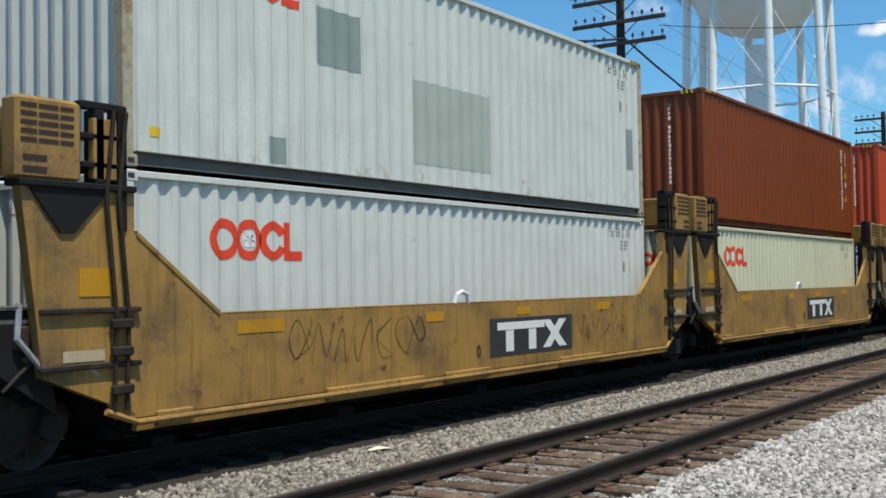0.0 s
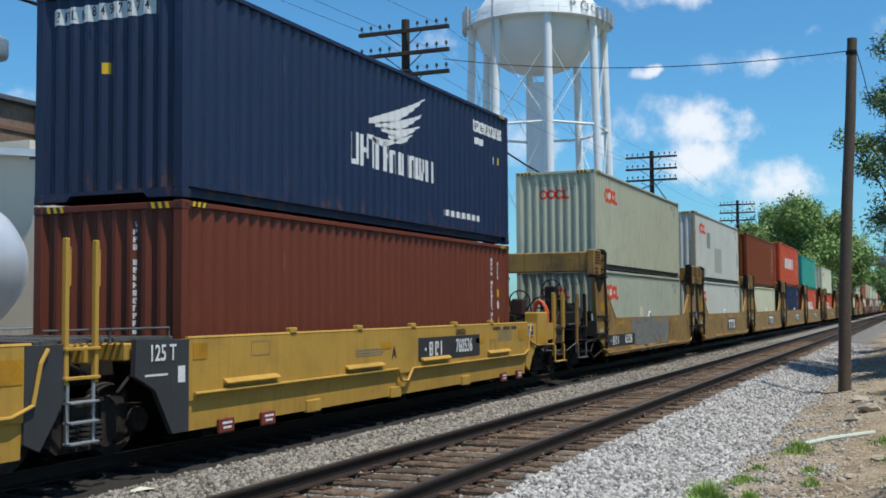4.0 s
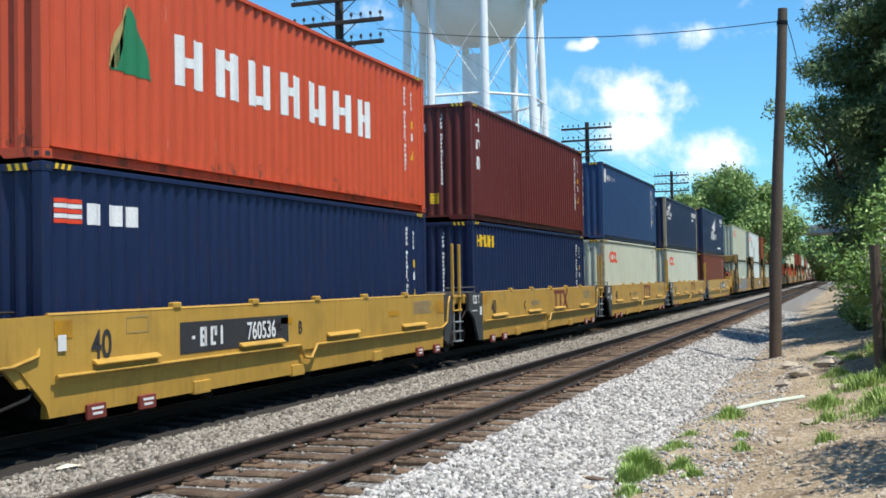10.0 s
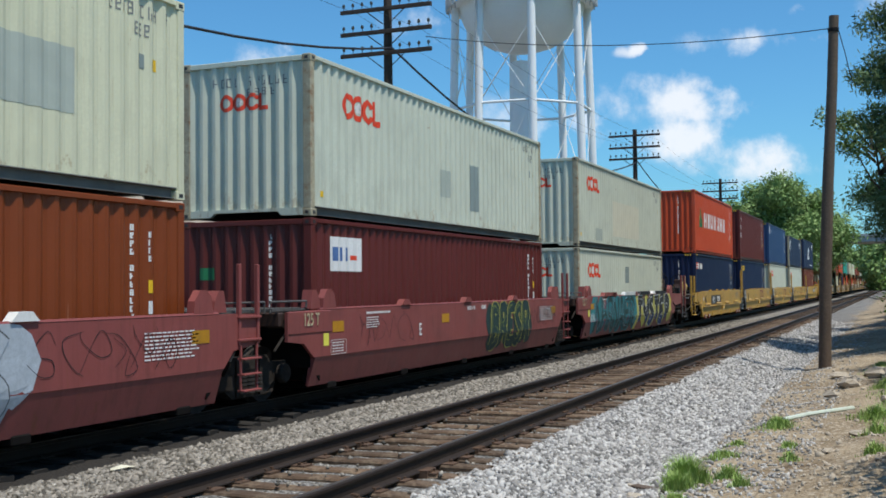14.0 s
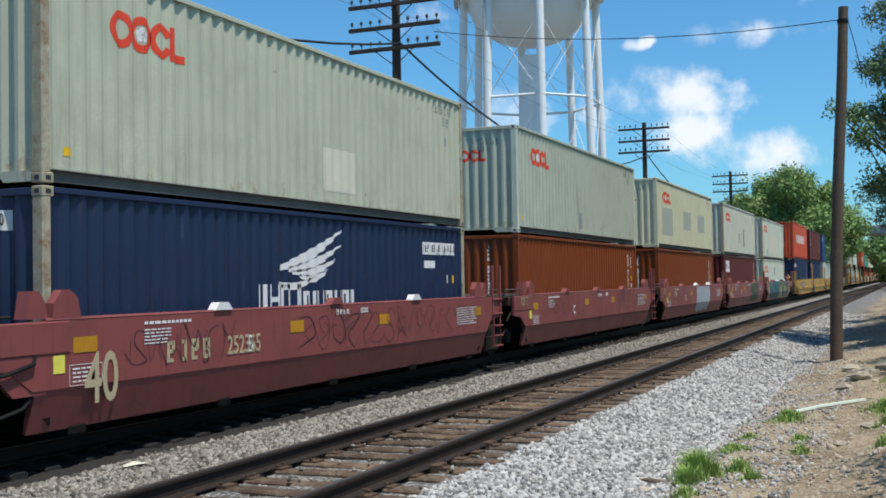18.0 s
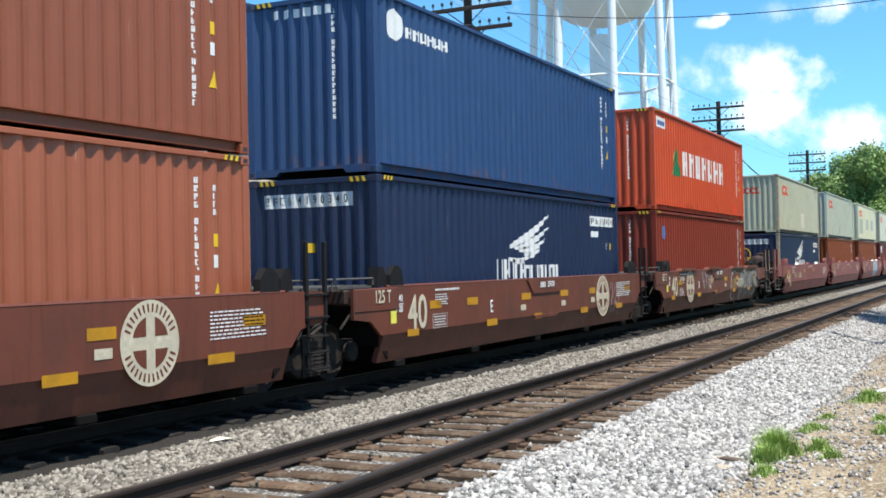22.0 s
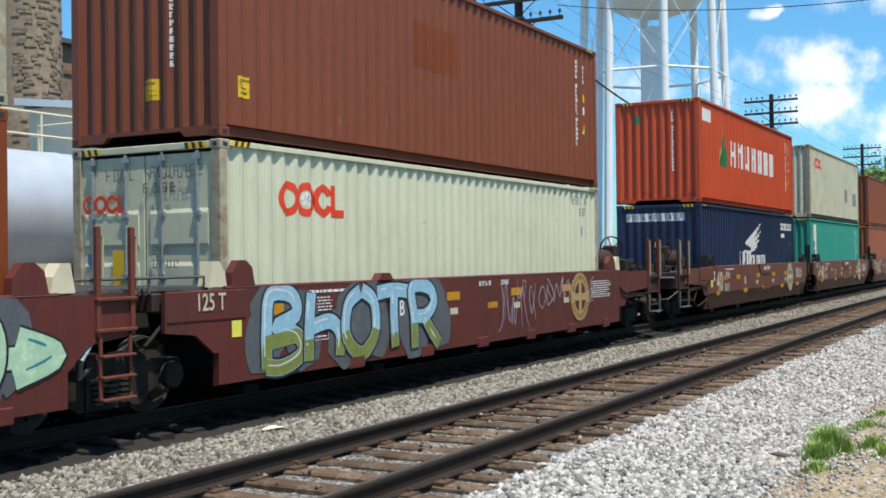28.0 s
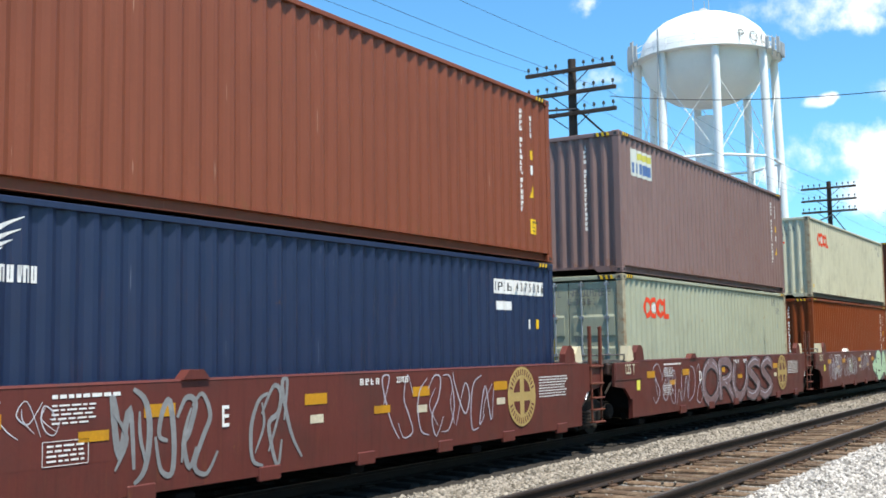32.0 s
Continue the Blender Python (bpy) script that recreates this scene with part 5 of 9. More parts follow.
def outer_end(car, kind, sgn, body, trim):
    """The end of a set: platform over its own truck, coupler, hand rails, air tank. sgn -1: trailing end, 1: leading end."""
    X = (lambda a: -a) if sgn < 0 else (lambda a: LEN + a)
    lo = lambda a, b: (min(X(a), X(b)), max(X(a), X(b)))
    col = {"yellow": "yellow", "bulk": "underframe"}.get(kind, body)
    low = col if kind == "bulk" else "grimy"
    x0, x1 = lo(0.15, 3.35)
    part("end_platform", Geo().cbox(x0, x1, -1.05, 1.05, 0.88, 1.12, 0.03), M[low], car, "deck over the end truck")
    x0, x1 = lo(0.3, 3.3)
    for y0 in (-1.45, 0.75):
        part("walkway_grating", Geo().cbox(x0, x1, y0, y0 + 0.7, 1.13, 1.165, 0.006), M["galv" if kind != "bulk" else "black"], car, "steel grating walkway")
    x0, x1 = lo(0.3, 2.55)
    part("skirt_plate", Geo().prism([(X(0.3), 0.62), (X(0.75), 0.62), (X(1.05), 0.90), (X(2.55), 0.98), (X(2.55), 1.36), (X(0.3), 1.36)], "y", SIDE_Y + 0.01, SIDE_Y + 0.06), M[col], car, "side plate of the end platform")
    x0, x1 = lo(2.4, 3.2)
    part("end_box", Geo().cbox(x0, x1, -1.5, -0.9, 0.86, 1.28, 0.02), M[low], car)
    x0, x1 = lo(3.1, 3.95)
    part("coupler", Geo().cbox(x0, x1, -0.12, 0.12, 0.72, 0.98, 0.04).cbox(*lo(3.7, 3.98), -0.2, 0.2, 0.66, 1.02, 0.06), M["truck"], car, "knuckle coupler")
    part("draft_sill", Geo().cbox(*lo(0.2, 3.2), -0.25, 0.25, 0.60, 0.90, 0.02), M["underframe"], car)
    for a in (2.35, 3.1):
        part("hand_rail", Geo().cbox(X(a) - 0.035, X(a) + 0.035, SIDE_Y - 0.02, SIDE_Y + 0.05, 0.55, 2.1, 0.008), M["old_yellow" if kind == "bulk" and a > 3 else "black" if kind == "bulk" else low if kind == "brown" else col], car, "upright corner rail")
        part("hand_rail", Geo().cbox(X(a) - 0.035, X(a) + 0.035, 1.4, 1.47, 0.9, 2.1, 0.008), M[low if kind != "bulk" else "black"], car)
    for z in (0.55, 0.85, 1.2):
        part("rung", Geo().cbox(*lo(2.35, 3.1), SIDE_Y - 0.03, SIDE_Y + 0.01, z, z + 0.035, 0.006), M[low if kind != "bulk" else "black"], car)
    for k, (y, z, rad, mt) in enumerate(((-1.40, 1.30, 0.030, "grate"), (-1.44, 1.16, 0.022, "wheel"), (-1.36, 1.02, 0.035, "truck"), (-1.20, 1.42, 0.018, "truck"), (-1.46, 0.78, 0.020, "wheel"))):
        part("control_rod", Geo().tube([(X(0.25 + 0.07 * k), y, z), (X(1.6), y - 0.02, z + 0.03), (X(3.3 - 0.1 * k), y + 0.05, z - 0.02)], rad, 6), M[mt], car, "long dull brake rod")
    part("stirrup_step", Geo().cbox(*lo(2.35, 3.1), SIDE_Y - 0.10, SIDE_Y + 0.04, 0.40, 0.425, 0.006).prism([(X(2.32), 0.40), (X(2.38), 0.40), (X(2.42), 0.80), (X(2.30), 0.80)], "y", SIDE_Y - 0.03, SIDE_Y).prism([(X(3.07), 0.40), (X(3.13), 0.40), (X(3.15), 0.80), (X(3.03), 0.80)], "y", SIDE_Y - 0.03, SIDE_Y), M["yellow" if kind == "yellow" else "grate"], car, "hanging stirrup step")
    part("cut_lever", Geo().tube([(X(3.15), -1.50, 0.80), (X(3.45), -1.35, 0.62), (X(3.5), -0.5, 0.62), (X(3.75), -0.15, 0.90)], 0.018, 6), M["grate"], car, "bent coupler lever")
    x0, x1 = lo(2.0, 3.05) if kind == "pink" and sgn < 0 else lo(0.7, 1.75)
    if not (kind == "yellow" and sgn > 0):
        part("air_tank", Geo().lathe([(0.02, 0), (0.16, 0.02), (0.25, 0.10), (0.25, 0.95), (0.16, 1.03), (0.02, 1.05)], "x", (x0, -0.72, 1.60), 18), M["yellow" if kind == "yellow" and sgn < 0 else low], car, "round air tank", smooth=True)
    brake_wheel(car, X(2.05 if kind != "bulk" else 2.8), 1.88 if kind != "bulk" else 2.2, "yellow_mark" if kind == "brown" and sgn > 0 else "black", 0.45 if kind == "pink" and sgn < 0 else -0.75)
    part("brake_stand", Geo().prism([(X(1.9), 1.15), (X(2.4), 1.15), (X(2.16), 1.75), (X(1.95), 1.75)], "y", -0.85, -0.65).cbox(*lo(1.85, 2.1), -0.9, -0.6, 1.55, 1.95, 0.03), M[low], car, "hand brake stand")
    g = Geo()
    for dy in (-0.95, -0.55):
        g.tube([(X(0.5), dy, 1.2), (X(1.0), dy - 0.1, 1.32), (X(1.9), dy - 0.2, 1.22), (X(2.5), dy - 0.3, 1.25), (X(3.3), -0.4, 0.75)], 0.025, 6)
    g.tube([(X(0.35), -1.45, 1.2), (X(0.5), -1.56, 0.95), (X(0.9), -1.56, 0.86), (X(2.4), -1.52, 0.84)], 0.022, 6)
    part("brake_pipe", g, M["black" if kind != "yellow" else "yellow"], car, "bent brake pipes")
    dark = "truck" if kind in ("bulk", "brown", "red") else "black"
    rr = random.Random(17 + sgn)
    for k in range(14):
        a, y, z = rr.uniform(0.5, 3.0), rr.uniform(-1.35, 0.2), rr.uniform(1.18, 1.3)
        w, h = rr.uniform(0.08, 0.22), rr.uniform(0.08, 0.42)
        part("brake_gear", Geo().cbox(X(a) - w, X(a) + w, y - 0.08, y + 0.08, z, z + h, 0.02).tube([(X(a), y, z + h * 0.7), (X(a + 0.35), y - 0.1, z + h * 0.9), (X(a + 0.7), y - 0.15, z + 0.05)], 0.02, 6), M[dark if k % 4 else low], car, "grimy brake gear on the platform")
    for k in range(5):
        z0 = rr.uniform(0.45, 0.95)
        y = rr.uniform(-1.5, -1.2)
        part("brake_pipe", Geo().tube([(X(0.2 + 0.3 * k), y, z0 + 0.3), (X(0.6 + 0.3 * k), y - 0.03, z0), (X(1.3 + 0.3 * k), y, z0 + rr.uniform(-0.15, 0.2)), (X(2.0 + 0.25 * k), y + 0.1, z0 + 0.25)], 0.022, 6), M[dark], car, "bent brake pipe")
    for a in (2.35, 3.1):
        part("grab_iron", Geo().tube([(X(a), SIDE_Y, 1.2), (X(a) + 0.14, SIDE_Y, 1.22), (X(a) + 0.14, SIDE_Y, 2.06), (X(a), SIDE_Y, 2.08)], 0.016, 6), M["yellow" if kind == "yellow" else "old_yellow" if kind == "bulk" else "cream_mark"], car, "bent round grab iron")
    if kind == "bulk":
        part("brake_stand", Geo().cbox(*lo(2.72, 2.95), -0.9, -0.6, 1.15, 2.3, 0.03), M["black"], car, "tall hand brake stand")
        part("centre_beam", Geo().cbox(*lo(0.4, 3.0), -1.2, -0.7, 1.2, 1.62, 0.04), M["black"], car, "dark beam along the platform")
    if kind == "yellow" and sgn > 0:
        part("panel_box", Geo().cbox(*lo(1.0, 1.72), SIDE_Y - 0.04, SIDE_Y + 0.3, 0.84, 1.62, 0.02), M["yellow"], car, "yellow locker on the platform side")
        part("reflector", Geo().box(*lo(1.12, 1.6), SIDE_Y - 0.046, SIDE_Y - 0.042, 0.90, 1.10), M["amber"], car, "amber reflector patch")
        brake_wheel(car, X(2.35), 1.72, "black", -1.2)
        g = Geo()
        for k in range(9):
            ring_pts = [(X(2.12 + 0.02 * k), -1.22 + (0.16 + 0.012 * (k % 4)) * math.cos(t / 9 * math.pi), 1.55 + (0.36 - 0.018 * (k % 5)) * math.sin(t / 9 * math.pi)) for t in range(19)]
            g.tube(ring_pts, 0.024, 5, caps=False)
        part("hose_coil", g, M["orange_part"], car, "coil of orange hose")
    if kind == "yellow" and sgn > 0:
        part("valve", Geo().cbox(*lo(1.7, 2.1), -1.50, -1.2, 1.2, 1.5, 0.03), M["orange_part"], car, "orange painted brake valve")
    return X(2.15)


def skin_y(car, z):
    """The outer face of the car's side at height z."""
    if z > 0.68:
        return SIDE_Y
    f = (0.68 - z) / 0.46
    return SIDE_Y * (1 - car.get("slope", 0.0) * f)


STROKES = [[(0.0, 0.2), (0.3, 0.9), (0.55, 0.3), (0.95, 1.0), (0.75, 0.72)], [(0.9, 0.5), (0.7, 0.92), (0.3, 0.92), (0.08, 0.5), (0.3, 0.12), (0.66, 0.2), (0.7, 0.55), (0.45, 0.6)],
           [(0.0, 0.0), (0.5, 0.3), (1.0, 0.95), (0.66, 0.98), (0.86, 0.6)], [(0.0, 1.0), (0.45, 0.86), (0.78, 0.5), (0.6, 0.1), (0.1, 0.0)],
           [(0.0, 0.1), (0.62, 0.92), (0.95, 0.6), (0.6, 0.3), (0.1, 0.75), (0.0, 1.0)], [(0.0, 0.5), (0.25, 0.95), (0.5, 0.5), (0.75, 0.05), (1.0, 0.5)],
           [(0.2, 1.0), (0.36, 0.5), (0.16, 0.05), (0.6, 0.42), (0.92, 0.0)], [(0.0, 0.75), (0.4, 1.0), (0.7, 0.6), (0.3, 0.4), (0.1, 0.1), (0.6, 0.0), (1.0, 0.3)]]


def stroke_shape(r):
    """One of the swooshes, turned over at random."""
    flip_x, flip_z = r.random() < 0.5, r.random() < 0.4
    return [(1 - a if flip_x else a, 1 - b if flip_z else b) for a, b in STROKES[r.randrange(len(STROKES))]]


def smooth_line(pts, k=5):
    out = []
    for i in range(len(pts) - 1):
        p0, p1, p2, p3 = pts[max(0, i - 1)], pts[i], pts[i + 1], pts[min(len(pts) - 1, i + 2)]
        for j in range(k):
            t = j / k
            out.append(tuple(0.5 * (2 * p1[c] + (p2[c] - p0[c]) * t + (2 * p0[c] - 5 * p1[c] + 4 * p2[c] - p3[c]) * t * t + (3 * p1[c] - p0[c] - 3 * p2[c] + p3[c]) * t ** 3) for c in (0, 1)))
    return out + [pts[-1]]


def ribbon(car, g, pts, t, d, across=1, taper=False):
    """A painted stroke lying on the car's side."""
    vs, n = [], len(pts)
    for i, (a, b) in enumerate(pts):
        p, q = pts[max(0, i - 1)], pts[min(n - 1, i + 1)]
        dx, dz = q[0] - p[0], q[1] - p[1]
        L = math.hypot(dx, dz) or 1
        w = t * (1 if not taper else 0.45 + 0.55 * math.sin(math.pi * (i + 0.5) / n))
        for k in range(across + 1):
            f = 1 - 2 * k / across
            bz = min(1.385, max(0.24, b + f * dx / L * w))
            vs.append((a - f * dz / L * w, skin_y(car, bz) - 0.005 - d - 0.0012 * i / n, bz))
    m = across + 1
    g.add(vs, [(m * i + k, m * i + m + k, m * i + m + k + 1, m * i + k + 1) for i in range(n - 1) for k in range(across)])


# letter-like shapes for spray paint, each of one or more strokes in a unit square
FORMS = {"t": [[(0.0, 0.93), (0.5, 0.97), (1.0, 0.92)], [(0.52, 0.95), (0.48, 0.5), (0.5, 0.03)]],
         "y": [[(0.02, 1.0), (0.12, 0.58), (0.5, 0.45), (0.9, 0.55)], [(0.95, 1.0), (0.92, 0.45), (0.7, 0.0)]],
         "s": [[(0.95, 0.86), (0.55, 1.0), (0.12, 0.78), (0.48, 0.52), (0.9, 0.26), (0.5, 0.0), (0.03, 0.1)]],
         "e": [[(0.92, 0.98), (0.2, 0.95), (0.1, 0.5), (0.15, 0.05), (0.92, 0.02)], [(0.12, 0.5), (0.72, 0.54)]],
         "p": [[(0.2, 0.0), (0.15, 0.5), (0.15, 0.95), (0.7, 0.97), (0.92, 0.7), (0.62, 0.46), (0.2, 0.48)]],
         "r": [[(0.15, 0.0), (0.12, 0.5), (0.12, 0.95), (0.65, 0.98), (0.85, 0.72), (0.55, 0.5), (0.2, 0.5)], [(0.45, 0.5), (0.7, 0.3), (0.98, 0.0)]],
         "b": [[(0.12, 0.02), (0.1, 0.5), (0.15, 0.97), (0.7, 0.95), (0.8, 0.7), (0.3, 0.52), (0.85, 0.4), (0.92, 0.15), (0.5, 0.0), (0.12, 0.02)]],
         "a": [[(0.0, 0.0), (0.25, 0.55), (0.5, 1.0), (0.75, 0.55), (0.98, 0.0)], [(0.22, 0.34), (0.78, 0.34)]],
         "o": [[(0.5, 1.0), (0.12, 0.78), (0.08, 0.3), (0.5, 0.0), (0.92, 0.3), (0.9, 0.78), (0.5, 1.0)]],
         "u": [[(0.06, 1.0), (0.08, 0.35), (0.5, 0.0), (0.9, 0.35), (0.94, 1.0)]],
         "n": [[(0.05, 0.0), (0.12, 0.98), (0.5, 0.5), (0.85, 0.04), (0.95, 1.0)]],
         "h": [[(0.1, 0.0), (0.12, 0.5), (0.1, 1.0)], [(0.12, 0.45), (0.6, 0.55), (0.9, 0.35), (0.92, 0.0)]],
         ">": [[(0.0, 0.2), (0.0, 0.8)], [(0.0, 0.5), (0.9, 0.5)], [(0.35, 0.95), (1.0, 0.5), (0.35, 0.05)]],
         "<": [[(1.0, 0.2), (1.0, 0.8)], [(1.0, 0.5), (0.1, 0.5)], [(0.65, 0.95), (0.0, 0.5), (0.65, 0.05)]]}


def graffiti(car, x0, x1, z0, z1, fill, outline, accent, seed, forms, cloud="", thick=0.105, edge=0.035, low_fill="", lap=0.12):
    """Spray paint: overlapping thick strokes with edges of another colour, inner highlights and a cloud behind."""
    r = random.Random(seed)
    n = len(forms)
    w, h = (x1 - x0) / n, z1 - z0
    layers = {}

    def paint_layer(kind_, key):
        return layers.setdefault((kind_, key), Geo())
    if cloud:
        for i in range(n + 1):
            cx = x0 + i * w
            line = smooth_line([(cx + r.uniform(-0.3, 0.3) * w, z0 + h * f) for f in (0.04, 0.35, 0.65, 0.94)], 4)
            ribbon(car, paint_layer("cloud", cloud), line, w * r.uniform(0.40, 0.58), 0.0003 * i, 8, True)
    for i, key in enumerate(forms):
        lean = r.uniform(-0.06, 0.14)
        z_lo, z_hi = z0 + thick * 0.7 + r.uniform(0, 0.05), z1 - thick * 0.7 - r.uniform(0, 0.05)
        a_lo, a_w = x0 + (i - lap) * w + thick, (1 + 2 * lap) * w - 2 * thick
        base = 0.003 + 0.0030 * i
        for stroke in FORMS[key]:
            pts = [(a_lo + (a + lean * (b - 0.5) + r.uniform(-0.03, 0.03)) * a_w, z_lo + (z_hi - z_lo) * min(1, max(0, b + r.uniform(-0.03, 0.03)))) for a, b in stroke]
            line = smooth_line(pts, 6)
            ribbon(car, paint_layer("edge", outline), line, thick + edge, base, 8)
            ribbon(car, paint_layer("fill", fill), line, thick, base + 0.0016, 8)
            if low_fill:
                low = [p for p in line if p[1] < z0 + h * 0.42]
                if len(low) > 3:
                    ribbon(car, paint_layer("lower", low_fill), low, thick * 0.92, base + 0.0022, 8)
            inner = [(a - thick * 0.4, b + thick * 0.3) for a, b in line]
            if len(inner) > 8:
                ribbon(car, paint_layer("line", accent), inner[2:len(inner) * 2 // 5], 0.016, base + 0.0026, 1, True)
                ribbon(car, paint_layer("line", accent), inner[len(inner) * 3 // 5:-2], 0.013, base + 0.0026, 1, True)
    names = {"cloud": "sprayed cloud of paint behind the graffiti", "edge": "sprayed graffiti edges", "fill": "spray-painted graffiti strokes", "line": "sprayed graffiti highlights", "lower": "second colour sprayed over the feet of the graffiti"}
    for (kind_, mat), g in layers.items():
        part("graffiti", g, M[mat], car, names[kind_])["kind"] = "stuff"


def scribble(car, x0, x1, z0, z1, mat, seed, n=6, t=0.012):
    """Loose looping tag lines."""
    r = random.Random(seed)
    g = Geo()
    w, h = (x1 - x0) / n, z1 - z0
    for i in range(n):
        shape = stroke_shape(r)
        line = smooth_line([(x0 + (i - 0.1 + 1.15 * a + r.uniform(-0.12, 0.12)) * w, z0 + h * (0.08 + 0.84 * b + r.uniform(-0.08, 0.08))) for a, b in shape])
        ribbon(car, g, line, t * r.uniform(0.55, 0.9), 0.0005 * i, 1, True)
        if r.random() < 0.5:
            ribbon(car, g, smooth_line([(x0 + (i + r.uniform(0, 1)) * w, z0 + h * f) for f in (0.2, 0.5, 0.75)]), t * 0.5, 0.004, 1, True)
    ob = part("graffiti_tag", g, M[mat], car, "scrawled spray-paint tag")
    ob["kind"] = "stuff"
    return ob


for key, c in (("g_teal", (0.03, 0.21, 0.24)), ("g_black", (0.018, 0.018, 0.022)), ("g_white", (0.62, 0.64, 0.64)), ("g_blue", (0.08, 0.16, 0.36)), ("g_yellow", (0.55, 0.52, 0.10)),
               ("g_mint", (0.42, 0.62, 0.42)), ("g_sky", (0.28, 0.50, 0.62)), ("g_olive", (0.20, 0.24, 0.06)), ("g_grey", (0.22, 0.225, 0.23)), ("g_lilac", (0.42, 0.40, 0.46)), ("g_green", (0.04, 0.10, 0.055)), ("g_pale", (0.50, 0.50, 0.54)), ("g_mauve", (0.185, 0.12, 0.125)), ("g_deep", (0.018, 0.045, 0.042)), ("g_navy", (0.035, 0.07, 0.19)), ("g_silver", (0.40, 0.45, 0.50)), ("g_slate", (0.10, 0.11, 0.12)), ("g_purple", (0.16, 0.06, 0.14)), ("emblem_cream", (0.56, 0.50, 0.37)), ("g_steel", (0.215, 0.215, 0.20))):
    M[key] = surface("spray paint " + key[2:], c, rough=0.6, var=0.18, scale=4, fine=0.2, fine_scale=14, bump=0, second=(0.36, 0.33, 0.37) if key == "g_mauve" else None, second_at=0.54)


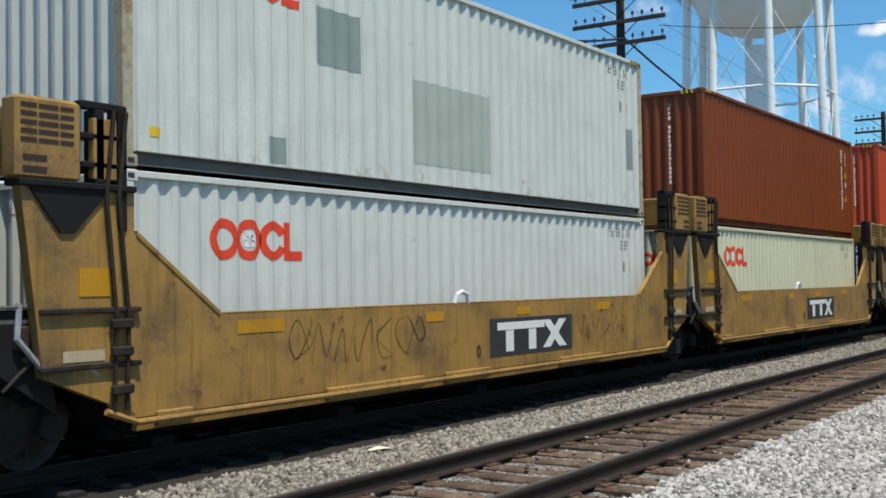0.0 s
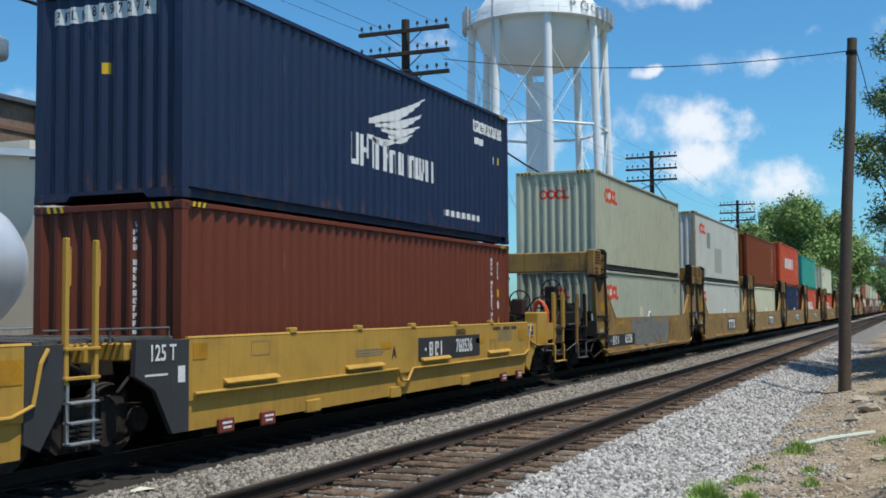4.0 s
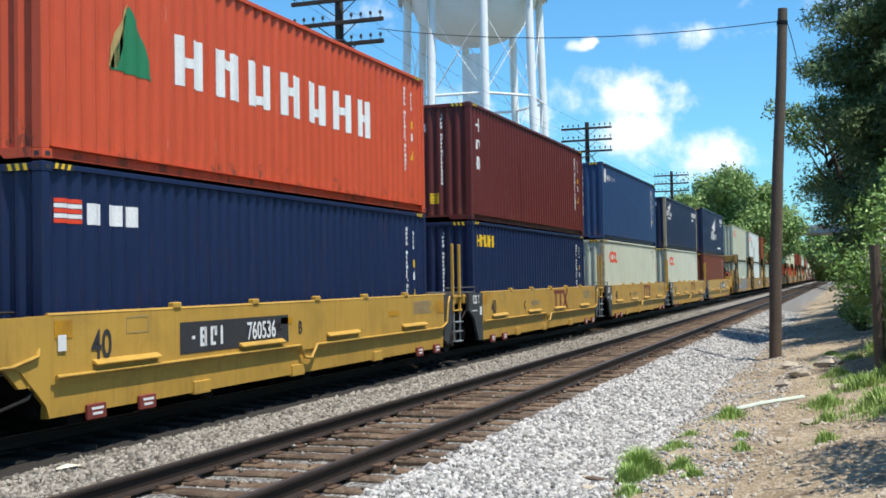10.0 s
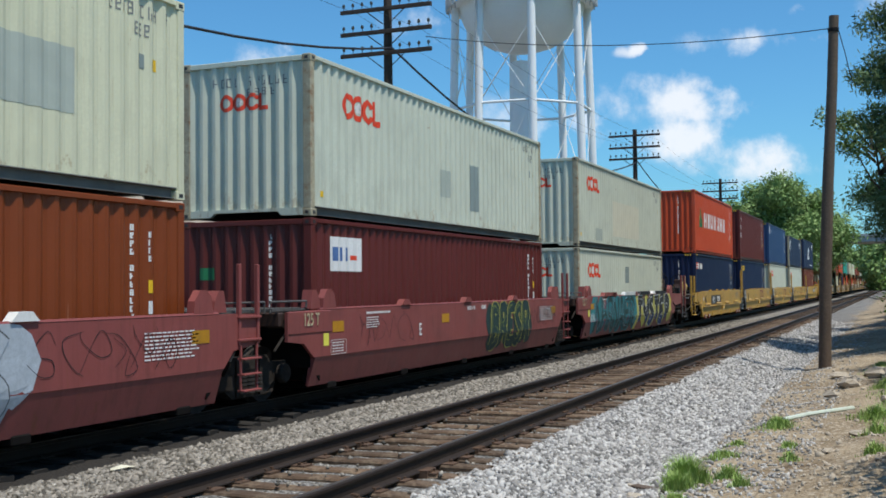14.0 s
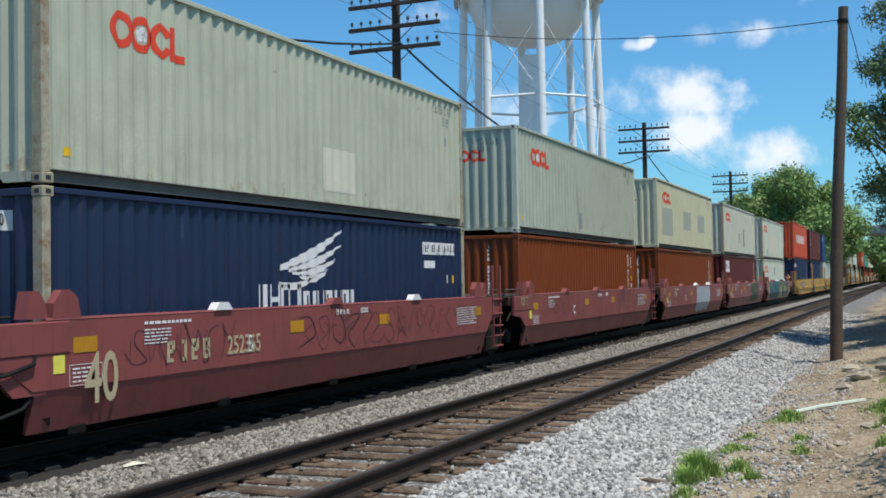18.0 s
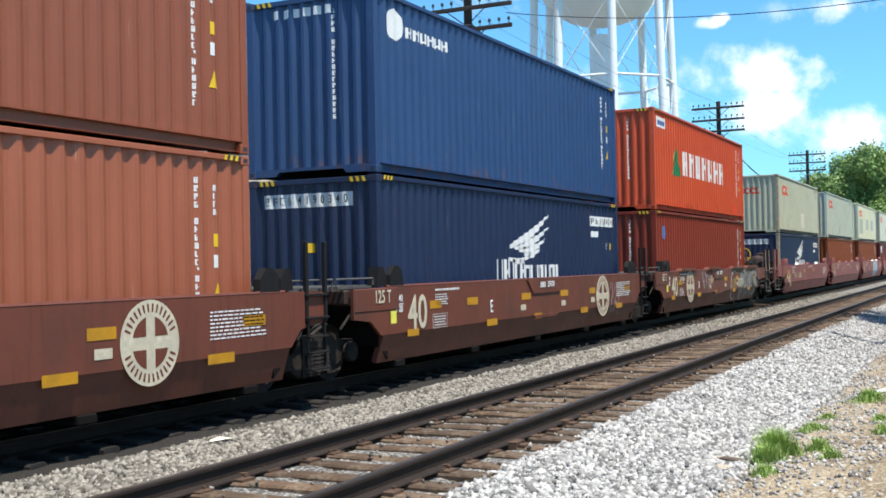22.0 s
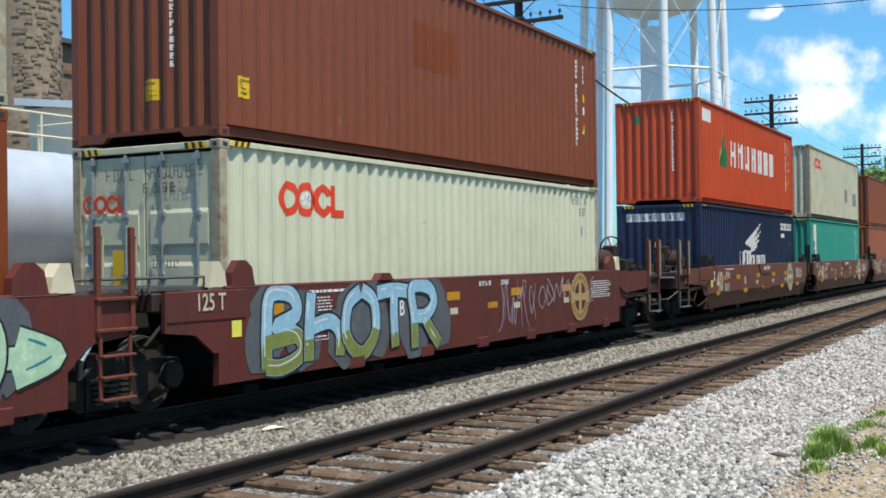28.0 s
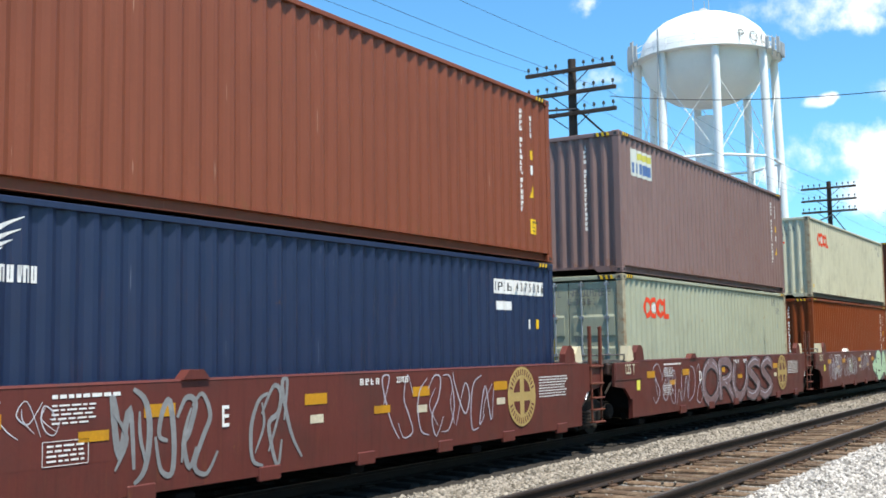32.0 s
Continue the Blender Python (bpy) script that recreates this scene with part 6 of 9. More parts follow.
def well_car(kind, u, lead_out=False, trail_out=False, letter="", number="", near=True, seed=0):
    body, trim = CAR[kind]
    r = random.Random(seed)
    car = thing("well_car", CAR_LABEL[kind], "railway wagon", group="well cars of the train")
    car["slope"] = {"pink": 0.088, "brown": 0.092, "red": 0.005}.get(kind, 0.0)
    # sides
    for s in (1, -1):
        yo, yi = SIDE_Y * s, (SIDE_Y + 0.05) * s
        lo_y, hi_y = min(yo, yi), max(yo, yi)
        if kind == "yellow":
            poly = [(-0.62, 0.62), (12.45, 0.62), (12.45, 1.38), (-0.62, 1.38)]
        elif kind == "bulk":
            poly = [(-0.35, 0.46), (12.55, 0.46), (12.75, 0.9), (13.0, 2.18), (12.35, 2.18), (11.25, 1.40), (0.95, 1.40), (-0.12, 2.18), (-0.8, 2.18), (-0.6, 0.9)]
        else:
            poly = [(-1.28, 0.93), (-0.8, 0.88), (-0.5, 0.66), (12.62, 0.66), (12.85, 0.88), (13.45, 0.95), (13.45, 1.36), (12.9, 1.38), (-0.2, 1.38), (-1.28, 1.36)]
        part("side_plate", Geo().prism(poly, "y", lo_y, hi_y), M[body], car, smooth=False)
        if kind == "pink":
            prof = [(yo, 0.68), (yo * 0.912, 0.21), (yo * 0.88, 0.22), (yi * 0.97, 0.70)]
            ends = (-0.45, 12.6)
        elif kind == "yellow":
            prof = [(yo * 0.985, 0.64), (yo * 0.975, 0.25), (yi * 0.96, 0.25), (yi * 0.97, 0.64)]
            ends = (-0.30, 12.40)
        elif kind == "brown":
            prof = [(yo, 0.70), (yo * 0.906, 0.235), (yi * 0.88, 0.25), (yi * 0.97, 0.70)]
            ends = (-0.42, 12.6)
        elif kind == "red":
            prof = [(yo, 0.70), (yo * 0.995, 0.30), (yi * 0.97, 0.28), (yi * 0.97, 0.70)]
            ends = (-0.42, 12.6)
        else:
            prof = [(yo * 0.99, 0.48), (yo * 0.98, 0.33), (yi * 0.96, 0.33), (yi * 0.97, 0.48)]
            ends = (-0.1, 12.5)
        part("lower_side", Geo().prism(prof, "x", *ends), M[body], car)
        chord = Geo().tube([(-0.3, yo * 0.985, 1.385), (12.5, yo * 0.985, 1.385)], 0.028, 6) if kind != "bulk" else Geo().cbox(1.0, 11.2, lo_y, hi_y + 0.02, 1.385, 1.415, 0.008)
        part("top_chord", chord, M[body], car)
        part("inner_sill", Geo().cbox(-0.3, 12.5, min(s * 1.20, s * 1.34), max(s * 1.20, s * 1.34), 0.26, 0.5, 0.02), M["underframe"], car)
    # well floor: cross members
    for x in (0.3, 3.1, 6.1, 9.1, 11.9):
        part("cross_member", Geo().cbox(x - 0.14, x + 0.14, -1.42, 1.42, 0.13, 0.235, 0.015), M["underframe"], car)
    # ends
    for sgn, out in ((-1, trail_out), (1, lead_out)):
        X = (lambda a: -a) if sgn < 0 else (lambda a: LEN + a)
        lo = lambda a, b: (min(X(a), X(b)), max(X(a), X(b)))
        # bulkhead colour stands for both grime and the shade at the car's end
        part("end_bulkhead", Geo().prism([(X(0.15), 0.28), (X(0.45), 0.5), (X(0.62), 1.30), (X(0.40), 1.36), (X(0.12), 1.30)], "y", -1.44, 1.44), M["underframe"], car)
        if not out:
            part("end_sill", Geo().cbox(*lo(0.5, 1.62), -0.62, 0.62, 0.84, 1.16, 0.03), M["truck"], car, "articulated centre sill")
            deck = Geo()
            for a in (0.48, 1.50):
                deck.cbox(X(a) - 0.025, X(a) + 0.025, -1.42, 1.42, 1.37, 1.42, 0.006)
            for k in range(29):
                y = -1.40 + k * 0.1
                deck.box(*lo(0.5, 1.48), y - 0.012, y + 0.012, 1.378, 1.412)
            part("walkway_grating", deck, M["grate"], car, "steel grating walkway")
            part("crossover_rail", Geo().tube([(X(0.55), SIDE_Y + 0.1, 1.42), (X(0.55), SIDE_Y + 0.1, 1.52), (X(1.6), SIDE_Y + 0.1, 1.52), (X(1.6), SIDE_Y + 0.1, 1.36)], 0.017, 6), M["grate"], car, "low rail over the walkway")
            part("end_valve", Geo().cbox(*lo(0.85, 1.10), -1.34, -1.05, 1.12, 1.34, 0.02).tube([(X(0.9), -1.38, 1.2), (X(1.2), -1.45, 1.05), (X(1.45), -1.40, 0.8)], 0.02, 6), M["truck"], car, "grimy brake valve under the walkway")
            part("cross_beam", Geo().cbox(*lo(1.20, 1.36), -1.44, 1.44, 1.15, 1.36, 0.02), M["yellow" if kind == "yellow" else "grimy"], car)
    if kind == "yellow" and not trail_out:
        part("load_plate", Geo().prism([(-1.32, 0.98), (-0.95, 0.80), (-0.62, 0.26), (-0.30, 0.26), (-0.30, 1.375), (-1.30, 1.395)], "y", SIDE_Y - 0.015, SIDE_Y + 0.05), M["charcoal"], car, "charcoal grey end panel with a rating stencil")
    if kind == "yellow":
        if trail_out:
            part("end_plate", Geo().prism([(-1.5, 1.02), (-0.75, 0.80), (-0.35, 0.40), (-0.30, 0.26), (-0.28, 0.26), (-0.28, 1.375), (-1.5, 1.375)], "y", SIDE_Y - 0.010, SIDE_Y + 0.05), M["yellow"], car, "tapered end panel")
        part("end_plate", Geo().prism([(12.40, 0.40), (12.62, 0.30), (12.85, 0.62), (13.02, 0.9), (13.02, 1.30), (12.94, 1.38), (12.40, 1.38)], "y", SIDE_Y - 0.006, SIDE_Y + 0.05), M["yellow" if lead_out else "charcoal"], car, "rounded end panel")
        for a0, a1 in ((0.45, 1.75), (3.75, 5.05), (6.6, 7.9), (9.95, 11.25)):
            part("ledge", Geo().prism([(SIDE_Y, 0.80), (SIDE_Y - 0.075, 0.785), (SIDE_Y - 0.075, 0.80), (SIDE_Y, 0.85)], "x", a0, a1), M["yellow"], car, "folded step ledge")
        part("conduit", Geo().tube([(-0.2, SIDE_Y - 0.03, 0.70), (5.6, SIDE_Y - 0.03, 0.70), (5.75, SIDE_Y - 0.03, 0.5), (6.0, SIDE_Y - 0.03, 0.48), (6.2, SIDE_Y - 0.03, 0.68), (12.2, SIDE_Y - 0.03, 0.68), (12.5, SIDE_Y - 0.03, 0.78), (12.6, SIDE_Y - 0.03, 1.2), (12.7, SIDE_Y - 0.03, 1.34)], 0.024, 8), M["yellow"], car, "yellow brake pipe along the side")
        for a in (0.35, 1.35, 10.75, 11.75):
            part("placard", Geo().cbox(a, a + 0.34, SIDE_Y - 0.02, SIDE_Y + 0.03, 0.16, 0.34, 0.01), M["maroon_mark"], car, "small maroon lift placard")
            car_bars(car, "placard_mark", "white_mark", [(a + 0.06, a + 0.28, 0.27, 0.30), (a + 0.08, a + 0.26, 0.21, 0.24)], y=SIDE_Y - 0.021)
        for a in (2.1, 4.15, 6.2, 8.15, 10.12):
            part("chord_cap", Geo().cbox(a, a + 0.18, SIDE_Y - 0.02, SIDE_Y + 0.08, 1.39, 1.47, 0.012), M["yellow"], car, "small block on the top chord")
        if number and not trail_out:
            car_text(car, "GWG521", 8.5, 1.265, 0.16, "black_mark", 0.8)
            car_bars(car, "small_print", "black_mark", [(10.26 + i * 0.072, 10.31 + i * 0.072, 1.26, 1.33) for i in range(21) if i not in (7, 8, 15)])
            car_bars(car, "print_frame", "black_mark", [(10.13, 10.40, 1.055, 1.063), (10.13, 10.40, 0.80, 0.808), (10.13, 10.138, 0.80, 1.06), (10.392, 10.40, 0.80, 1.06)])
            car_bars(car, "grid_label", "white_mark", [(12.50, 12.88, 1.08, 1.34)], y=SIDE_Y - 0.02, label="white label with a black grid")
            car_bars(car, "grid_mark", "black_mark", [(12.53 + 0.18 * i, 12.68 + 0.18 * i, 1.10 + 0.12 * j, 1.20 + 0.12 * j) for i in range(2) for j in range(2)], y=SIDE_Y - 0.024)
        for a in (2.6, 5.4, 8.6):
            part("bottom_bracket", Geo().cbox(a, a + 0.4, SIDE_Y + 0.0, SIDE_Y + 0.08, 0.22, 0.40, 0.01), M["yellow"], car)
    elif kind == "bulk":
        bulkheads(car, lead_out, trail_out, r)
        part("bottom_pipe", Geo().tube([(-0.5, SIDE_Y - 0.03, 0.55), (-0.15, SIDE_Y - 0.04, 0.42), (12.3, SIDE_Y - 0.04, 0.42), (12.6, SIDE_Y - 0.03, 0.6)], 0.032, 8), M["old_yellow"], car, "pipe along the sill")
        for a0, a1 in ((0.1, 0.55), (5.0, 6.1), (8.2, 9.6), (2.6, 4.5)):
            part("sill_box", Geo().cbox(a0, a1, SIDE_Y - 0.05, SIDE_Y + 0.03, 0.36, 0.50, 0.012), M["old_yellow"], car)
        part("lifting_eye", Geo().tube([(5.3, SIDE_Y + 0.02, 1.40), (5.34, SIDE_Y, 1.52), (5.46, SIDE_Y, 1.56), (5.58, SIDE_Y, 1.52), (5.62, SIDE_Y + 0.02, 1.40)], 0.03, 8), M["white_trim"], car, "pale steel lifting eye")
    else:
        # container guides at the corners and mid stops
        gm = {"pink": "pink", "brown": "black", "red": "car_red"}[kind]
        for x, s in ((0.02, 1), (12.17, -1)):
            for yy in (SIDE_Y, 1.42):
                part("corner_guide", Geo().prism([(x - 0.22, 1.38), (x + 0.22, 1.38), (x + 0.16, 1.62), (x + 0.05, 1.70), (x - 0.08, 1.70), (x - 0.20, 1.56)], "y", yy, yy + 0.11), M[gm], car, "bent steel container guide")
                part("guide_horn", Geo().prism([(x - s * 0.56, 1.40), (x - s * 0.26, 1.40), (x - s * 0.29, 1.56), (x - s * 0.38, 1.69), (x - s * 0.50, 1.69)], "y", yy + (0.03 if yy < 0 else -0.12), yy + (0.2 if yy < 0 else 0.05)), M["cream_rail" if kind == "red" else gm], car, "flared corner funnel")
        for x in ((2.9, 6.0, 9.0) if kind == "pink" else (3.1,) if kind == "red" else ()):
            part("chord_cap", Geo().prism([(x - 0.2, 1.40), (x + 0.2, 1.40), (x + 0.10, 1.50), (x - 0.10, 1.50)], "y", SIDE_Y - 0.03, SIDE_Y + 0.1), M["white_mark" if r.random() < 0.3 else gm], car, "cap on the top chord")
        part("end_beam", Geo().cbox(-1.26, 0.06, SIDE_Y - 0.012, SIDE_Y + 0.03, 1.03, 1.37, 0.012), M[body], car, "end beam with the load stencil")
    # trucks
    xt = outer_end(car, kind, -1, body, trim) if trail_out else -1.65
    truck_parts(car, xt, near)
    if lead_out:
        truck_parts(car, outer_end(car, kind, 1, body, trim), near)
    ladder_mat = {"yellow": "yellow", "bulk": "black", "pink": "pink", "brown": "black", "red": "car_brown"}[kind]
    if not lead_out:
        if kind == "bulk":
            pass
        else:
            ladder(car, 12.98, ladder_mat, 2.5 if kind == "yellow" else 2.05)
        part("brake_hose", Geo().tube([(13.3, -1.2, 1.25), (13.0, -1.5, 1.0), (12.8, -1.5, 0.75), (12.95, -1.3, 0.55), (13.4, -1.0, 0.62)], 0.028, 7), M["galv" if kind in ("bulk", "red") else "black"], car, "sagging brake hose")
    # markings
    mark = "black_mark" if kind in ("yellow", "bulk") else "white_mark"
    if kind == "yellow":
        if not trail_out:
            car_text(car, "125 T", -0.82, 1.22, 0.27, "white_mark", 0.80, SIDE_Y - 0.016)
        car_bars(car, "white_label", "white_mark", [(-0.52, -0.38, 0.86, 1.06), (-1.14, -0.72, 0.96, 0.985)] if not trail_out else [(-0.16, -0.02, 0.98, 1.16)], y=SIDE_Y - 0.017)
        if number:
            x0 = 6.5 if not trail_out else 2.25
            car_bars(car, "number_board", "black_mark", [(x0, x0 + 3.0, 0.78, 1.20)], label="black number board")
            car_bars(car, "letter_bar", "white_mark", glyphs(x0 + 0.22, x0 + 1.26, 0.86, 1.12, 4, 23, (), 0.22), y=SIDE_Y - 0.007)
            car_text(car, number, x0 + 2.15, 0.99, 0.36, "white_mark", 0.8, SIDE_Y - 0.006)
            car_text(car, letter, x0 - 1.0 if not trail_out else x0 + 3.4, 0.98, 0.28, "black_mark")
            if trail_out:
                car_text(car, "40", 0.62, 1.0, 0.48, "black_mark", 0.8)
        else:
            car_text(car, "40", 0.62, 1.0, 0.48, "black_mark", 0.8)
            car_text(car, letter, 3.45, 0.98, 0.30, "black_mark")
            # dark red mark of plain bars over the side
            g = [(6.62, 7.72, 1.23, 1.34), (6.78, 6.96, 0.76, 1.22), (7.34, 7.52, 0.76, 1.22)]
            car_bars(car, "emblem", "maroon_mark", g, label="dark red brand mark")
            gg, yy = Geo(), SIDE_Y - 0.006
            for a, b in ((7.68, 8.20), (8.20, 7.68)):
                gg.add([(a, yy, 0.76), (a + 0.2, yy, 0.76), (b + 0.2, yy, 1.34), (b, yy, 1.34)], [(0, 1, 2, 3)])
                yy -= 0.002
            part("emblem", gg, M["maroon_mark"], car, "dark red brand mark")
        car_bars(car, "small_print", "grey_mark", para(10.6, 1.27, 6, 1.0, 0.018, r) + para(4.1, 1.08, 3, 1.0, 0.018, r))
        car_bars(car, "reflector", "amber", [(11.9, 12.38, 1.0, 1.25), (5.0, 5.4, 1.06, 1.16), (9.3, 9.8, 1.02, 1.12), (-0.2, 0.1, 1.12, 1.32)], label="amber reflector patch")
        car_bars(car, "print_frame", "grey_mark", [(1.1, 1.55, 1.31, 1.315), (1.1, 1.55, 1.12, 1.125), (1.1, 1.105, 1.12, 1.31), (1.545, 1.55, 1.12, 1.31)])
    elif kind == "bulk":
        if number:
            car_bars(car, "number_board", "black_mark", [(0.02, 3.3, 0.58, 0.92)], label="long black number board")
            car_bars(car, "letter_bar", "white_mark", glyphs(0.25, 1.45, 0.63, 0.88, 4, 23, (), 0.20), y=SIDE_Y - 0.007)
            car_text(car, number, 2.45, 0.75, 0.36, "white_mark", 1.0, SIDE_Y - 0.006)
            graffiti(car, 3.3, 7.7, 0.56, 1.375, "g_steel", "g_slate", "g_slate", 5, "sbrh", "g_steel", 0.17, 0.015)
            scribble(car, 7.7, 9.4, 0.62, 1.3, "g_black", 8, 5)
        else:
            car_bars(car, "emblem_panel", "black_mark", [(6.15, 8.62, 0.62, 1.16)], label="black panel with the brand mark")
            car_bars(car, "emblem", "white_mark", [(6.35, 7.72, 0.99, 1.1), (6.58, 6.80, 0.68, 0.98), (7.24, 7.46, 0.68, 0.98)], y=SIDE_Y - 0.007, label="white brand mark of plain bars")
            gg, yy = Geo(), SIDE_Y - 0.010
            for a, b in ((7.66, 8.18), (8.18, 7.66)):
                gg.add([(a, yy, 0.68), (a + 0.24, yy, 0.68), (b + 0.24, yy, 1.1), (b, yy, 1.1)], [(0, 1, 2, 3)])
                yy -= 0.002
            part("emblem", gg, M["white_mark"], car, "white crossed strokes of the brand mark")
            scribble(car, 2.0, 4.6, 0.7, 1.35, "g_black", 21, 7, 0.008)
            scribble(car, 8.8, 10.6, 0.7, 1.3, "g_black", 22, 4, 0.008)
            car_text(car, "0", 5.85, 0.72, 0.24, "black_mark")
        car_bars(car, "reflector", "amber", [(1.2, 1.9, 1.18, 1.32), (4.6, 5.0, 1.18, 1.3), (6.9, 7.3, 1.2, 1.32), (9.5, 10.0, 1.2, 1.32), (-1.05, -0.55, 1.52, 1.78), (12.75, 13.2, 1.55, 1.8)], label="amber reflector patch")
        car_bars(car, "label_plate", "lemon", [(-0.85, -0.58, 0.90, 1.12)], label="yellow and white label")
    else:
        cm = "white_mark"
        if not trail_out:
            car_text(car, "125 T", {"brown": -0.46, "red": -0.57, "pink": -0.60}[kind], 1.23, 0.27, "cream_mark" if kind == "pink" else "emblem_cream", 0.78, SIDE_Y - 0.013)
        car_text(car, letter, 3.55, 0.92 if kind != "red" else 0.98, 0.32, cm, 0.8)
        car_bars(car, "small_print", cm, para(10.95, 1.2, 8, 1.1, 0.018, r) + para(1.3, 1.31, 1, 1.0, 0.035, r) + para(1.3, 1.22, 5, 0.5, 0.016, r))
        car_bars(car, "label_plate", "lemon", [(-0.20, -0.03, 0.82, 1.01)], label="yellow and white label")
        px0 = 0.04 if kind == "pink" else 1.2
        car_bars(car, "print_frame", cm, [(px0, px0 + 0.52, 0.89, 0.896), (px0, px0 + 0.52, 0.67, 0.676), (px0, px0 + 0.006, 0.67, 0.89), (px0 + 0.514, px0 + 0.52, 0.67, 0.89)] + para(px0 + 0.05, 0.86, 4, 0.42, 0.018, r))
        if kind != "brown":
            car_bars(car, "number_bar", cm, glyphs(6.0, 6.46, 1.235, 1.315, 4, 31, (), 0.22))
            car_text(car, (number or "270720"), 6.95, 1.275, 0.11, cm)
        if kind == "pink":
            for a in (0.1, 4.6, 7.5, 11.9):
                car_bars(car, "reflector", "amber", [(a, a + 0.38, 1.02, 1.19)], label="dull amber reflector patch")
            scribble(car, 1.0, 3.2, 0.75, 1.3, "g_black", seed + 3, 6, 0.008)
            scribble(car, 8.2, 11.6, 0.72, 1.32, "g_black", seed + 4, 8, 0.008)
        else:
            if kind == "brown":
                lo_row = [(0.32, 0.70, 0.59, 0.70), (1.10, 1.52, 0.99, 1.12), (2.52, 2.96, 0.99, 1.12), (4.99, 5.45, 0.99, 1.12), (7.13, 7.59, 0.99, 1.12), (8.98, 9.40, 0.99, 1.12), (11.6, 12.05, 0.99, 1.12)]
                lo_row += [(3.34, 3.80, 0.58, 0.70), (5.64, 6.04, 0.58, 0.70), (8.38, 8.85, 0.58, 0.70), (10.9, 11.4, 0.58, 0.70)]
                car_bars(car, "reflector", "emblem_cream", [(4.94, 5.20, 0.79, 0.90), (7.17, 7.42, 0.79, 0.90), (9.08, 9.34, 0.79, 0.90)], label="faded cream reflector patch")
                part("name_plate", Geo().prism([(5.25, 1.395), (7.28, 1.395), (7.02, 1.10), (5.56, 1.10)], "y", SIDE_Y - 0.025, SIDE_Y), M[body], car, "tapered number plate on the top chord")
                car_text(car, (number or "270720"), 6.52, 1.265, 0.16, cm, 0.8, SIDE_Y - 0.026)
                car_bars(car, "number_bar", cm, [(5.93 + i * 0.075, 5.98 + i * 0.075, 1.21, 1.32) for i in range(4)], y=SIDE_Y - 0.03)
                part("lower_plate", Geo().prism([(5.53, 0.665), (6.95, 0.665), (6.8, 0.60), (5.7, 0.60)], "y", SIDE_Y - 0.02, SIDE_Y + 0.02), M[body], car)
            else:
                lo_row = [(a, a + 0.42, 1.04, 1.17) for a in (0.35, 2.4, 4.9, 7.2, 9.44)] + [(a, a + 0.36, 0.86, 0.96) for a in (1.6, 6.3)]
                car_bars(car, "reflector", "emblem_cream", [(7.3, 7.55, 0.82, 0.92), (9.52, 9.78, 0.82, 0.92), (5.0, 5.25, 0.82, 0.92)], label="faded cream reflector patch")
                for a in (2.2, 4.1, 5.95, 7.85, 9.72, 11.6):
                    part("sill_bracket", Geo().cbox(a, a + 0.37, SIDE_Y - 0.012, SIDE_Y + 0.05, 0.235, 0.40, 0.012), M[body], car)
            car_bars(car, "reflector", "amber", lo_row, label="amber reflector stripe")
            if kind == "brown":
                car_text(car, "40", 0.67, 0.93, 0.76, "emblem_cream", 0.86)
                car_bars(car, "print_frame", cm, [(5.2, 7.2, 1.385, 1.39)])
                car_bars(car, "divider", cm, [(0.02, 0.20, 1.10, 1.115), (-0.02, -0.005, 0.98, 1.26)])
                car_text(car, "40", 0.11, 1.19, 0.15, cm)
                car_text(car, "20", 0.11, 1.03, 0.15, cm)
            ex = (2.02 if letter == "A" else 9.92 if kind == "brown" else 10.34) + (0.45 if letter == "A" else 0)
            em = "gold_mark" if kind == "red" else "emblem_cream"
            y = SIDE_Y - 0.006
            part("round_emblem", ring(Geo(), ex, 0.91, 0.47, 0.47, 0.001, 0.001, y, 40), M[em], car, "pale round emblem with a cross")
            g = Geo()
            for q in range(34):
                if q in (0, 1, 16, 17, 18, 33):
                    continue
                t0 = 2 * math.pi * q / 34
                g.add([(ex + rr * math.cos(t0 + dt), y - 0.005, 0.91 + rr * math.sin(t0 + dt)) for rr, dt in ((0.335, -0.045), (0.335, 0.03), (0.43, 0.035), (0.43, -0.04))], [(0, 1, 2, 3)])
            for q in range(4):
                t0 = math.pi / 2 * q
                arc = [(0.29 * math.cos(t0 + radians(14 + 62 * k / 6)), 0.29 * math.sin(t0 + radians(14 + 62 * k / 6))) for k in range(7)]
                c0, s0 = math.cos(t0 + math.pi / 4), math.sin(t0 + math.pi / 4)
                g.add([(ex + 0.10 * c0, y - 0.005, 0.91 + 0.10 * s0)] + [(ex + p, y - 0.005, 0.91 + q_) for p, q_ in arc], [tuple(range(8))])
            part("emblem_lettering", g, M[body], car, "dark quarters and worn letter marks of the emblem")["kind"] = "stuff"
    return car


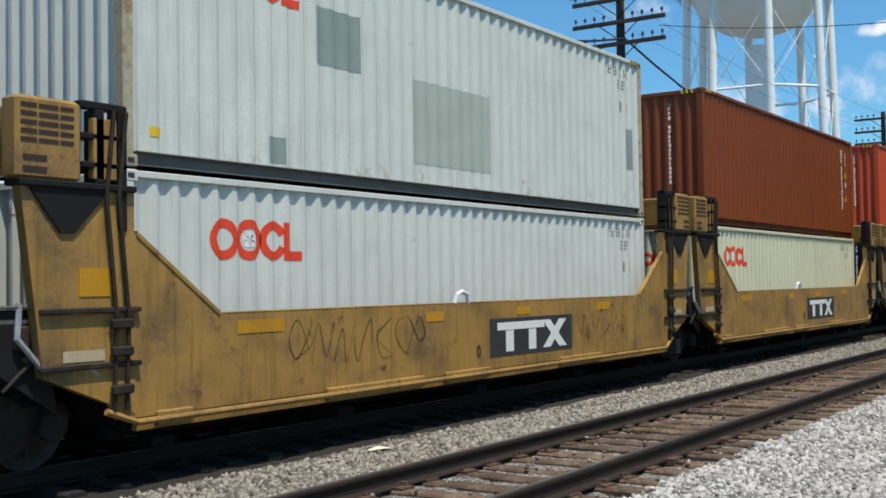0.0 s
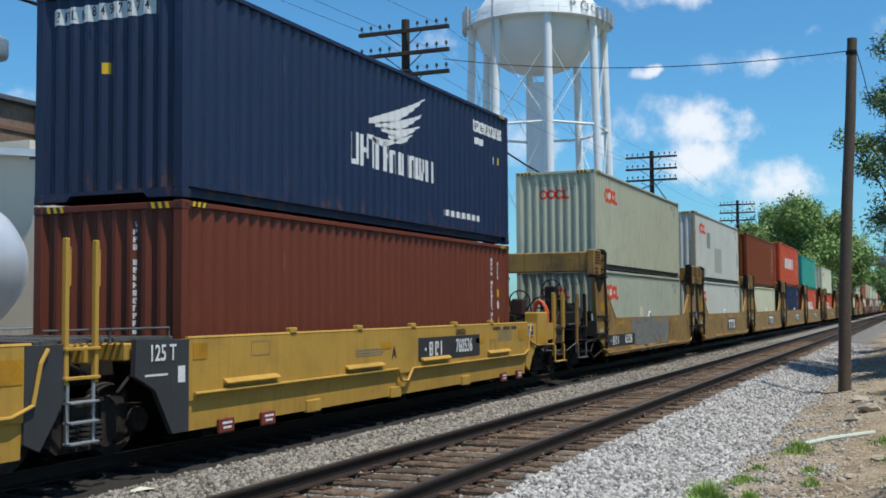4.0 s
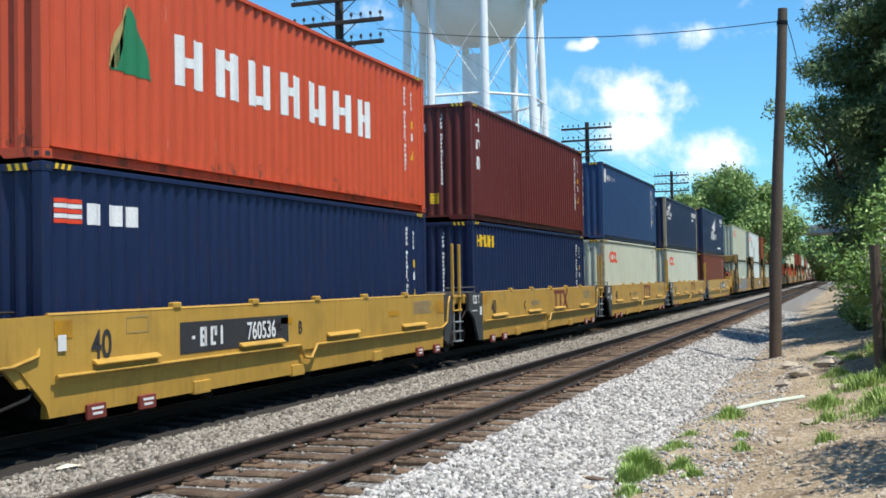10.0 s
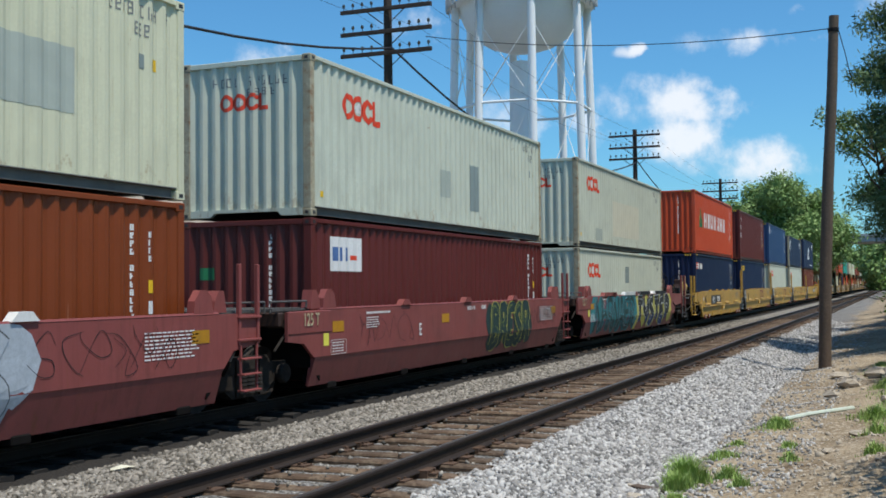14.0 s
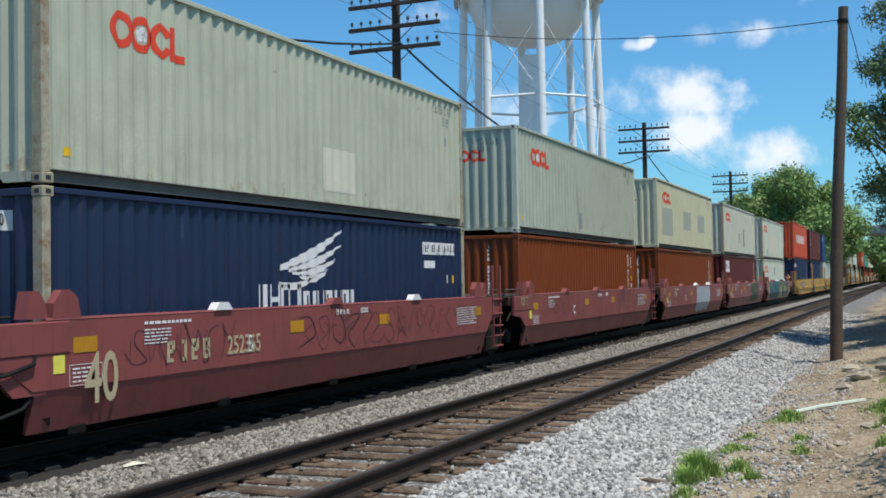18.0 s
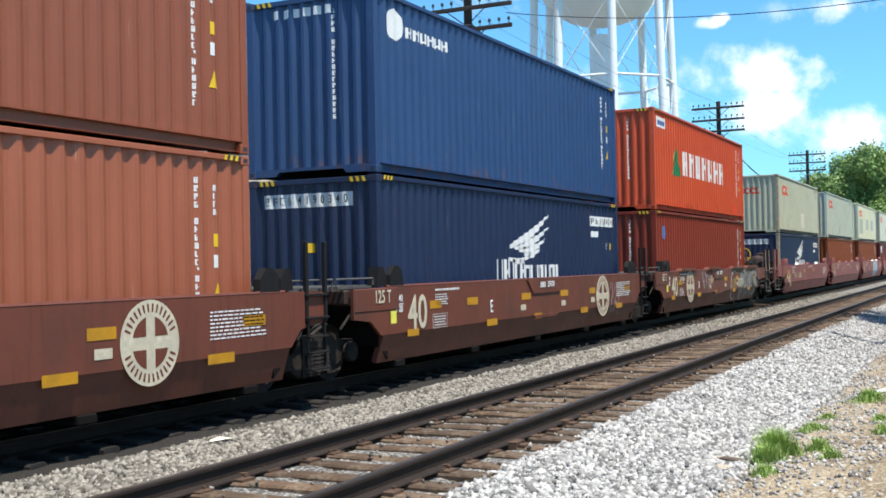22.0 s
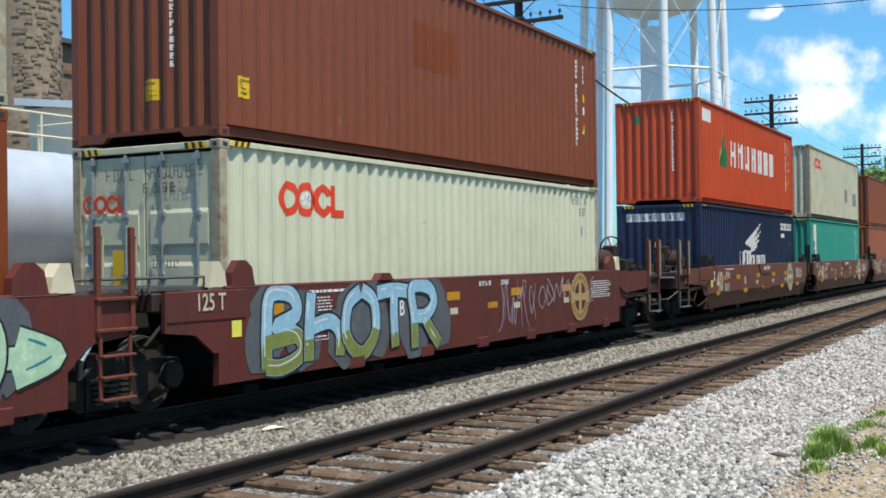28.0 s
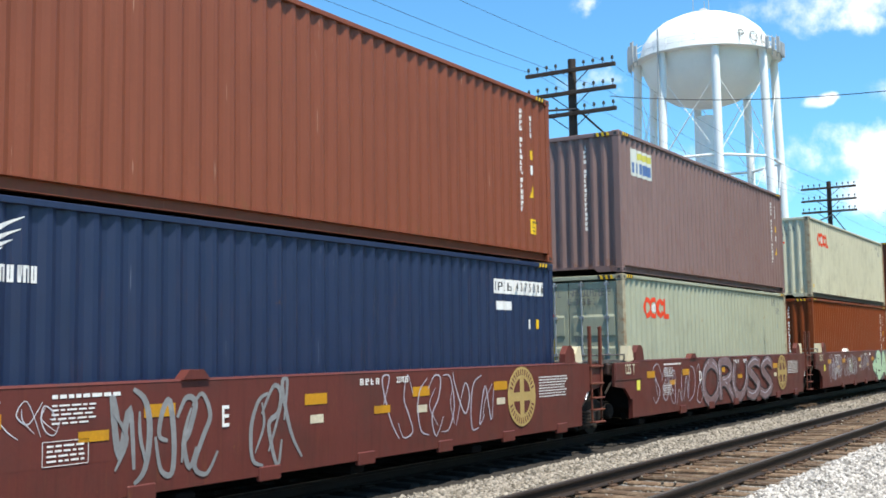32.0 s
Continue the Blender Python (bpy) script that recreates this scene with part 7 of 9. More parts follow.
def bulkheads(car, lead_out, trail_out, r):
    """Tall end towers with side boxes and a beam across."""
    for sgn in (-1, 1):
        X = (lambda a: -a) if sgn < 0 else (lambda a: LEN + a)
        lo = lambda a, b: (min(X(a), X(b)), max(X(a), X(b)))
        for s in (-1, 1):
            y0, y1 = (SIDE_Y - 0.01, SIDE_Y + 0.10) if s < 0 else (-SIDE_Y - 0.10, -SIDE_Y + 0.01)
            tower = part("bulkhead_post", Geo().prism([(X(0.15), 0.5), (X(1.15), 0.9), (X(1.38), 2.62), (X(0.15), 2.62)], "y", y0, y1), M["old_yellow"], car, "tapered end bulkhead plate")
            part("bulkhead_box", Geo().cbox(*lo(0.75, 1.42), y0 - 0.02, y1 + 0.10, 2.62, 3.34, 0.03), M["old_yellow"], car, "box on top of the bulkhead")
            part("bulkhead_frame", Geo().cbox(*lo(0.24, 0.34), y0 - 0.02, y1 + 0.05, 2.2, 3.36, 0.01).cbox(*lo(0.50, 0.60), y0 - 0.02, y1 + 0.05, 2.62, 3.30, 0.01)
                 .cbox(*lo(0.24, 0.75), y0 - 0.01, y1, 3.30, 3.37, 0.01).cbox(*lo(0.24, 0.75), y0 - 0.02, y1 + 0.03, 3.02, 3.08, 0.01).cbox(*lo(0.24, 0.75), y0 - 0.02, y1 + 0.03, 2.76, 2.82, 0.01)
                 .cbox(*lo(0.15, 1.4), y0 - 0.05, y1 + 0.08, 2.56, 2.62, 0.01), M["black"], car, "dark ladder frame beside the box")
            if s < 0:
                g = Geo()
                for z in (0.95, 1.45):
                    g.cbox(*lo(0.1, 1.2), y0 - 0.05, y0, z, z + 0.05, 0.01)
                for a in (0.28, 0.42):
                    g.tube([(X(a), y0 - 0.04, 0.55), (X(a - 0.02), y0 - 0.05, 1.4), (X(a + 0.08), y0 - 0.04, 2.5), (X(a), y0 - 0.05, 3.3)], 0.022, 6)
                for z in (0.7, 1.05, 1.3):
                    g.cbox(*lo(0.22, 0.46), y0 - 0.09, y0 - 0.02, z, z + 0.09, 0.015)
                part("pipework", g, M["truck"], car, "grimy pipes and clamps on the bulkhead")
        part("reflector", Geo().box(*lo(0.42, 0.78), SIDE_Y - 0.018, SIDE_Y - 0.012, 1.60, 1.86), M["amber"], car, "amber reflector patch")
        part("tower_gusset", Geo().prism([(X(0.45), 2.56), (X(1.30), 2.56), (X(0.98), 2.16), (X(0.84), 2.16)], "y", SIDE_Y - 0.035, SIDE_Y - 0.012), M["black"], car, "dark triangular gusset")
        lines = []
        for q in range(5):
            lines += [(a0, a1, SIDE_Y - 0.036, SIDE_Y - 0.032, 3.24 - q * 0.075, 3.275 - q * 0.075) for a0, a1 in ((X(0.84), X(0.98)), (X(1.0), X(1.2)), (X(1.22), X(1.38)))]
        lines += [(X(1.12), X(1.36), SIDE_Y - 0.036, SIDE_Y - 0.032, z, z + 0.05) for z in (2.78, 2.68)]
        g = Geo()
        for a0, a1, *rest in lines:
            g.box(min(a0, a1), max(a0, a1), *rest)
        part("stencil", g, M["grimy"], car, "worn brown stencil lines on the box")["kind"] = "stuff"
        part("slope_strip", Geo().prism([(X(0.12), 2.16), (X(0.12), 2.21), (X(-0.95), 1.43), (X(-0.95), 1.38)], "y", SIDE_Y - 0.012, SIDE_Y + 0.06), M["old_yellow"], car, "flange up the sloping edge of the side")
        part("box_panel", Geo().cbox(*lo(0.36, 0.62), SIDE_Y - 0.03, SIDE_Y + 0.06, 2.66, 3.22, 0.01), M["old_yellow"], car)
        part("label_panel", Geo().box(*lo(0.5, 0.95), SIDE_Y - 0.016, SIDE_Y - 0.012, 1.02, 1.12), M["cream_mark"], car, "worn pale label")
        part("air_hose", Geo().tube([(X(0.3), -1.50, 0.72), (X(0.7), -1.52, 0.98), (X(1.15), -1.50, 1.0), (X(1.35), -1.46, 1.25), (X(1.30), -1.42, 1.55)], 0.03, 7), M["galv"], car, "grey looping air hose")
        part("bulkhead_beam", Geo().cbox(*lo(0.95, 1.36), -1.40, 1.40, 2.72, 3.28, 0.03), M["old_yellow"], car, "beam across the end bulkhead")
        part("bulkhead_web", Geo().cbox(*lo(0.2, 0.3), -1.42, 1.42, 0.5, 1.3, 0.02), M["underframe"], car)
        if not (lead_out if sgn > 0 else trail_out):
            part("side_gusset", Geo().prism([(X(0.9), 0.55), (X(1.5), 0.95), (X(1.62), 1.5), (X(1.1), 1.5)], "y", SIDE_Y + 0.12, SIDE_Y + 0.2), M["black"], car)

# ---- the train ----
BASE = 0.24
TRAVEL = [(0.0, 0.0), (4.0, 39.98), (8.0, 80.3), (13.0, 131.11), (18.0, 182.2), (23.0, 233.44), (28.0, 284.76), (32.0, 325.86)]
RINGS = ("rings",)
L_PALE = "pale grey-green corrugated shipping container with red ring emblems"
L_NAVY = "navy blue corrugated shipping container with a white wing emblem"
L_BROWN = "red-brown corrugated shipping container"


def rusty(post="rust_edge"):
    return dict(post=post)


BOX = {
    # colour, tall, label, options
    "A_lo": ("pale_b", 0, L_PALE, dict(marks=[RINGS])),
    "A_up": ("pale_b", 1, "pale corrugated container with red ring emblems and grey patches", dict(marks=[RINGS], post="rust_edge", patches=[(3.0, 3.65, 1.45, 2.15, "patch_d"), (4.95, 6.9, 0.42, 1.55, "patch"), (1.95, 2.3, 0.2, 0.5, "patch_d"), (11.4, 11.9, 0.85, 1.6, "patch_d")])),
    "Z_lo": ("sage", 0, L_PALE, dict(marks=[RINGS], patches=[(5.4, 6.0, 0.9, 1.5, "patch_l")])),
    "Z_up": ("sage_c", 1, L_PALE, dict(marks=[RINGS])),
    "B_lo": ("cream", 0, L_PALE, dict(marks=[RINGS], patches=[(8.2, 8.9, 0.5, 1.1, "patch")])),
    "B_up": ("rusty", 1, L_BROWN, dict(marks=[("code",)])),
    "C_lo": ("royal", 1, "blue corrugated shipping container with a yellow mark", dict(marks=[("code",), ("disc", 0.7, 2.0, 0.3, "yellow_mark")])),
    "C_up": ("orange", 1, "orange-red corrugated shipping container with white lettering blocks", dict(marks=[("blocks", 3.3, 9.0, 1.2, 1.95, 7, "white_mark"), ("hill", 2.0, 1.2, 0.9), ("code",)])),
    "D_lo": ("orange", 1, "orange-red corrugated shipping container with white lettering blocks", dict(marks=[("blocks", 3.3, 9.0, 0.9, 1.8, 7, "white_mark"), ("code",)])),
    "D_up": ("teal", 0, "teal corrugated shipping container", dict(marks=[("code",)])),
    "Y1_lo": ("brick_red", 1, L_BROWN, dict(marks=[("code",)])),
    "Y1_up": ("navy", 1, L_NAVY, dict(marks=[("wing", 4.6, 0.98, 1.28), ("digits", "8497274"), ("end_digits", "8497274"), ("marks", "white_mark", [(8.5 + i * 0.14, 8.59 + i * 0.14, 0.40, 0.52) for i in range(14)])])),
    "Y2_lo": ("pale", 1, L_PALE, dict(marks=[RINGS], post="rust_edge")),
    "Y2_up": ("navy", 0, L_NAVY, dict(marks=[("wing_small",), ("digits", "8486210"), ("end_digits", "8486210")], post="rust_edge")),
    "Y3_lo": ("pale", 1, L_PALE, dict(marks=[RINGS], post="rust_edge", patches=[(2.3, 2.9, 0.85, 1.3, "patch_l")])),
    "Y3_up": ("blue", 1, "blue corrugated shipping container with a white swirl emblem", dict(marks=[("code",), ("disc", 0.62, 2.42, 0.26, "white_mark"), ("blocks", 1.0, 2.6, 2.28, 2.46, 6, "white_mark"), ("end_marks", "white_mark", [(-0.7 + i * 0.2, -0.58 + i * 0.2, 2.58, 2.72) for i in range(6)])])),
    "Y4_lo": ("royal", 1, "royal blue corrugated shipping container with yellow lettering blocks", dict(marks=[("code",), ("blocks", 0.5, 2.0, 2.28, 2.58, 5, "yellow_mark")])),
    "Y4_up": ("maroon", 1, "maroon corrugated shipping container with upright white marks", dict(marks=[("code",), ("caution", 0.12, 0.42, "end"), ("marks", "white_mark", [(0.55, 0.85, 2.36, 2.42), (0.64, 0.72, 2.22, 2.55), (0.55, 0.85, 1.95, 2.02), (0.55, 0.62, 1.78, 2.0), (0.78, 0.85, 1.85, 2.0), (0.55, 0.85, 1.38, 1.44), (0.58, 0.66, 1.28, 1.6), (0.76, 0.84, 1.28, 1.6)]), ("end_marks", "white_mark", [(-0.95 + i * 0.26, -0.76 + i * 0.26, 2.22, 2.42) for i in range(4)])])),
    "Y5_lo": ("royal", 1, "navy corrugated shipping container with a striped flag mark", dict(marks=[("code",), ("marks", "red_mark", [(0.25, 0.72, 2.20, 2.25), (0.25, 0.72, 2.32, 2.37), (0.25, 0.72, 2.44, 2.49)]), ("marks", "white_mark", [(0.25, 0.72, 2.26, 2.31), (0.25, 0.72, 2.38, 2.43)]), ("blocks", 0.85, 2.0, 2.2, 2.46, 3, "white_mark")])),
    "Y5_up": ("orange", 1, "orange-red corrugated container with green hill emblem and white lettering", dict(marks=[("blocks", 2.75, 9.75, 1.28, 1.98, 7, "white_mark"), ("hill", 1.3, 1.25, 0.95), ("code",)])),
    "N1_lo": ("pale", 0, L_PALE, dict(marks=[RINGS], post="rust_edge", patches=[(5.9, 6.5, 1.55, 2.1, "patch_d")])),
    "N1_up": ("pale", 0, "pale corrugated container with red ring emblems and cream patch", dict(marks=[RINGS], post="rust_edge", patches=[(4.3, 8.3, 0.45, 1.6, "patch_l"), (2.2, 2.9, 0.25, 0.62, "patch")])),
    "N2_lo": ("maroon", 0, "maroon corrugated shipping container with a white sign panel", dict(marks=[("code",), ("plate", 0.65, 1.8, 1.75, 2.32, "white_mark"), ("marks", "g_blue", [(0.8 + i * 0.2, 0.94 + i * 0.2, 1.92, 2.15) for i in range(3)]), ("marks", "red_mark", [(1.42, 1.68, 1.94, 2.02)]), ("end_marks", "green_mark", [(-0.9, -0.6, 1.62, 1.82)])])),
    "N2_up": ("pale", 0, L_PALE, dict(marks=[RINGS], post="rust_edge", patches=[(5.4, 6.0, 0.7, 1.25, "patch"), (7.0, 7.5, 0.5, 1.5, "patch_d")])),
    "N3_lo": ("rusty", 0, L_BROWN, dict(marks=[("code",)])),
    "N3_up": ("cream", 0, "pale corrugated container with red ring emblems and grey patches", dict(marks=[RINGS], patches=[(0.9, 3.0, 0.5, 1.55, "patch"), (5.1, 6.7, 0.85, 1.6, "patch"), (8.4, 10.2, 0.85, 1.6, "patch")])),
    "N4_lo": ("rusty", 0, L_BROWN, dict(marks=[("code",)])),
    "N4_up": ("sage", 0, L_PALE, dict(marks=[RINGS], post="pale", patches=[(5.3, 5.55, 0.3, 0.75, "patch_d")])),
    "N5_lo": ("navy", 0, L_NAVY, dict(marks=[("wing", 4.3, 1.02, 1.1), ("digits", "816056"), ("end_digits", "8160560")], post="rust_edge")),
    "N5_up": ("sage_c", 0, "pale corrugated container with red ring emblems and rusty posts", dict(marks=[RINGS], post="rust_edge", patches=[(6.3, 7.3, 0.35, 1.05, "patch_l")])),
    "S1_lo": ("oxide", 1, L_BROWN + " with a round blue sign", dict(marks=[("code",), ("disc", 0.95, 2.28, 0.2, "g_blue"), ("marks", "g_sky", [(0.8, 1.1, 2.26, 2.32)])])),
    "S1_up": ("orange", 1, "orange-red corrugated container with green hill emblem and white lettering", dict(marks=[("blocks", 3.3, 9.2, 1.15, 1.9, 7, "white_mark"), ("hill", 2.05, 1.1, 0.98), ("code",), ("plate", 0.35, 1.35, 2.38, 2.68, "white_mark"), ("marks", "g_blue", [(0.5, 1.2, 2.45, 2.58)]), ("marks", "red_mark", [(10.55, 11.0, 0.22, 0.48)])])),
    "S2_lo": ("navy", 1, L_NAVY, dict(marks=[("wing", 4.65, 1.04, 1.2), ("digits", "4190340"), ("end_digits", "4190340")])),
    "S2_up": ("blue", 1, "blue corrugated shipping container with a white swirl emblem", dict(marks=[("code",), ("disc", 0.72, 2.42, 0.26, "white_mark"), ("blocks", 1.12, 2.7, 2.28, 2.46, 6, "white_mark"), ("end_marks", "white_mark", [(-0.7 + i * 0.2, -0.58 + i * 0.2, 2.58, 2.72) for i in range(6)])])),
    "S3_lo": ("brown", 1, L_BROWN, dict(marks=[("code",)])),
    "S3_up": ("deep_brown", 0, L_BROWN, dict(marks=[("code",)])),
    "S4_lo": ("teal", 1, "teal corrugated shipping container with a white banner", dict(marks=[("code",), ("plate", 0.72, 1.24, 0.9, 2.66, "white_mark"), ("marks", "g_blue", [(0.84, 1.12, 1.9, 1.96), (0.84, 0.92, 1.72, 1.96), (1.04, 1.12, 1.72, 1.96), (0.84, 1.12, 1.42, 1.48), (0.84, 1.12, 1.58, 1.64), (0.84, 0.92, 1.42, 1.64), (1.04, 1.12, 1.42, 1.64), (0.84, 0.92, 1.1, 1.34), (1.04, 1.12, 1.1, 1.34)])])),
    "S4_up": ("ivory", 1, L_PALE, dict(marks=[RINGS, ("caution", 0.30, 0.62, "end")], post="rust_edge", patches=[(8.2, 8.9, 0.9, 1.5, "patch_d"), (10.5, 11.4, 0.8, 1.4, "patch_d")])),
    "S5_lo": ("navy", 1, L_NAVY, dict(marks=[("wing", 4.4, 1.06, 1.2), ("digits", "4031827"), ("end_digits", "4031827")])),
    "S5_up": ("orange", 1, "orange-red corrugated container with green hill emblem and white lettering", dict(marks=[("blocks", 3.4, 9.4, 1.2, 1.98, 7, "white_mark"), ("hill", 2.15, 1.15, 0.98), ("code",), ("plate", 0.35, 1.2, 2.3, 2.65, "white_mark")])),
    "M1_lo": ("cream", 1, "pale corrugated container with red ring emblems and end doors", dict(marks=[("rings", "side")], end="doors", post="rust_edge")),
    "M1_up": ("chestnut", 1, L_BROWN + " with a repainted square", dict(marks=[("code",), ("caution", 0.36, 0.5, "side"), ("caution", 0.0, 0.5, "end")], patches=[(4.7, 5.9, 1.5, 2.2, "rusty")])),
    "M2_lo": ("rusty", 1, L_BROWN, dict(marks=[("code",)])),
    "M2_up": ("ivory", 0, "pale corrugated container with red ring emblems and rusty posts", dict(marks=[RINGS], post="rust_edge")),
    "M3_lo": ("moss", 1, "pale corrugated container with red ring emblems and end doors", dict(marks=[("rings", "side"), ("caution", -0.15, 0.55, "end")], end="doors", post="rust_edge", patches=[(7.6, 8.9, 0.62, 1.1, "patch_l")])),
    "M3_up": ("mauve", 1, "faded mauve-grey corrugated shipping container with a small sign panel", dict(marks=[("code",), ("plate", 0.64, 1.86, 2.05, 2.62, "pale_b"), ("marks", "g_blue", [(0.72 + i * 0.22, 0.88 + i * 0.22, 2.12, 2.34) for i in range(5)]), ("marks", "g_yellow", [(1.05, 1.8, 2.42, 2.56)])])),
    "M4_lo": ("navy", 1, L_NAVY, dict(marks=[("wing", 0.05, 2.1, 0.5), ("digits", "4375386")])),
    "M4_up": ("chestnut", 1, L_BROWN, dict(marks=[("code",), ("caution", 11.45, 0.45, "side")])),
}
# units: name, rear corner of its containers at the start, car kind, leading set end, trailing set end, letter, number
UNITS = [("D", 53.5, "bulk", True, False, "", ""), ("C", 37.95, "bulk", False, False, "", ""), ("B", 22.30, "bulk", False, False, "", ""), ("A", 6.95, "bulk", False, False, "", ""),
         ("Z", -8.66, "bulk", False, True, "", "63326"),
         ("Y1", -28.31, "yellow", True, False, "A", "760536"), ("Y2", -43.72, "yellow", False, False, "E", ""), ("Y3", -59.16, "yellow", False, False, "D", ""),
         ("Y4", -74.72, "yellow", False, False, "C", ""), ("Y5", -90.10, "yellow", False, True, "B", "760536"),
         ("N1", -110.05, "pink", True, False, "A", "252365"), ("N2", -125.80, "pink", False, False, "E", "252365"), ("N3", -141.35, "pink", False, False, "D", "252365"),
         ("N4", -157.15, "pink", False, False, "C", "252365"), ("N5", -172.80, "pink", False, True, "B", "252365"),
         ("S1", -192.58, "brown", True, False, "A", "270720"), ("S2", -208.30, "brown", False, False, "E", "270720"), ("S3", -223.78, "brown", False, False, "D", "270720"),
         ("S4", -239.32, "brown", False, False, "C", "270720"), ("S5", -254.78, "brown", False, True, "B", "270720"),
         ("M1", -274.78, "red", True, False, "B", "237635"), ("M2", -289.98, "red", False, False, "C", "237635"), ("M3", -305.40, "red", False, False, "D", "237635"), ("M4", -320.75, "red", False, False, "E", "237635")]
CARRIED = []          # (thing, place along the train, height)


def build_train():
    for i, (name, u, kind, lead, trail, letter, number) in enumerate(UNITS):
        car = well_car(kind, u, lead, trail, letter, number, near=i >= 3, seed=i * 13 + 1)
        CARRIED.append((car, u, 0.0))
        z = BASE
        for level in ("_lo", "_up"):
            colour, tall, label, opts = BOX[name + level]
            box = container(colour, bool(tall), label, **opts)
            CARRIED.append((box, u, z))
            z += (HIGH if tall else STD) + STACK_GAP
        if name == "N1":
            graffiti(car, 0.6, 5.7, 0.28, 1.38, "g_deep", "g_teal", "g_sky", 41, "nhrnaer", "g_teal", 0.085, 0.05)
            scribble(car, 0.6, 5.9, 0.3, 1.36, "g_purple", 48, 9, 0.03)
            graffiti(car, 6.2, 11.7, 0.30, 1.385, "g_black", "g_white", "g_white", 42, "tystep", "g_yellow", 0.165, 0.028, "g_navy", 0.10)
            for a, mt in ((4.3, "g_white"), (6.6, "g_black"), (1.6, "pink"), (9.3, "g_black")):
                part("chord_cap", Geo().prism([(a, 1.39), (a + 1.7, 1.39), (a + 1.6, 1.50), (a + 0.1, 1.50)], "y", SIDE_Y - 0.03, SIDE_Y + 0.1), M[mt], car, "long cap on the top chord, painted over")
        elif name == "N2":
            graffiti(car, 7.45, 10.05, 0.34, 1.37, "g_deep", "g_yellow", "g_olive", 43, "bresr", "g_deep", 0.125, 0.022, "", 0.16)
            scribble(car, 10.7, 12.3, 0.75, 1.25, "g_black", 45, 7, 0.014)
        elif name == "N3":
            graffiti(car, 6.15, 8.75, 0.32, 1.36, "g_silver", "g_slate", "g_pale", 44, "sers", "g_silver", 0.165, 0.018, "", 0.16)
        elif name == "N5":
            car_text(car, "40", 0.55, 0.70, 0.78, "cream_mark", 0.72)
            car_text(car, "252365", 3.4, 0.92, 0.34, "cream_mark", 0.8)
            car_bars(car, "letter_bar", "cream_mark", glyphs(1.72, 2.7, 0.80, 1.06, 4, 29, (), 0.22))
            scribble(car, 4.9, 8.6, 0.7, 1.3, "g_black", 77, 8, 0.010)
        elif name == "S1":
            scribble(car, 4.0, 5.6, 0.72, 1.34, "g_pale", 51, 4, 0.02)
            graffiti(car, 9.9, 12.3, 0.32, 1.30, "g_black", "g_steel", "g_pale", 52, "pnhs", "g_steel", 0.028, 0.03)
            ring_line = [(8.75 + 0.62 * math.cos(radians(60 + 30 * q)), 0.80 + 0.5 * math.sin(radians(60 + 30 * q))) for q in range(9)]
            g = Geo()
            ribbon(car, g, smooth_line(ring_line), 0.035, 0.004, 4, True)
            part("graffiti_tag", g, M["g_pale"], car, "wide sprayed arc")
            car_text(car, "270720", 9.72, 0.86, 0.42, "emblem_cream", 0.72)
            car_bars(car, "letter_bar", "gold_mark", glyphs(8.3, 9.06, 0.72, 1.02, 4, 29, (), 0.22))
            for a in (1.2, 4.6, 8.3, 10.75):
                part("chord_cap", Geo().prism([(a, 1.39), (a + 1.9, 1.39), (a + 1.75, 1.47), (a + 0.15, 1.47)], "y", SIDE_Y - 0.06, SIDE_Y + 0.1), M["car_brown"], car, "long cap on the top chord")
        elif name == "S2":
            scribble(car, 10.5, 11.3, 0.4, 1.3, "g_pale", 53, 3, 0.012)
        elif name == "M1":
            graffiti(car, 0.35, 4.6, 0.32, 1.385, "g_sky", "g_black", "g_white", 61, "bhotr", "g_slate", 0.10, 0.03, "g_olive")
            scribble(car, 6.7, 8.2, 0.4, 1.36, "g_lilac", 62, 6, 0.014)
            scribble(car, 8.4, 11.2, 0.72, 1.34, "g_lilac", 63, 8, 0.014)
        elif name == "M2":
            graffiti(car, 8.1, 11.8, 0.30, 1.385, "g_mint", "g_black", "g_white", 64, "baeo", "g_slate", 0.15, 0.028, "", 0.10)
            graffiti(car, 7.45, 8.2, 0.52, 1.12, "g_mint", "g_black", "g_teal", 74, "<", "", 0.10, 0.025)
            graffiti(car, 11.7, 12.5, 0.52, 1.12, "g_mint", "g_black", "g_teal", 75, ">", "", 0.10, 0.025)
            scribble(car, 0.5, 2.3, 0.36, 1.36, "g_lilac", 65, 9, 0.026)
            scribble(car, 2.6, 4.6, 0.5, 1.36, "g_pale", 66, 9, 0.024)
            scribble(car, 5.2, 6.8, 0.70, 1.30, "g_lilac", 67, 8, 0.022)
            scribble(car, 3.4, 4.0, 0.66, 1.2, "g_olive", 68, 3, 0.02)
        elif name == "M3":
            graffiti(car, 3.7, 9.3, 0.30, 1.385, "g_mauve", "g_black", "g_lilac", 69, "oruss", "", 0.115, 0.035, "", 0.14)
            scribble(car, 0.7, 3.7, 0.4, 1.34, "g_lilac", 70, 7, 0.016)
        elif name == "M4":
            scribble(car, 2.0, 3.4, 0.36, 1.36, "g_grey", 71, 5, 0.045)
            scribble(car, 3.9, 4.8, 0.36, 1.36, "g_grey", 76, 3, 0.04)
            scribble(car, 6.5, 9.4, 0.42, 1.38, "g_lilac", 72, 8, 0.016)
            scribble(car, 0.7, 1.4, 0.9, 1.3, "g_pale", 73, 3, 0.01)
    # the part of the train already gone by, ahead
    r = random.Random(5)
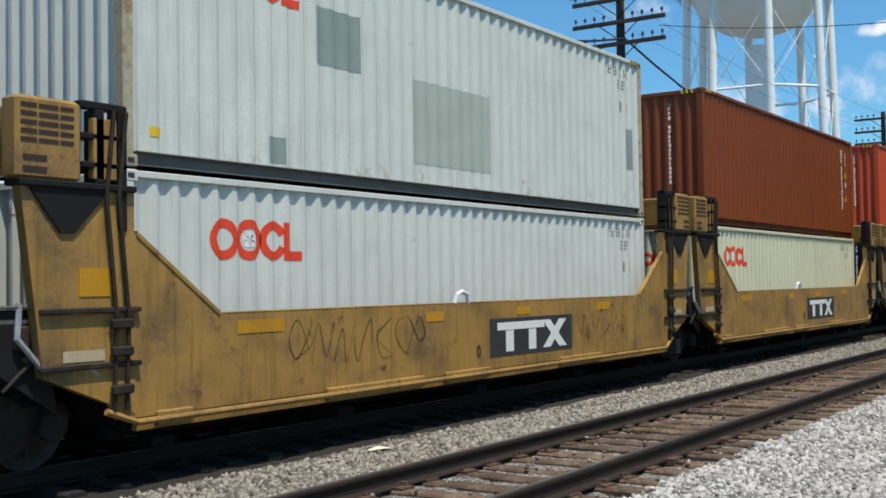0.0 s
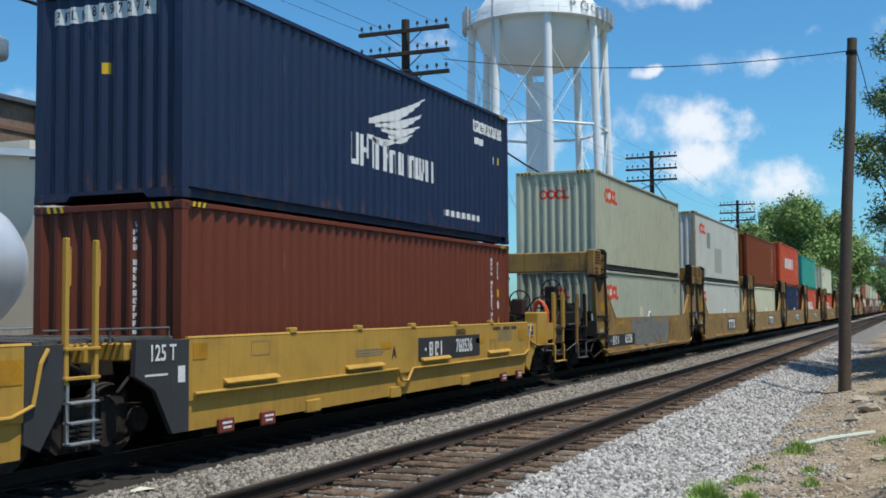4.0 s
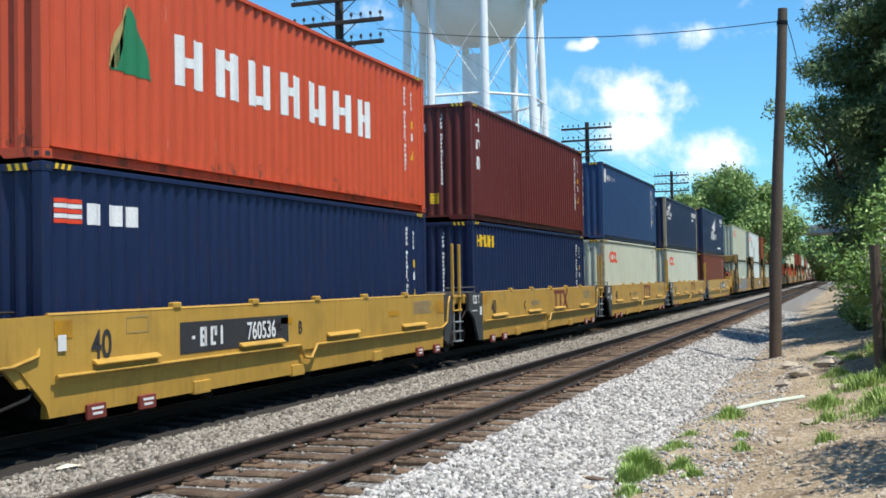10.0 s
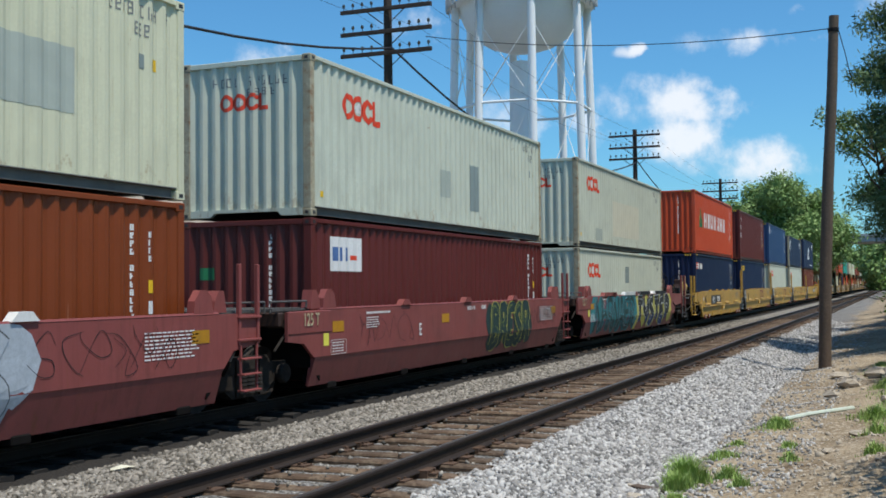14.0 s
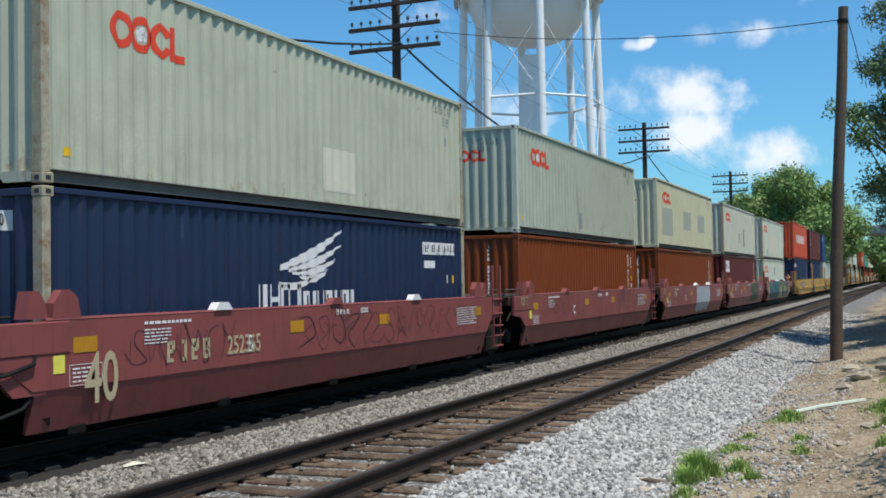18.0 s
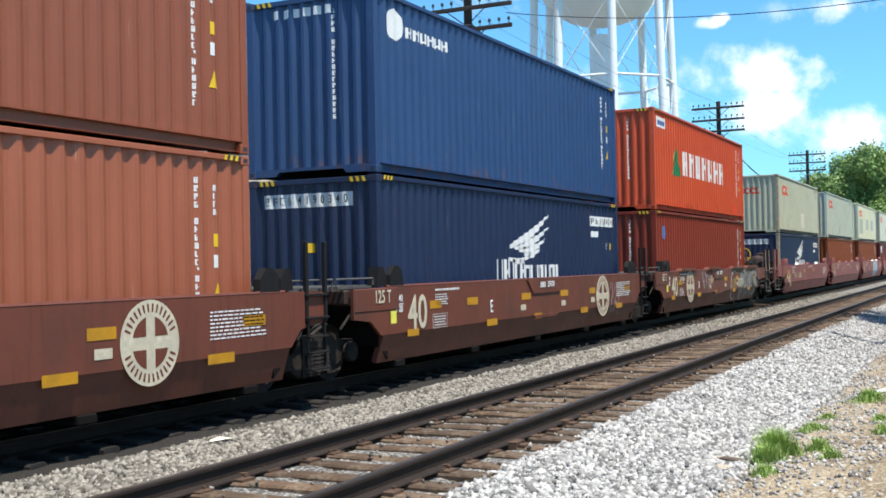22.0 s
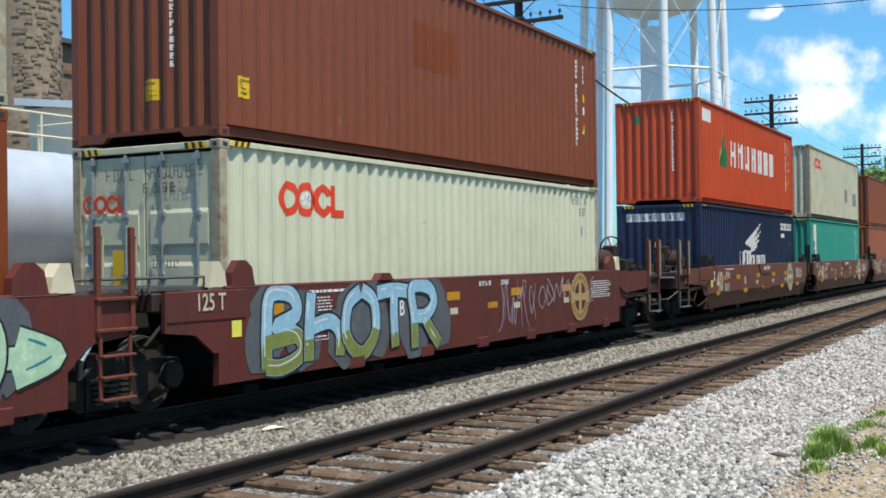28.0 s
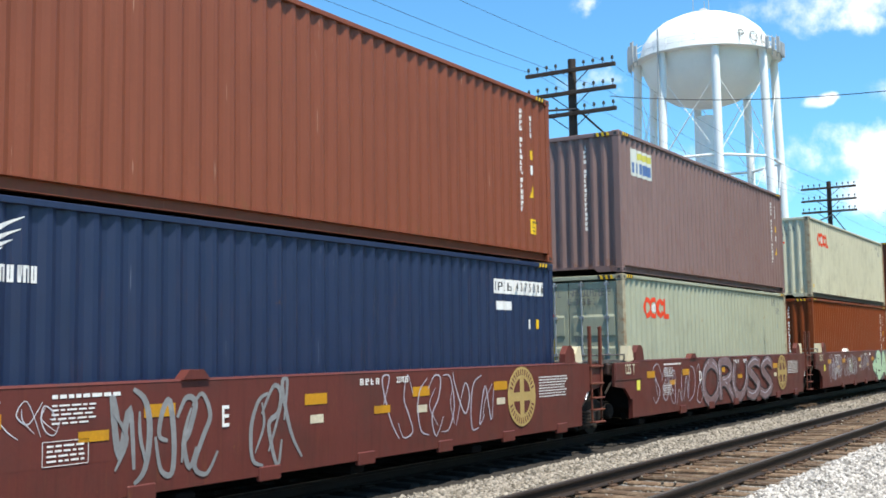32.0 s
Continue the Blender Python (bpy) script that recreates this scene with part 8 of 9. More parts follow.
    tones = ["cream", "orange", "cream", "oxide", "pale", "brown", "cream", "teal", "orange", "pale", "cream", "navy", "rusty", "cream", "pale", "orange", "brown", "pale"]
    proto_car = {}
    u = 73.4
    for k in range(18):
        kind = ("bulk", "red", "yellow", "brown")[(k // 5) % 4]
        lead, trail = k % 5 == 4, k % 5 == 0
        key = (kind, lead, trail)
        if key not in proto_car:
            proto_car[key] = well_car(kind, u, lead, trail, "C", "", near=False, seed=90 + k)
            car = proto_car[key]
        else:
            car = copy_thing(proto_car[key], pose(0, 0, 0))
        CARRIED.append((car, u, 0.0))
        z = BASE
        for j in range(2):
            c = tones[(k * 2 + j * 5 + j) % len(tones)]
            if k < 3:
                c = ("orange", "cream")[j] if k == 0 else (("orange", "cream") if k == 1 else ("oxide", "oxide"))[j]
            key = ("far", c)
            if key not in proto_car:
                marks = [RINGS] if c in ("cream", "pale") else [("blocks", 3.3, 9.0, 0.9, 1.8, 7, "white_mark")] if c == "orange" else [("code",)]
                box = proto_car[key] = container(c, False, {"cream": L_PALE, "pale": L_PALE, "navy": L_NAVY}.get(c, {"teal": "teal corrugated shipping container", "orange": "orange-red corrugated shipping container"}.get(c, L_BROWN)), marks=marks)
            else:
                box = copy_thing(proto_car[key], pose(0, 0, 0))
            CARRIED.append((box, u, z))
            z += STD + STACK_GAP
        u += 15.5 + (4.4 if k % 5 == 4 else 0)


def motions():
    for ob, u, z in CARRIED:
        walk(ob, [(t, pose(u + d, TRAIN_Y, z)) for t, d in TRAVEL])
    steps = int(TRAVEL[-1][1] / 0.60) + 1
    ts = [t for t, _ in TRAVEL]
    ds = [d for _, d in TRAVEL]
    rows = []
    for i in range(steps + 1):
        d = min(i * TRAVEL[-1][1] / steps, TRAVEL[-1][1])
        rows.append((float(np.interp(d, ds, ts)), math.degrees(d / 0.42)))
    for wheel, dx in WHEELS:
        walk(wheel, [(t, pose(dx, 0, 0.42, 0, a % 360, 0)) for t, a in rows])

# ---- the place round the tracks ----
def water_tower():
    cx, cy, zc = 95.5, 31.3, 26.9
    tw = thing("water_tower", "white steel water tower on eight legs with a railed catwalk", "water tower", at=pose(cx, cy, 0))
    R = 5.75
    prof = [(0.05, 4.45), (1.2, 4.40), (2.6, 4.1), (3.9, 3.5), (4.9, 2.65), (5.5, 1.75), (R, 0.9), (R, 0.0), (5.6, -0.5), (5.2, -1.5), (4.3, -2.6), (3.0, -3.4), (1.6, -3.85), (0.9, -3.95)]
    part("tank", Geo().lathe([(r, z + zc) for r, z in reversed(prof)], "z", (0, 0, 0), 56), M["tower_white"], tw, "rounded white tank", smooth=True)
    part("riser", Geo().lathe([(1.02, 0), (1.02, zc - 3.9)], "z", (0, 0, -1), 26), M["tower_white"], tw, "central standpipe", smooth=True)
    view = math.atan2(-cy, -cx)
    legs = []
    for k in range(8):
        t = view + radians(8 + 45 * k)
        top, foot = (6.0 * math.cos(t), 6.0 * math.sin(t), zc + 0.1), (6.75 * math.cos(t), 6.75 * math.sin(t), -1)
        legs.append((top, foot))
        part("leg", Geo().tube([foot, top], 0.36, 14), M["tower_white"], tw, smooth=True)
    for k in range(8):
        (t0, f0), (t1, f1) = legs[k], legs[(k + 1) % 8]
        at = lambda a, b, z: tuple(b[i] + (a[i] - b[i]) * (z - b[2]) / (a[2] - b[2]) for i in range(3))
        part("strut", Geo().tube([at(t0, f0, 17.6), at(t1, f1, 17.6)], 0.12, 8), M["tower_white"], tw)
        part("tie_rod", Geo().tube([at(t0, f0, 17.6), at(t1, f1, 24.6)], 0.035, 5), M["tower_white"], tw)
        part("tie_rod", Geo().tube([at(t1, f1, 17.6), at(t0, f0, 24.6)], 0.035, 5), M["tower_white"], tw)
        part("tie_rod", Geo().tube([at(t0, f0, 8), at(t1, f1, 17.6)], 0.035, 5), M["tower_white"], tw)
    part("catwalk", Geo().lathe([(5.7, 0.0), (6.62, 0.0), (6.62, 0.08), (5.7, 0.08)], "z", (0, 0, zc), 48), M["tower_white"], tw, "walkway ring round the tank")
    for z in (0.55, 1.05):
        part("railing", Geo().tube([(6.58 * math.cos(t * math.pi / 32), 6.58 * math.sin(t * math.pi / 32), zc + z) for t in range(65)], 0.03, 5, caps=False), M["tower_white"], tw)
    for k in range(32):
        t = 2 * math.pi * k / 32
        part("railing_post", Geo().tube([(6.58 * math.cos(t), 6.58 * math.sin(t), zc), (6.58 * math.cos(t), 6.58 * math.sin(t), zc + 1.08)], 0.028, 5), M["tower_white"], tw)
    r = random.Random(4)
    for a in (-82, -75, -66, -58, -50, 62, 70, 78, 86, 94, 140, 180, 220):
        t = view + radians(-a)
        h = r.uniform(1.0, 2.1)
        x, y = 6.75 * math.cos(t), 6.75 * math.sin(t)
        part("antenna", Geo().cbox(x - 0.12, x + 0.12, y - 0.12, y + 0.12, zc - 0.2, zc - 0.2 + h, 0.02).tube([(x * 0.98, y * 0.98, zc - 0.5), (x * 0.98, y * 0.98, zc + h)], 0.04, 5), M["tower_grey"], tw, "panel antenna on the railing")
    # roof hatch and aerials
    part("vent", Geo().lathe([(0.5, 0), (0.55, 0.35), (0.3, 0.6), (0.05, 0.7)], "z", (0, 0, zc + 4.4), 16), M["tower_grey"], tw, smooth=True)
    for dx, dy in ((0.9, 0.2), (-0.6, -0.7), (-1.3, 0.5)):
        part("aerial", Geo().tube([(dx, dy, zc + 4.2), (dx, dy, zc + 6.0)], 0.035, 5), M["tower_grey"], tw)
    # cables and a ladder up one leg
    t = view + radians(-37)
    part("ladder", Geo().tube([(6.95 * math.cos(t), 6.95 * math.sin(t), 2), (6.5 * math.cos(t), 6.5 * math.sin(t), zc + 2)], 0.09, 6), M["tower_grey"], tw, "cable run up a leg")
    # raised name on the tank's flank
    for k, ch in enumerate("POCH"):
        t = view + radians(32 + 13.5 * k)
        part("letter", text_mesh(ch, 1.45, "grey_mark", 0.9), None, tw, at=pose((R + 0.03) * math.cos(t), (R + 0.03) * math.sin(t), zc + 1.05 - 0.0, -12, 0, math.degrees(t) + 90))
    return tw


def crossarm_pole(x, y, top, full=True):
    p = thing("telegraph_pole", "creosoted telegraph pole with three crossarms and glass insulators", "utility pole", at=pose(x, y, -0.5), group="telegraph poles behind the train")
    part("shaft", Geo().tube([(0, 0, -0.6), (0, 0, top + 0.5)], 0.17, 12, r_end=0.125), M["wood_dark"], p, smooth=True)
    for i, z in enumerate((top + 0.12, top - 0.58, top - 1.24)):
        arm = part("crossarm", Geo().cbox(-0.22, -0.12, -1.52, 1.52, z - 0.06, z + 0.06, 0.01), M["wood_dark"], p)
        for k in range(10):
            yy = -1.42 + k * 2.84 / 9
            if abs(yy) < 0.2:
                continue
            part("insulator", cached("insulator", lambda: Geo().lathe([(0.012, 0), (0.012, 0.09), (0.045, 0.10), (0.05, 0.15), (0.03, 0.2), (0.005, 0.21)], "z", (0, 0, 0), 8).mesh("insulator", M["insulator"])), None, arm, at=pose(-0.17, yy, z + 0.06))
        for s in (-1, 1):
            part("brace", Geo().tube([(-0.17, s * 0.62, z - 0.06), (-0.13, s * 0.10, z - 0.46)], 0.016, 5), M["wood_dark"], p)
    return p


def sagging(a, b, sag, n=16):
    return [tuple(a[i] + (b[i] - a[i]) * k / n - (sag * 4 * (k / n) * (1 - k / n) if i == 2 else 0) for i in range(3)) for k in range(n + 1)]


def wires():
    xs = (-4.0, 30.6, 64.8, 98.5, 131.0)
    for a, b in zip(xs, xs[1:]):
        thing("cable", "thick black lashed cable slung between telegraph poles", "cable", geo=Geo().tube(sagging((a, 14.15, 9.0), (b, 14.15, 9.0), 1.9), 0.035, 6), material=M["wire"])
        for z, dy in ((10.2, -1.4), (10.2, 1.1), (9.5, -1.1)):
            thing("line_wire", "thin sagging wire between telegraph poles", "wire", geo=Geo().tube(sagging((a, 14.3 + dy, z), (b, 14.3 + dy, z), 0.5), 0.006, 4), material=M["wire"])
    thing("service_wire", "thin wire from the bare pole across the tracks", "wire", geo=Geo().tube(sagging((28.7, 1.42, 7.95), (31.0, 13.2, 9.35), 0.35), 0.012, 5), material=M["wire"])


def bare_pole():
    p = thing("wooden_pole", "bare brown timber pole standing by the ballast", "utility pole", at=pose(28.7, 1.75, -0.35))
    part("shaft", Geo().tube([(0, 0, -0.4), (0, -0.06, 2), (0, -0.17, 4.5), (0, -0.31, 6.8), (0, -0.39, 8.6)], 0.155, 14, r_end=0.115), M["wood"], p, smooth=True)
    part("strap", Geo().lathe([(0.13, 0), (0.135, 0.02), (0.135, 0.08), (0.13, 0.1)], "z", (0, -0.37, 8.2), 14), M["black"], p)
    part("loose_wire", Geo().tube([(0, -0.5, 8.2), (0.05, -0.62, 7.7), (0.05, -0.70, 7.3), (0.05, -0.78, 6.95)], 0.012, 5), M["wire"], p)
    q = thing("stub_post", "short weathered timber post in the weeds", "post", at=pose(19.6, -0.45, -0.1))
    part("shaft", Geo().tube([(0, 0, -0.3), (0.02, 0.02, 1.0), (0.0, 0.05, 2.25)], 0.10, 9, r_end=0.085), M["wood"], q)


def brick_courses(parent, x0, x1, z0, z1, y, n_max=300):
    """Single bricks standing slightly proud of the wall."""
    r = random.Random(9)
    b = cached("brick", lambda: Geo().cbox(-0.195, 0.195, -0.012, 0.02, -0.055, 0.055, 0.006).mesh("brick", M["brick"]))
    placed = 0
    rows = int((z1 - z0) / 0.135)
    for j in range(rows):
        for i in range(int((x1 - x0) / 0.42)):
            if placed >= n_max:
                return
            if r.random() < 0.9:
                part("brick", b, None, parent, at=pose(x0 + (i + 0.5 * (j % 2)) * 0.42 + 0.2, y, z0 + j * 0.135 + 0.07))
                placed += 1


def tan_building():
    b = thing("tan_building", "tan stucco building with white gutters and downpipes", "building", kind="structure")
    x0, x1, y0, y1, zt = 21.3, 37.95, 20.0, 25.0, 5.5
    for w in ((x0, x1, y0, y0 + 0.3, -0.6, zt), (x0, x0 + 0.3, y0 + 0.3, y1, -0.6, zt + 0.5), (x1 - 0.3, x1, y0 + 0.3, y1, -0.6, zt + 0.5)):
        part("wall", Geo().box(*w), M["tan_wall"], b)
    part("roof", Geo().prism([(y0 - 0.25, zt + 0.02), (y0 - 0.25, zt + 0.1), (y1 + 0.3, zt + 0.72), (y1 + 0.3, zt + 0.6)], "x", x0 - 0.2, x1 + 0.2), M["roof"], b)
    part("gutter", Geo().cbox(x0 - 0.25, x1 + 0.25, y0 - 0.38, y0 - 0.2, zt - 0.02, zt + 0.16, 0.03), M["white_trim"], b)
    part("fascia", Geo().prism([(y0 - 0.3, zt), (y0 - 0.3, zt + 0.18), (y1 + 0.3, zt + 0.80), (y1 + 0.3, zt + 0.60)], "x", x0 - 0.26, x0 - 0.2), M["white_trim"], b)
    for x in (x0 + 0.12, 26.6, 32.2):
        part("downpipe", Geo().tube([(x, y0 - 0.3, zt + 0.05), (x, y0 - 0.12, zt - 0.25), (x, y0 - 0.12, -0.5)], 0.075, 8), M["white_trim"], b)
    w = part("window", Geo().box(23.35, 23.85, y0 - 0.03, y0 + 0.02, 3.62, 4.26), M["tower_grey"], b, "small louvred window")
    for k in range(6):
        part("louvre", Geo().box(23.4, 23.8, y0 - 0.06, y0 - 0.02, 3.67 + k * 0.095, 3.72 + k * 0.095), M["white_trim"], w)
    return b


def brick_hall():
    b = thing("brick_hall", "brown brick hall with a grey shingle roof and round vents", "building", kind="structure")
    y0, x0, x1, ze = 28.0, 24.8, 43.9, 8.9
    for w in ((x0, x1, y0, y0 + 0.4, -0.6, ze), (x0, x0 + 0.4, y0 + 0.4, y0 + 14, -0.6, ze), (x1 - 0.4, x1, y0 + 0.4, y0 + 14, -0.6, ze)):
        part("wall", Geo().box(*w), M["mortar"], b)
    part("roof", Geo().add([(x0 - 0.2, y0 - 0.2, ze), (x1 + 0.12, y0 - 0.2, ze), (x1 - 5, y0 + 7, ze + 1.9), (x0 + 1, y0 + 7, ze + 1.9), (x0 - 0.2, y0 + 14.2, ze), (x1 + 0.12, y0 + 14.2, ze)],
                           [(0, 1, 2, 3), (3, 2, 5, 4), (1, 5, 2), (0, 3, 4)]), M["roof"], b, "grey hipped roof")
    part("cornice", Geo().cbox(x0 - 0.2, x1 + 0.15, y0 - 0.22, y0 + 0.1, ze - 0.14, ze + 0.05, 0.03), M["roof"], b)
    part("band_course", Geo().cbox(x0, x1, y0 - 0.05, y0, ze - 1.1, ze - 0.95, 0.01), M["brick"], b)
    part("downpipe", Geo().tube([(43.6, y0 - 0.15, ze - 0.1), (43.6, y0 - 0.15, -0.5)], 0.09, 8), M["white_trim"], b)
    part("downpipe", Geo().tube([(29.6, y0 - 0.15, ze - 0.1), (29.6, y0 - 0.15, -0.5)], 0.09, 8), M["white_trim"], b)
    for x, y in ((34.8, y0 + 3.4), (31.0, y0 + 4.0)):
        z = ze + 1.3
        part("roof_vent", Geo().lathe([(0.55, 0), (0.55, 0.9), (0.95, 1.0), (1.0, 1.15), (1.0, 1.65), (0.8, 1.8), (0.05, 1.95)], "z", (x, y, z), 20), M["galv"], b, "round sheet metal roof vent", smooth=True)
    an = thing("brick_annex", "low brown brick annex with a pale coping", "building", kind="structure")
    for w in ((x1, 49.1, y0, y0 + 0.4, -0.6, 7.85), (48.7, 49.1, y0 + 0.4, y0 + 8, -0.6, 7.85)):
        part("wall", Geo().box(*w), M["mortar"], an)
    part("coping", Geo().cbox(x1, 49.3, y0 - 0.15, y0 + 0.5, 7.85, 7.98, 0.02), M["tower_grey"], an, "pale stone coping")
    part("roof", Geo().box(x1, 49.1, y0 + 0.5, y0 + 8, 7.6, 7.8), M["roof"], an)
    brick_courses(b, 38.2, 43.7, ze - 3.1, ze - 1.1, y0, 240)


def plant_yard():
    """Industrial yard on the near end: brick chimney, brick shed, stacks, tank and platform rails."""
    c = thing("brick_chimney", "tall tapering buff brick chimney", "chimney", kind="structure")
    part("shaft", Geo().lathe([(1.15, -0.6), (1.05, 6), (0.95, 14), (0.86, 22), (0.95, 22.2), (0.95, 22.8)], "z", (24.4, 28.6, 0), 30), M["buff_brick"], c, smooth=True)
    r = random.Random(2)
    bm_ = cached("chimney_brick", lambda: Geo().cbox(-0.10, 0.10, -0.015, 0.02, -0.045, 0.045, 0.005).mesh("brick", M["buff_piece"]))
    for j in range(60):
        for k in range(4):
            t = radians(205 + r.uniform(0, 100))
            z = 5.0 + j * 0.105
            rad = 1.06 - (z - 5) * 0.0125 + 0.012
            part("brick", bm_, None, c, at=pose(24.4 + rad * math.cos(t), 28.6 + rad * math.sin(t), z, 0, 0, math.degrees(t) + 90))
    s = thing("brick_shed", "low brown brick shed beside the chimney", "building", kind="structure")
    part("wall", Geo().box(20.5, 24.2, 31.0, 31.4, -0.6, 7.4), M["mortar"], s)
    part("wall", Geo().box(20.5, 20.9, 31.4, 38, -0.6, 8.0), M["mortar"], s)
    part("roof", Geo().add([(20.2, 30.7, 7.35), (24.4, 30.7, 8.7), (24.4, 38, 8.7), (20.2, 38, 7.35), (20.2, 30.7, 7.55), (24.4, 30.7, 8.9), (24.4, 38, 8.9), (20.2, 38, 7.55)], [(0, 1, 2, 3), (4, 5, 6, 7), (0, 1, 5, 4), (1, 2, 6, 5), (2, 3, 7, 6), (3, 0, 4, 7)]), M["roof"], s)
    st = thing("exhaust_stack", "dark steel exhaust stack with a narrow top", "chimney")
    part("drum", Geo().lathe([(0.76, 0), (0.76, 7.6), (0.62, 7.85), (0.40, 7.95)], "z", (19.5, 28.0, 0), 26), M["stack"], st, smooth=True)
    part("pipe", Geo().lathe([(0.36, 7.9), (0.36, 8.0), (0.30, 8.1), (0.30, 12.5)], "z", (19.5, 28.0, 0), 20), M["stack"], st, smooth=True)
    part("collar", Geo().lathe([(0.45, 7.9), (0.45, 8.02)], "z", (19.5, 28.0, 0), 20), M["black"], st)
    tk = thing("storage_tank", "long horizontal aluminium storage tank", "tank", at=pose(0, 20, 2.75))
    part("shell", Geo().lathe([(0.2, -4.0), (1.1, -3.75), (1.42, -3.2), (1.45, -3.0), (1.45, 23.2), (1.42, 23.4), (1.1, 23.85), (0.2, 24.1)], "x", (-4.0, 0, 0), 36), M["silver"], tk, smooth=True)
    for x in (-4, 0.5, 5, 9.5, 14.0, 17.5):
        part("weld_band", Geo().lathe([(1.452, 0), (1.465, 0.01), (1.465, 0.06), (1.452, 0.07)], "x", (x, 0, 0), 36), M["silver"], tk)
        part("saddle", Geo().prism([(-1.2, -3.3), (1.2, -3.3), (1.3, -0.6), (-1.3, -0.6)], "x", x - 0.15, x + 0.15), M["tower_grey"], tk)
    pf = thing("platform_railing", "cream painted pipe railing along a raised platform", "railing", at=pose(0, 21.6, 4.25))
    part("deck", Geo().cbox(2, 20.9, 0, 2.2, -0.12, 0, 0.02), M["tower_grey"], pf)
    for k in range(11):
        x = 3 + k * 1.75
        part("railing_post", Geo().tube([(x, 0, 0), (x, 0, 1.1)], 0.035, 6), M["cream_rail"], pf)
    for z in (0.55, 1.1):
        part("railing", Geo().tube([(3, 0, z), (20.5, 0, z)], 0.035, 6), M["cream_rail"], pf)
    part("railing", Geo().tube([(20.5, 0, 0.0), (20.5, 0, 1.1), (20.5, 2.1, 1.1), (20.5, 2.1, 0.0)], 0.035, 6), M["cream_rail"], pf)
    for x in (6.5, 12.2):
        part("support", Geo().tube([(x, 0.3, -5), (x, 0.3, 0)], 0.08, 8), M["tower_grey"], pf)
    fn = thing("chain_link_fence", "grey chain-link fence with steel posts", "fence", at=pose(0, 16.8, -0.6))
    for k in range(24):
        x = -4 + k * 2.0
        part("fence_post", Geo().tube([(x, 0, 0), (x, 0, 2.0)], 0.03, 6), M["galv"], fn)
    part("top_rail", Geo().tube([(-4, 0, 1.98), (42, 0, 1.98)], 0.022, 6), M["galv"], fn)
    g = Geo()
    for k in range(330):
        x = -4 + k * 0.14
        g.tube([(x, 0.0, 0.05), (x + 1.0, 0.0, 1.95)], 0.004, 3, caps=False)
        g.tube([(x + 1.0, 0.01, 0.05), (x, 0.01, 1.95)], 0.004, 3, caps=False)
    part("wire_mesh", g, M["galv"], fn)
    pu = thing("blue_pump", "blue pump body with a yellow valve wheel", "pump", at=pose(21.8, 19.0, -0.5))
    part("body", Geo().lathe([(0.3, 0), (0.34, 0.1), (0.34, 2.0), (0.2, 2.2)], "z", (0, 0, 0), 16), M["blue_paint"], pu, smooth=True)
    part("valve_wheel", Geo().tube([(0.0, -0.4 + 0.0, 2.3)] + [(0.32 * math.cos(t / 8 * math.pi), -0.4, 2.3 + 0.32 * math.sin(t / 8 * math.pi)) for t in range(17)], 0.03, 6), M["yellow_mark"], pu)


def overpass():
    o = thing("road_overpass", "grey concrete road overpass above the tracks", "bridge", kind="structure")
    part("deck", Geo().cbox(156, 165, -40, 11.4, 7.1, 7.7, 0.05), M["tower_grey"], o)
    part("parapet", Geo().cbox(155.9, 156.2, -40, 11.4, 7.7, 8.2, 0.03), M["tower_grey"], o)
    for y in (-14.0, -3.0):
        part("pier", Geo().cbox(160, 161.5, y - 0.35, y + 0.35, -0.5, 7.1, 0.05), M["tower_grey"], o)


def leaf_mesh(name, mats, clumps, per, size, seed, droop=0.0, blossoms=0.0, slim=0.42):
    """Small bent leaf faces gathered in clumps: (x, y, z, radius)."""
    rg = np.random.default_rng(seed)
    vs, n_tot = [], 0
    for x, y, z, rad in clumps:
        n = max(6, int(per * rad ** 1.6))
        d = rg.normal(size=(n, 3))
        d /= np.linalg.norm(d, axis=1)[:, None]
        rr = rad * rg.uniform(0.35, 1.0, n) ** 0.5 * (1 + 0.25 * rg.normal(size=n))
        c = np.array([x, y, z]) + d * rr[:, None] * np.array([1, 1, 0.8])
        a = rg.normal(size=(n, 3)) + np.array([0, 0, -droop])
        a /= np.linalg.norm(a, axis=1)[:, None]
        b = np.cross(a, d + 0.4 * rg.normal(size=(n, 3)))
        b /= np.linalg.norm(b, axis=1)[:, None] + 1e-9
        s = size * rg.uniform(0.6, 1.4, n)[:, None]
        vs.append(np.stack([c - a * s, c + b * s * slim + d * s * 0.1, c + a * s, c - b * s * slim + d * s * 0.1], 1).reshape(-1, 3))
        n_tot += n
    v = np.concatenate(vs)
    me = bpy.data.meshes.new(name)
    me.vertices.add(len(v))
    me.vertices.foreach_set("co", v.reshape(-1))
    me.loops.add(len(v))
    me.loops.foreach_set("vertex_index", np.arange(len(v), dtype=np.int32))
    me.polygons.add(n_tot)
    me.polygons.foreach_set("loop_start", np.arange(0, len(v), 4, dtype=np.int32))
    for mt in mats:
        me.materials.append(mt)
    if len(mats) > 1:
        me.polygons.foreach_set("material_index", (rg.uniform(size=n_tot) < blossoms).astype(np.int32))
    me.update(calc_edges=True)
    return me


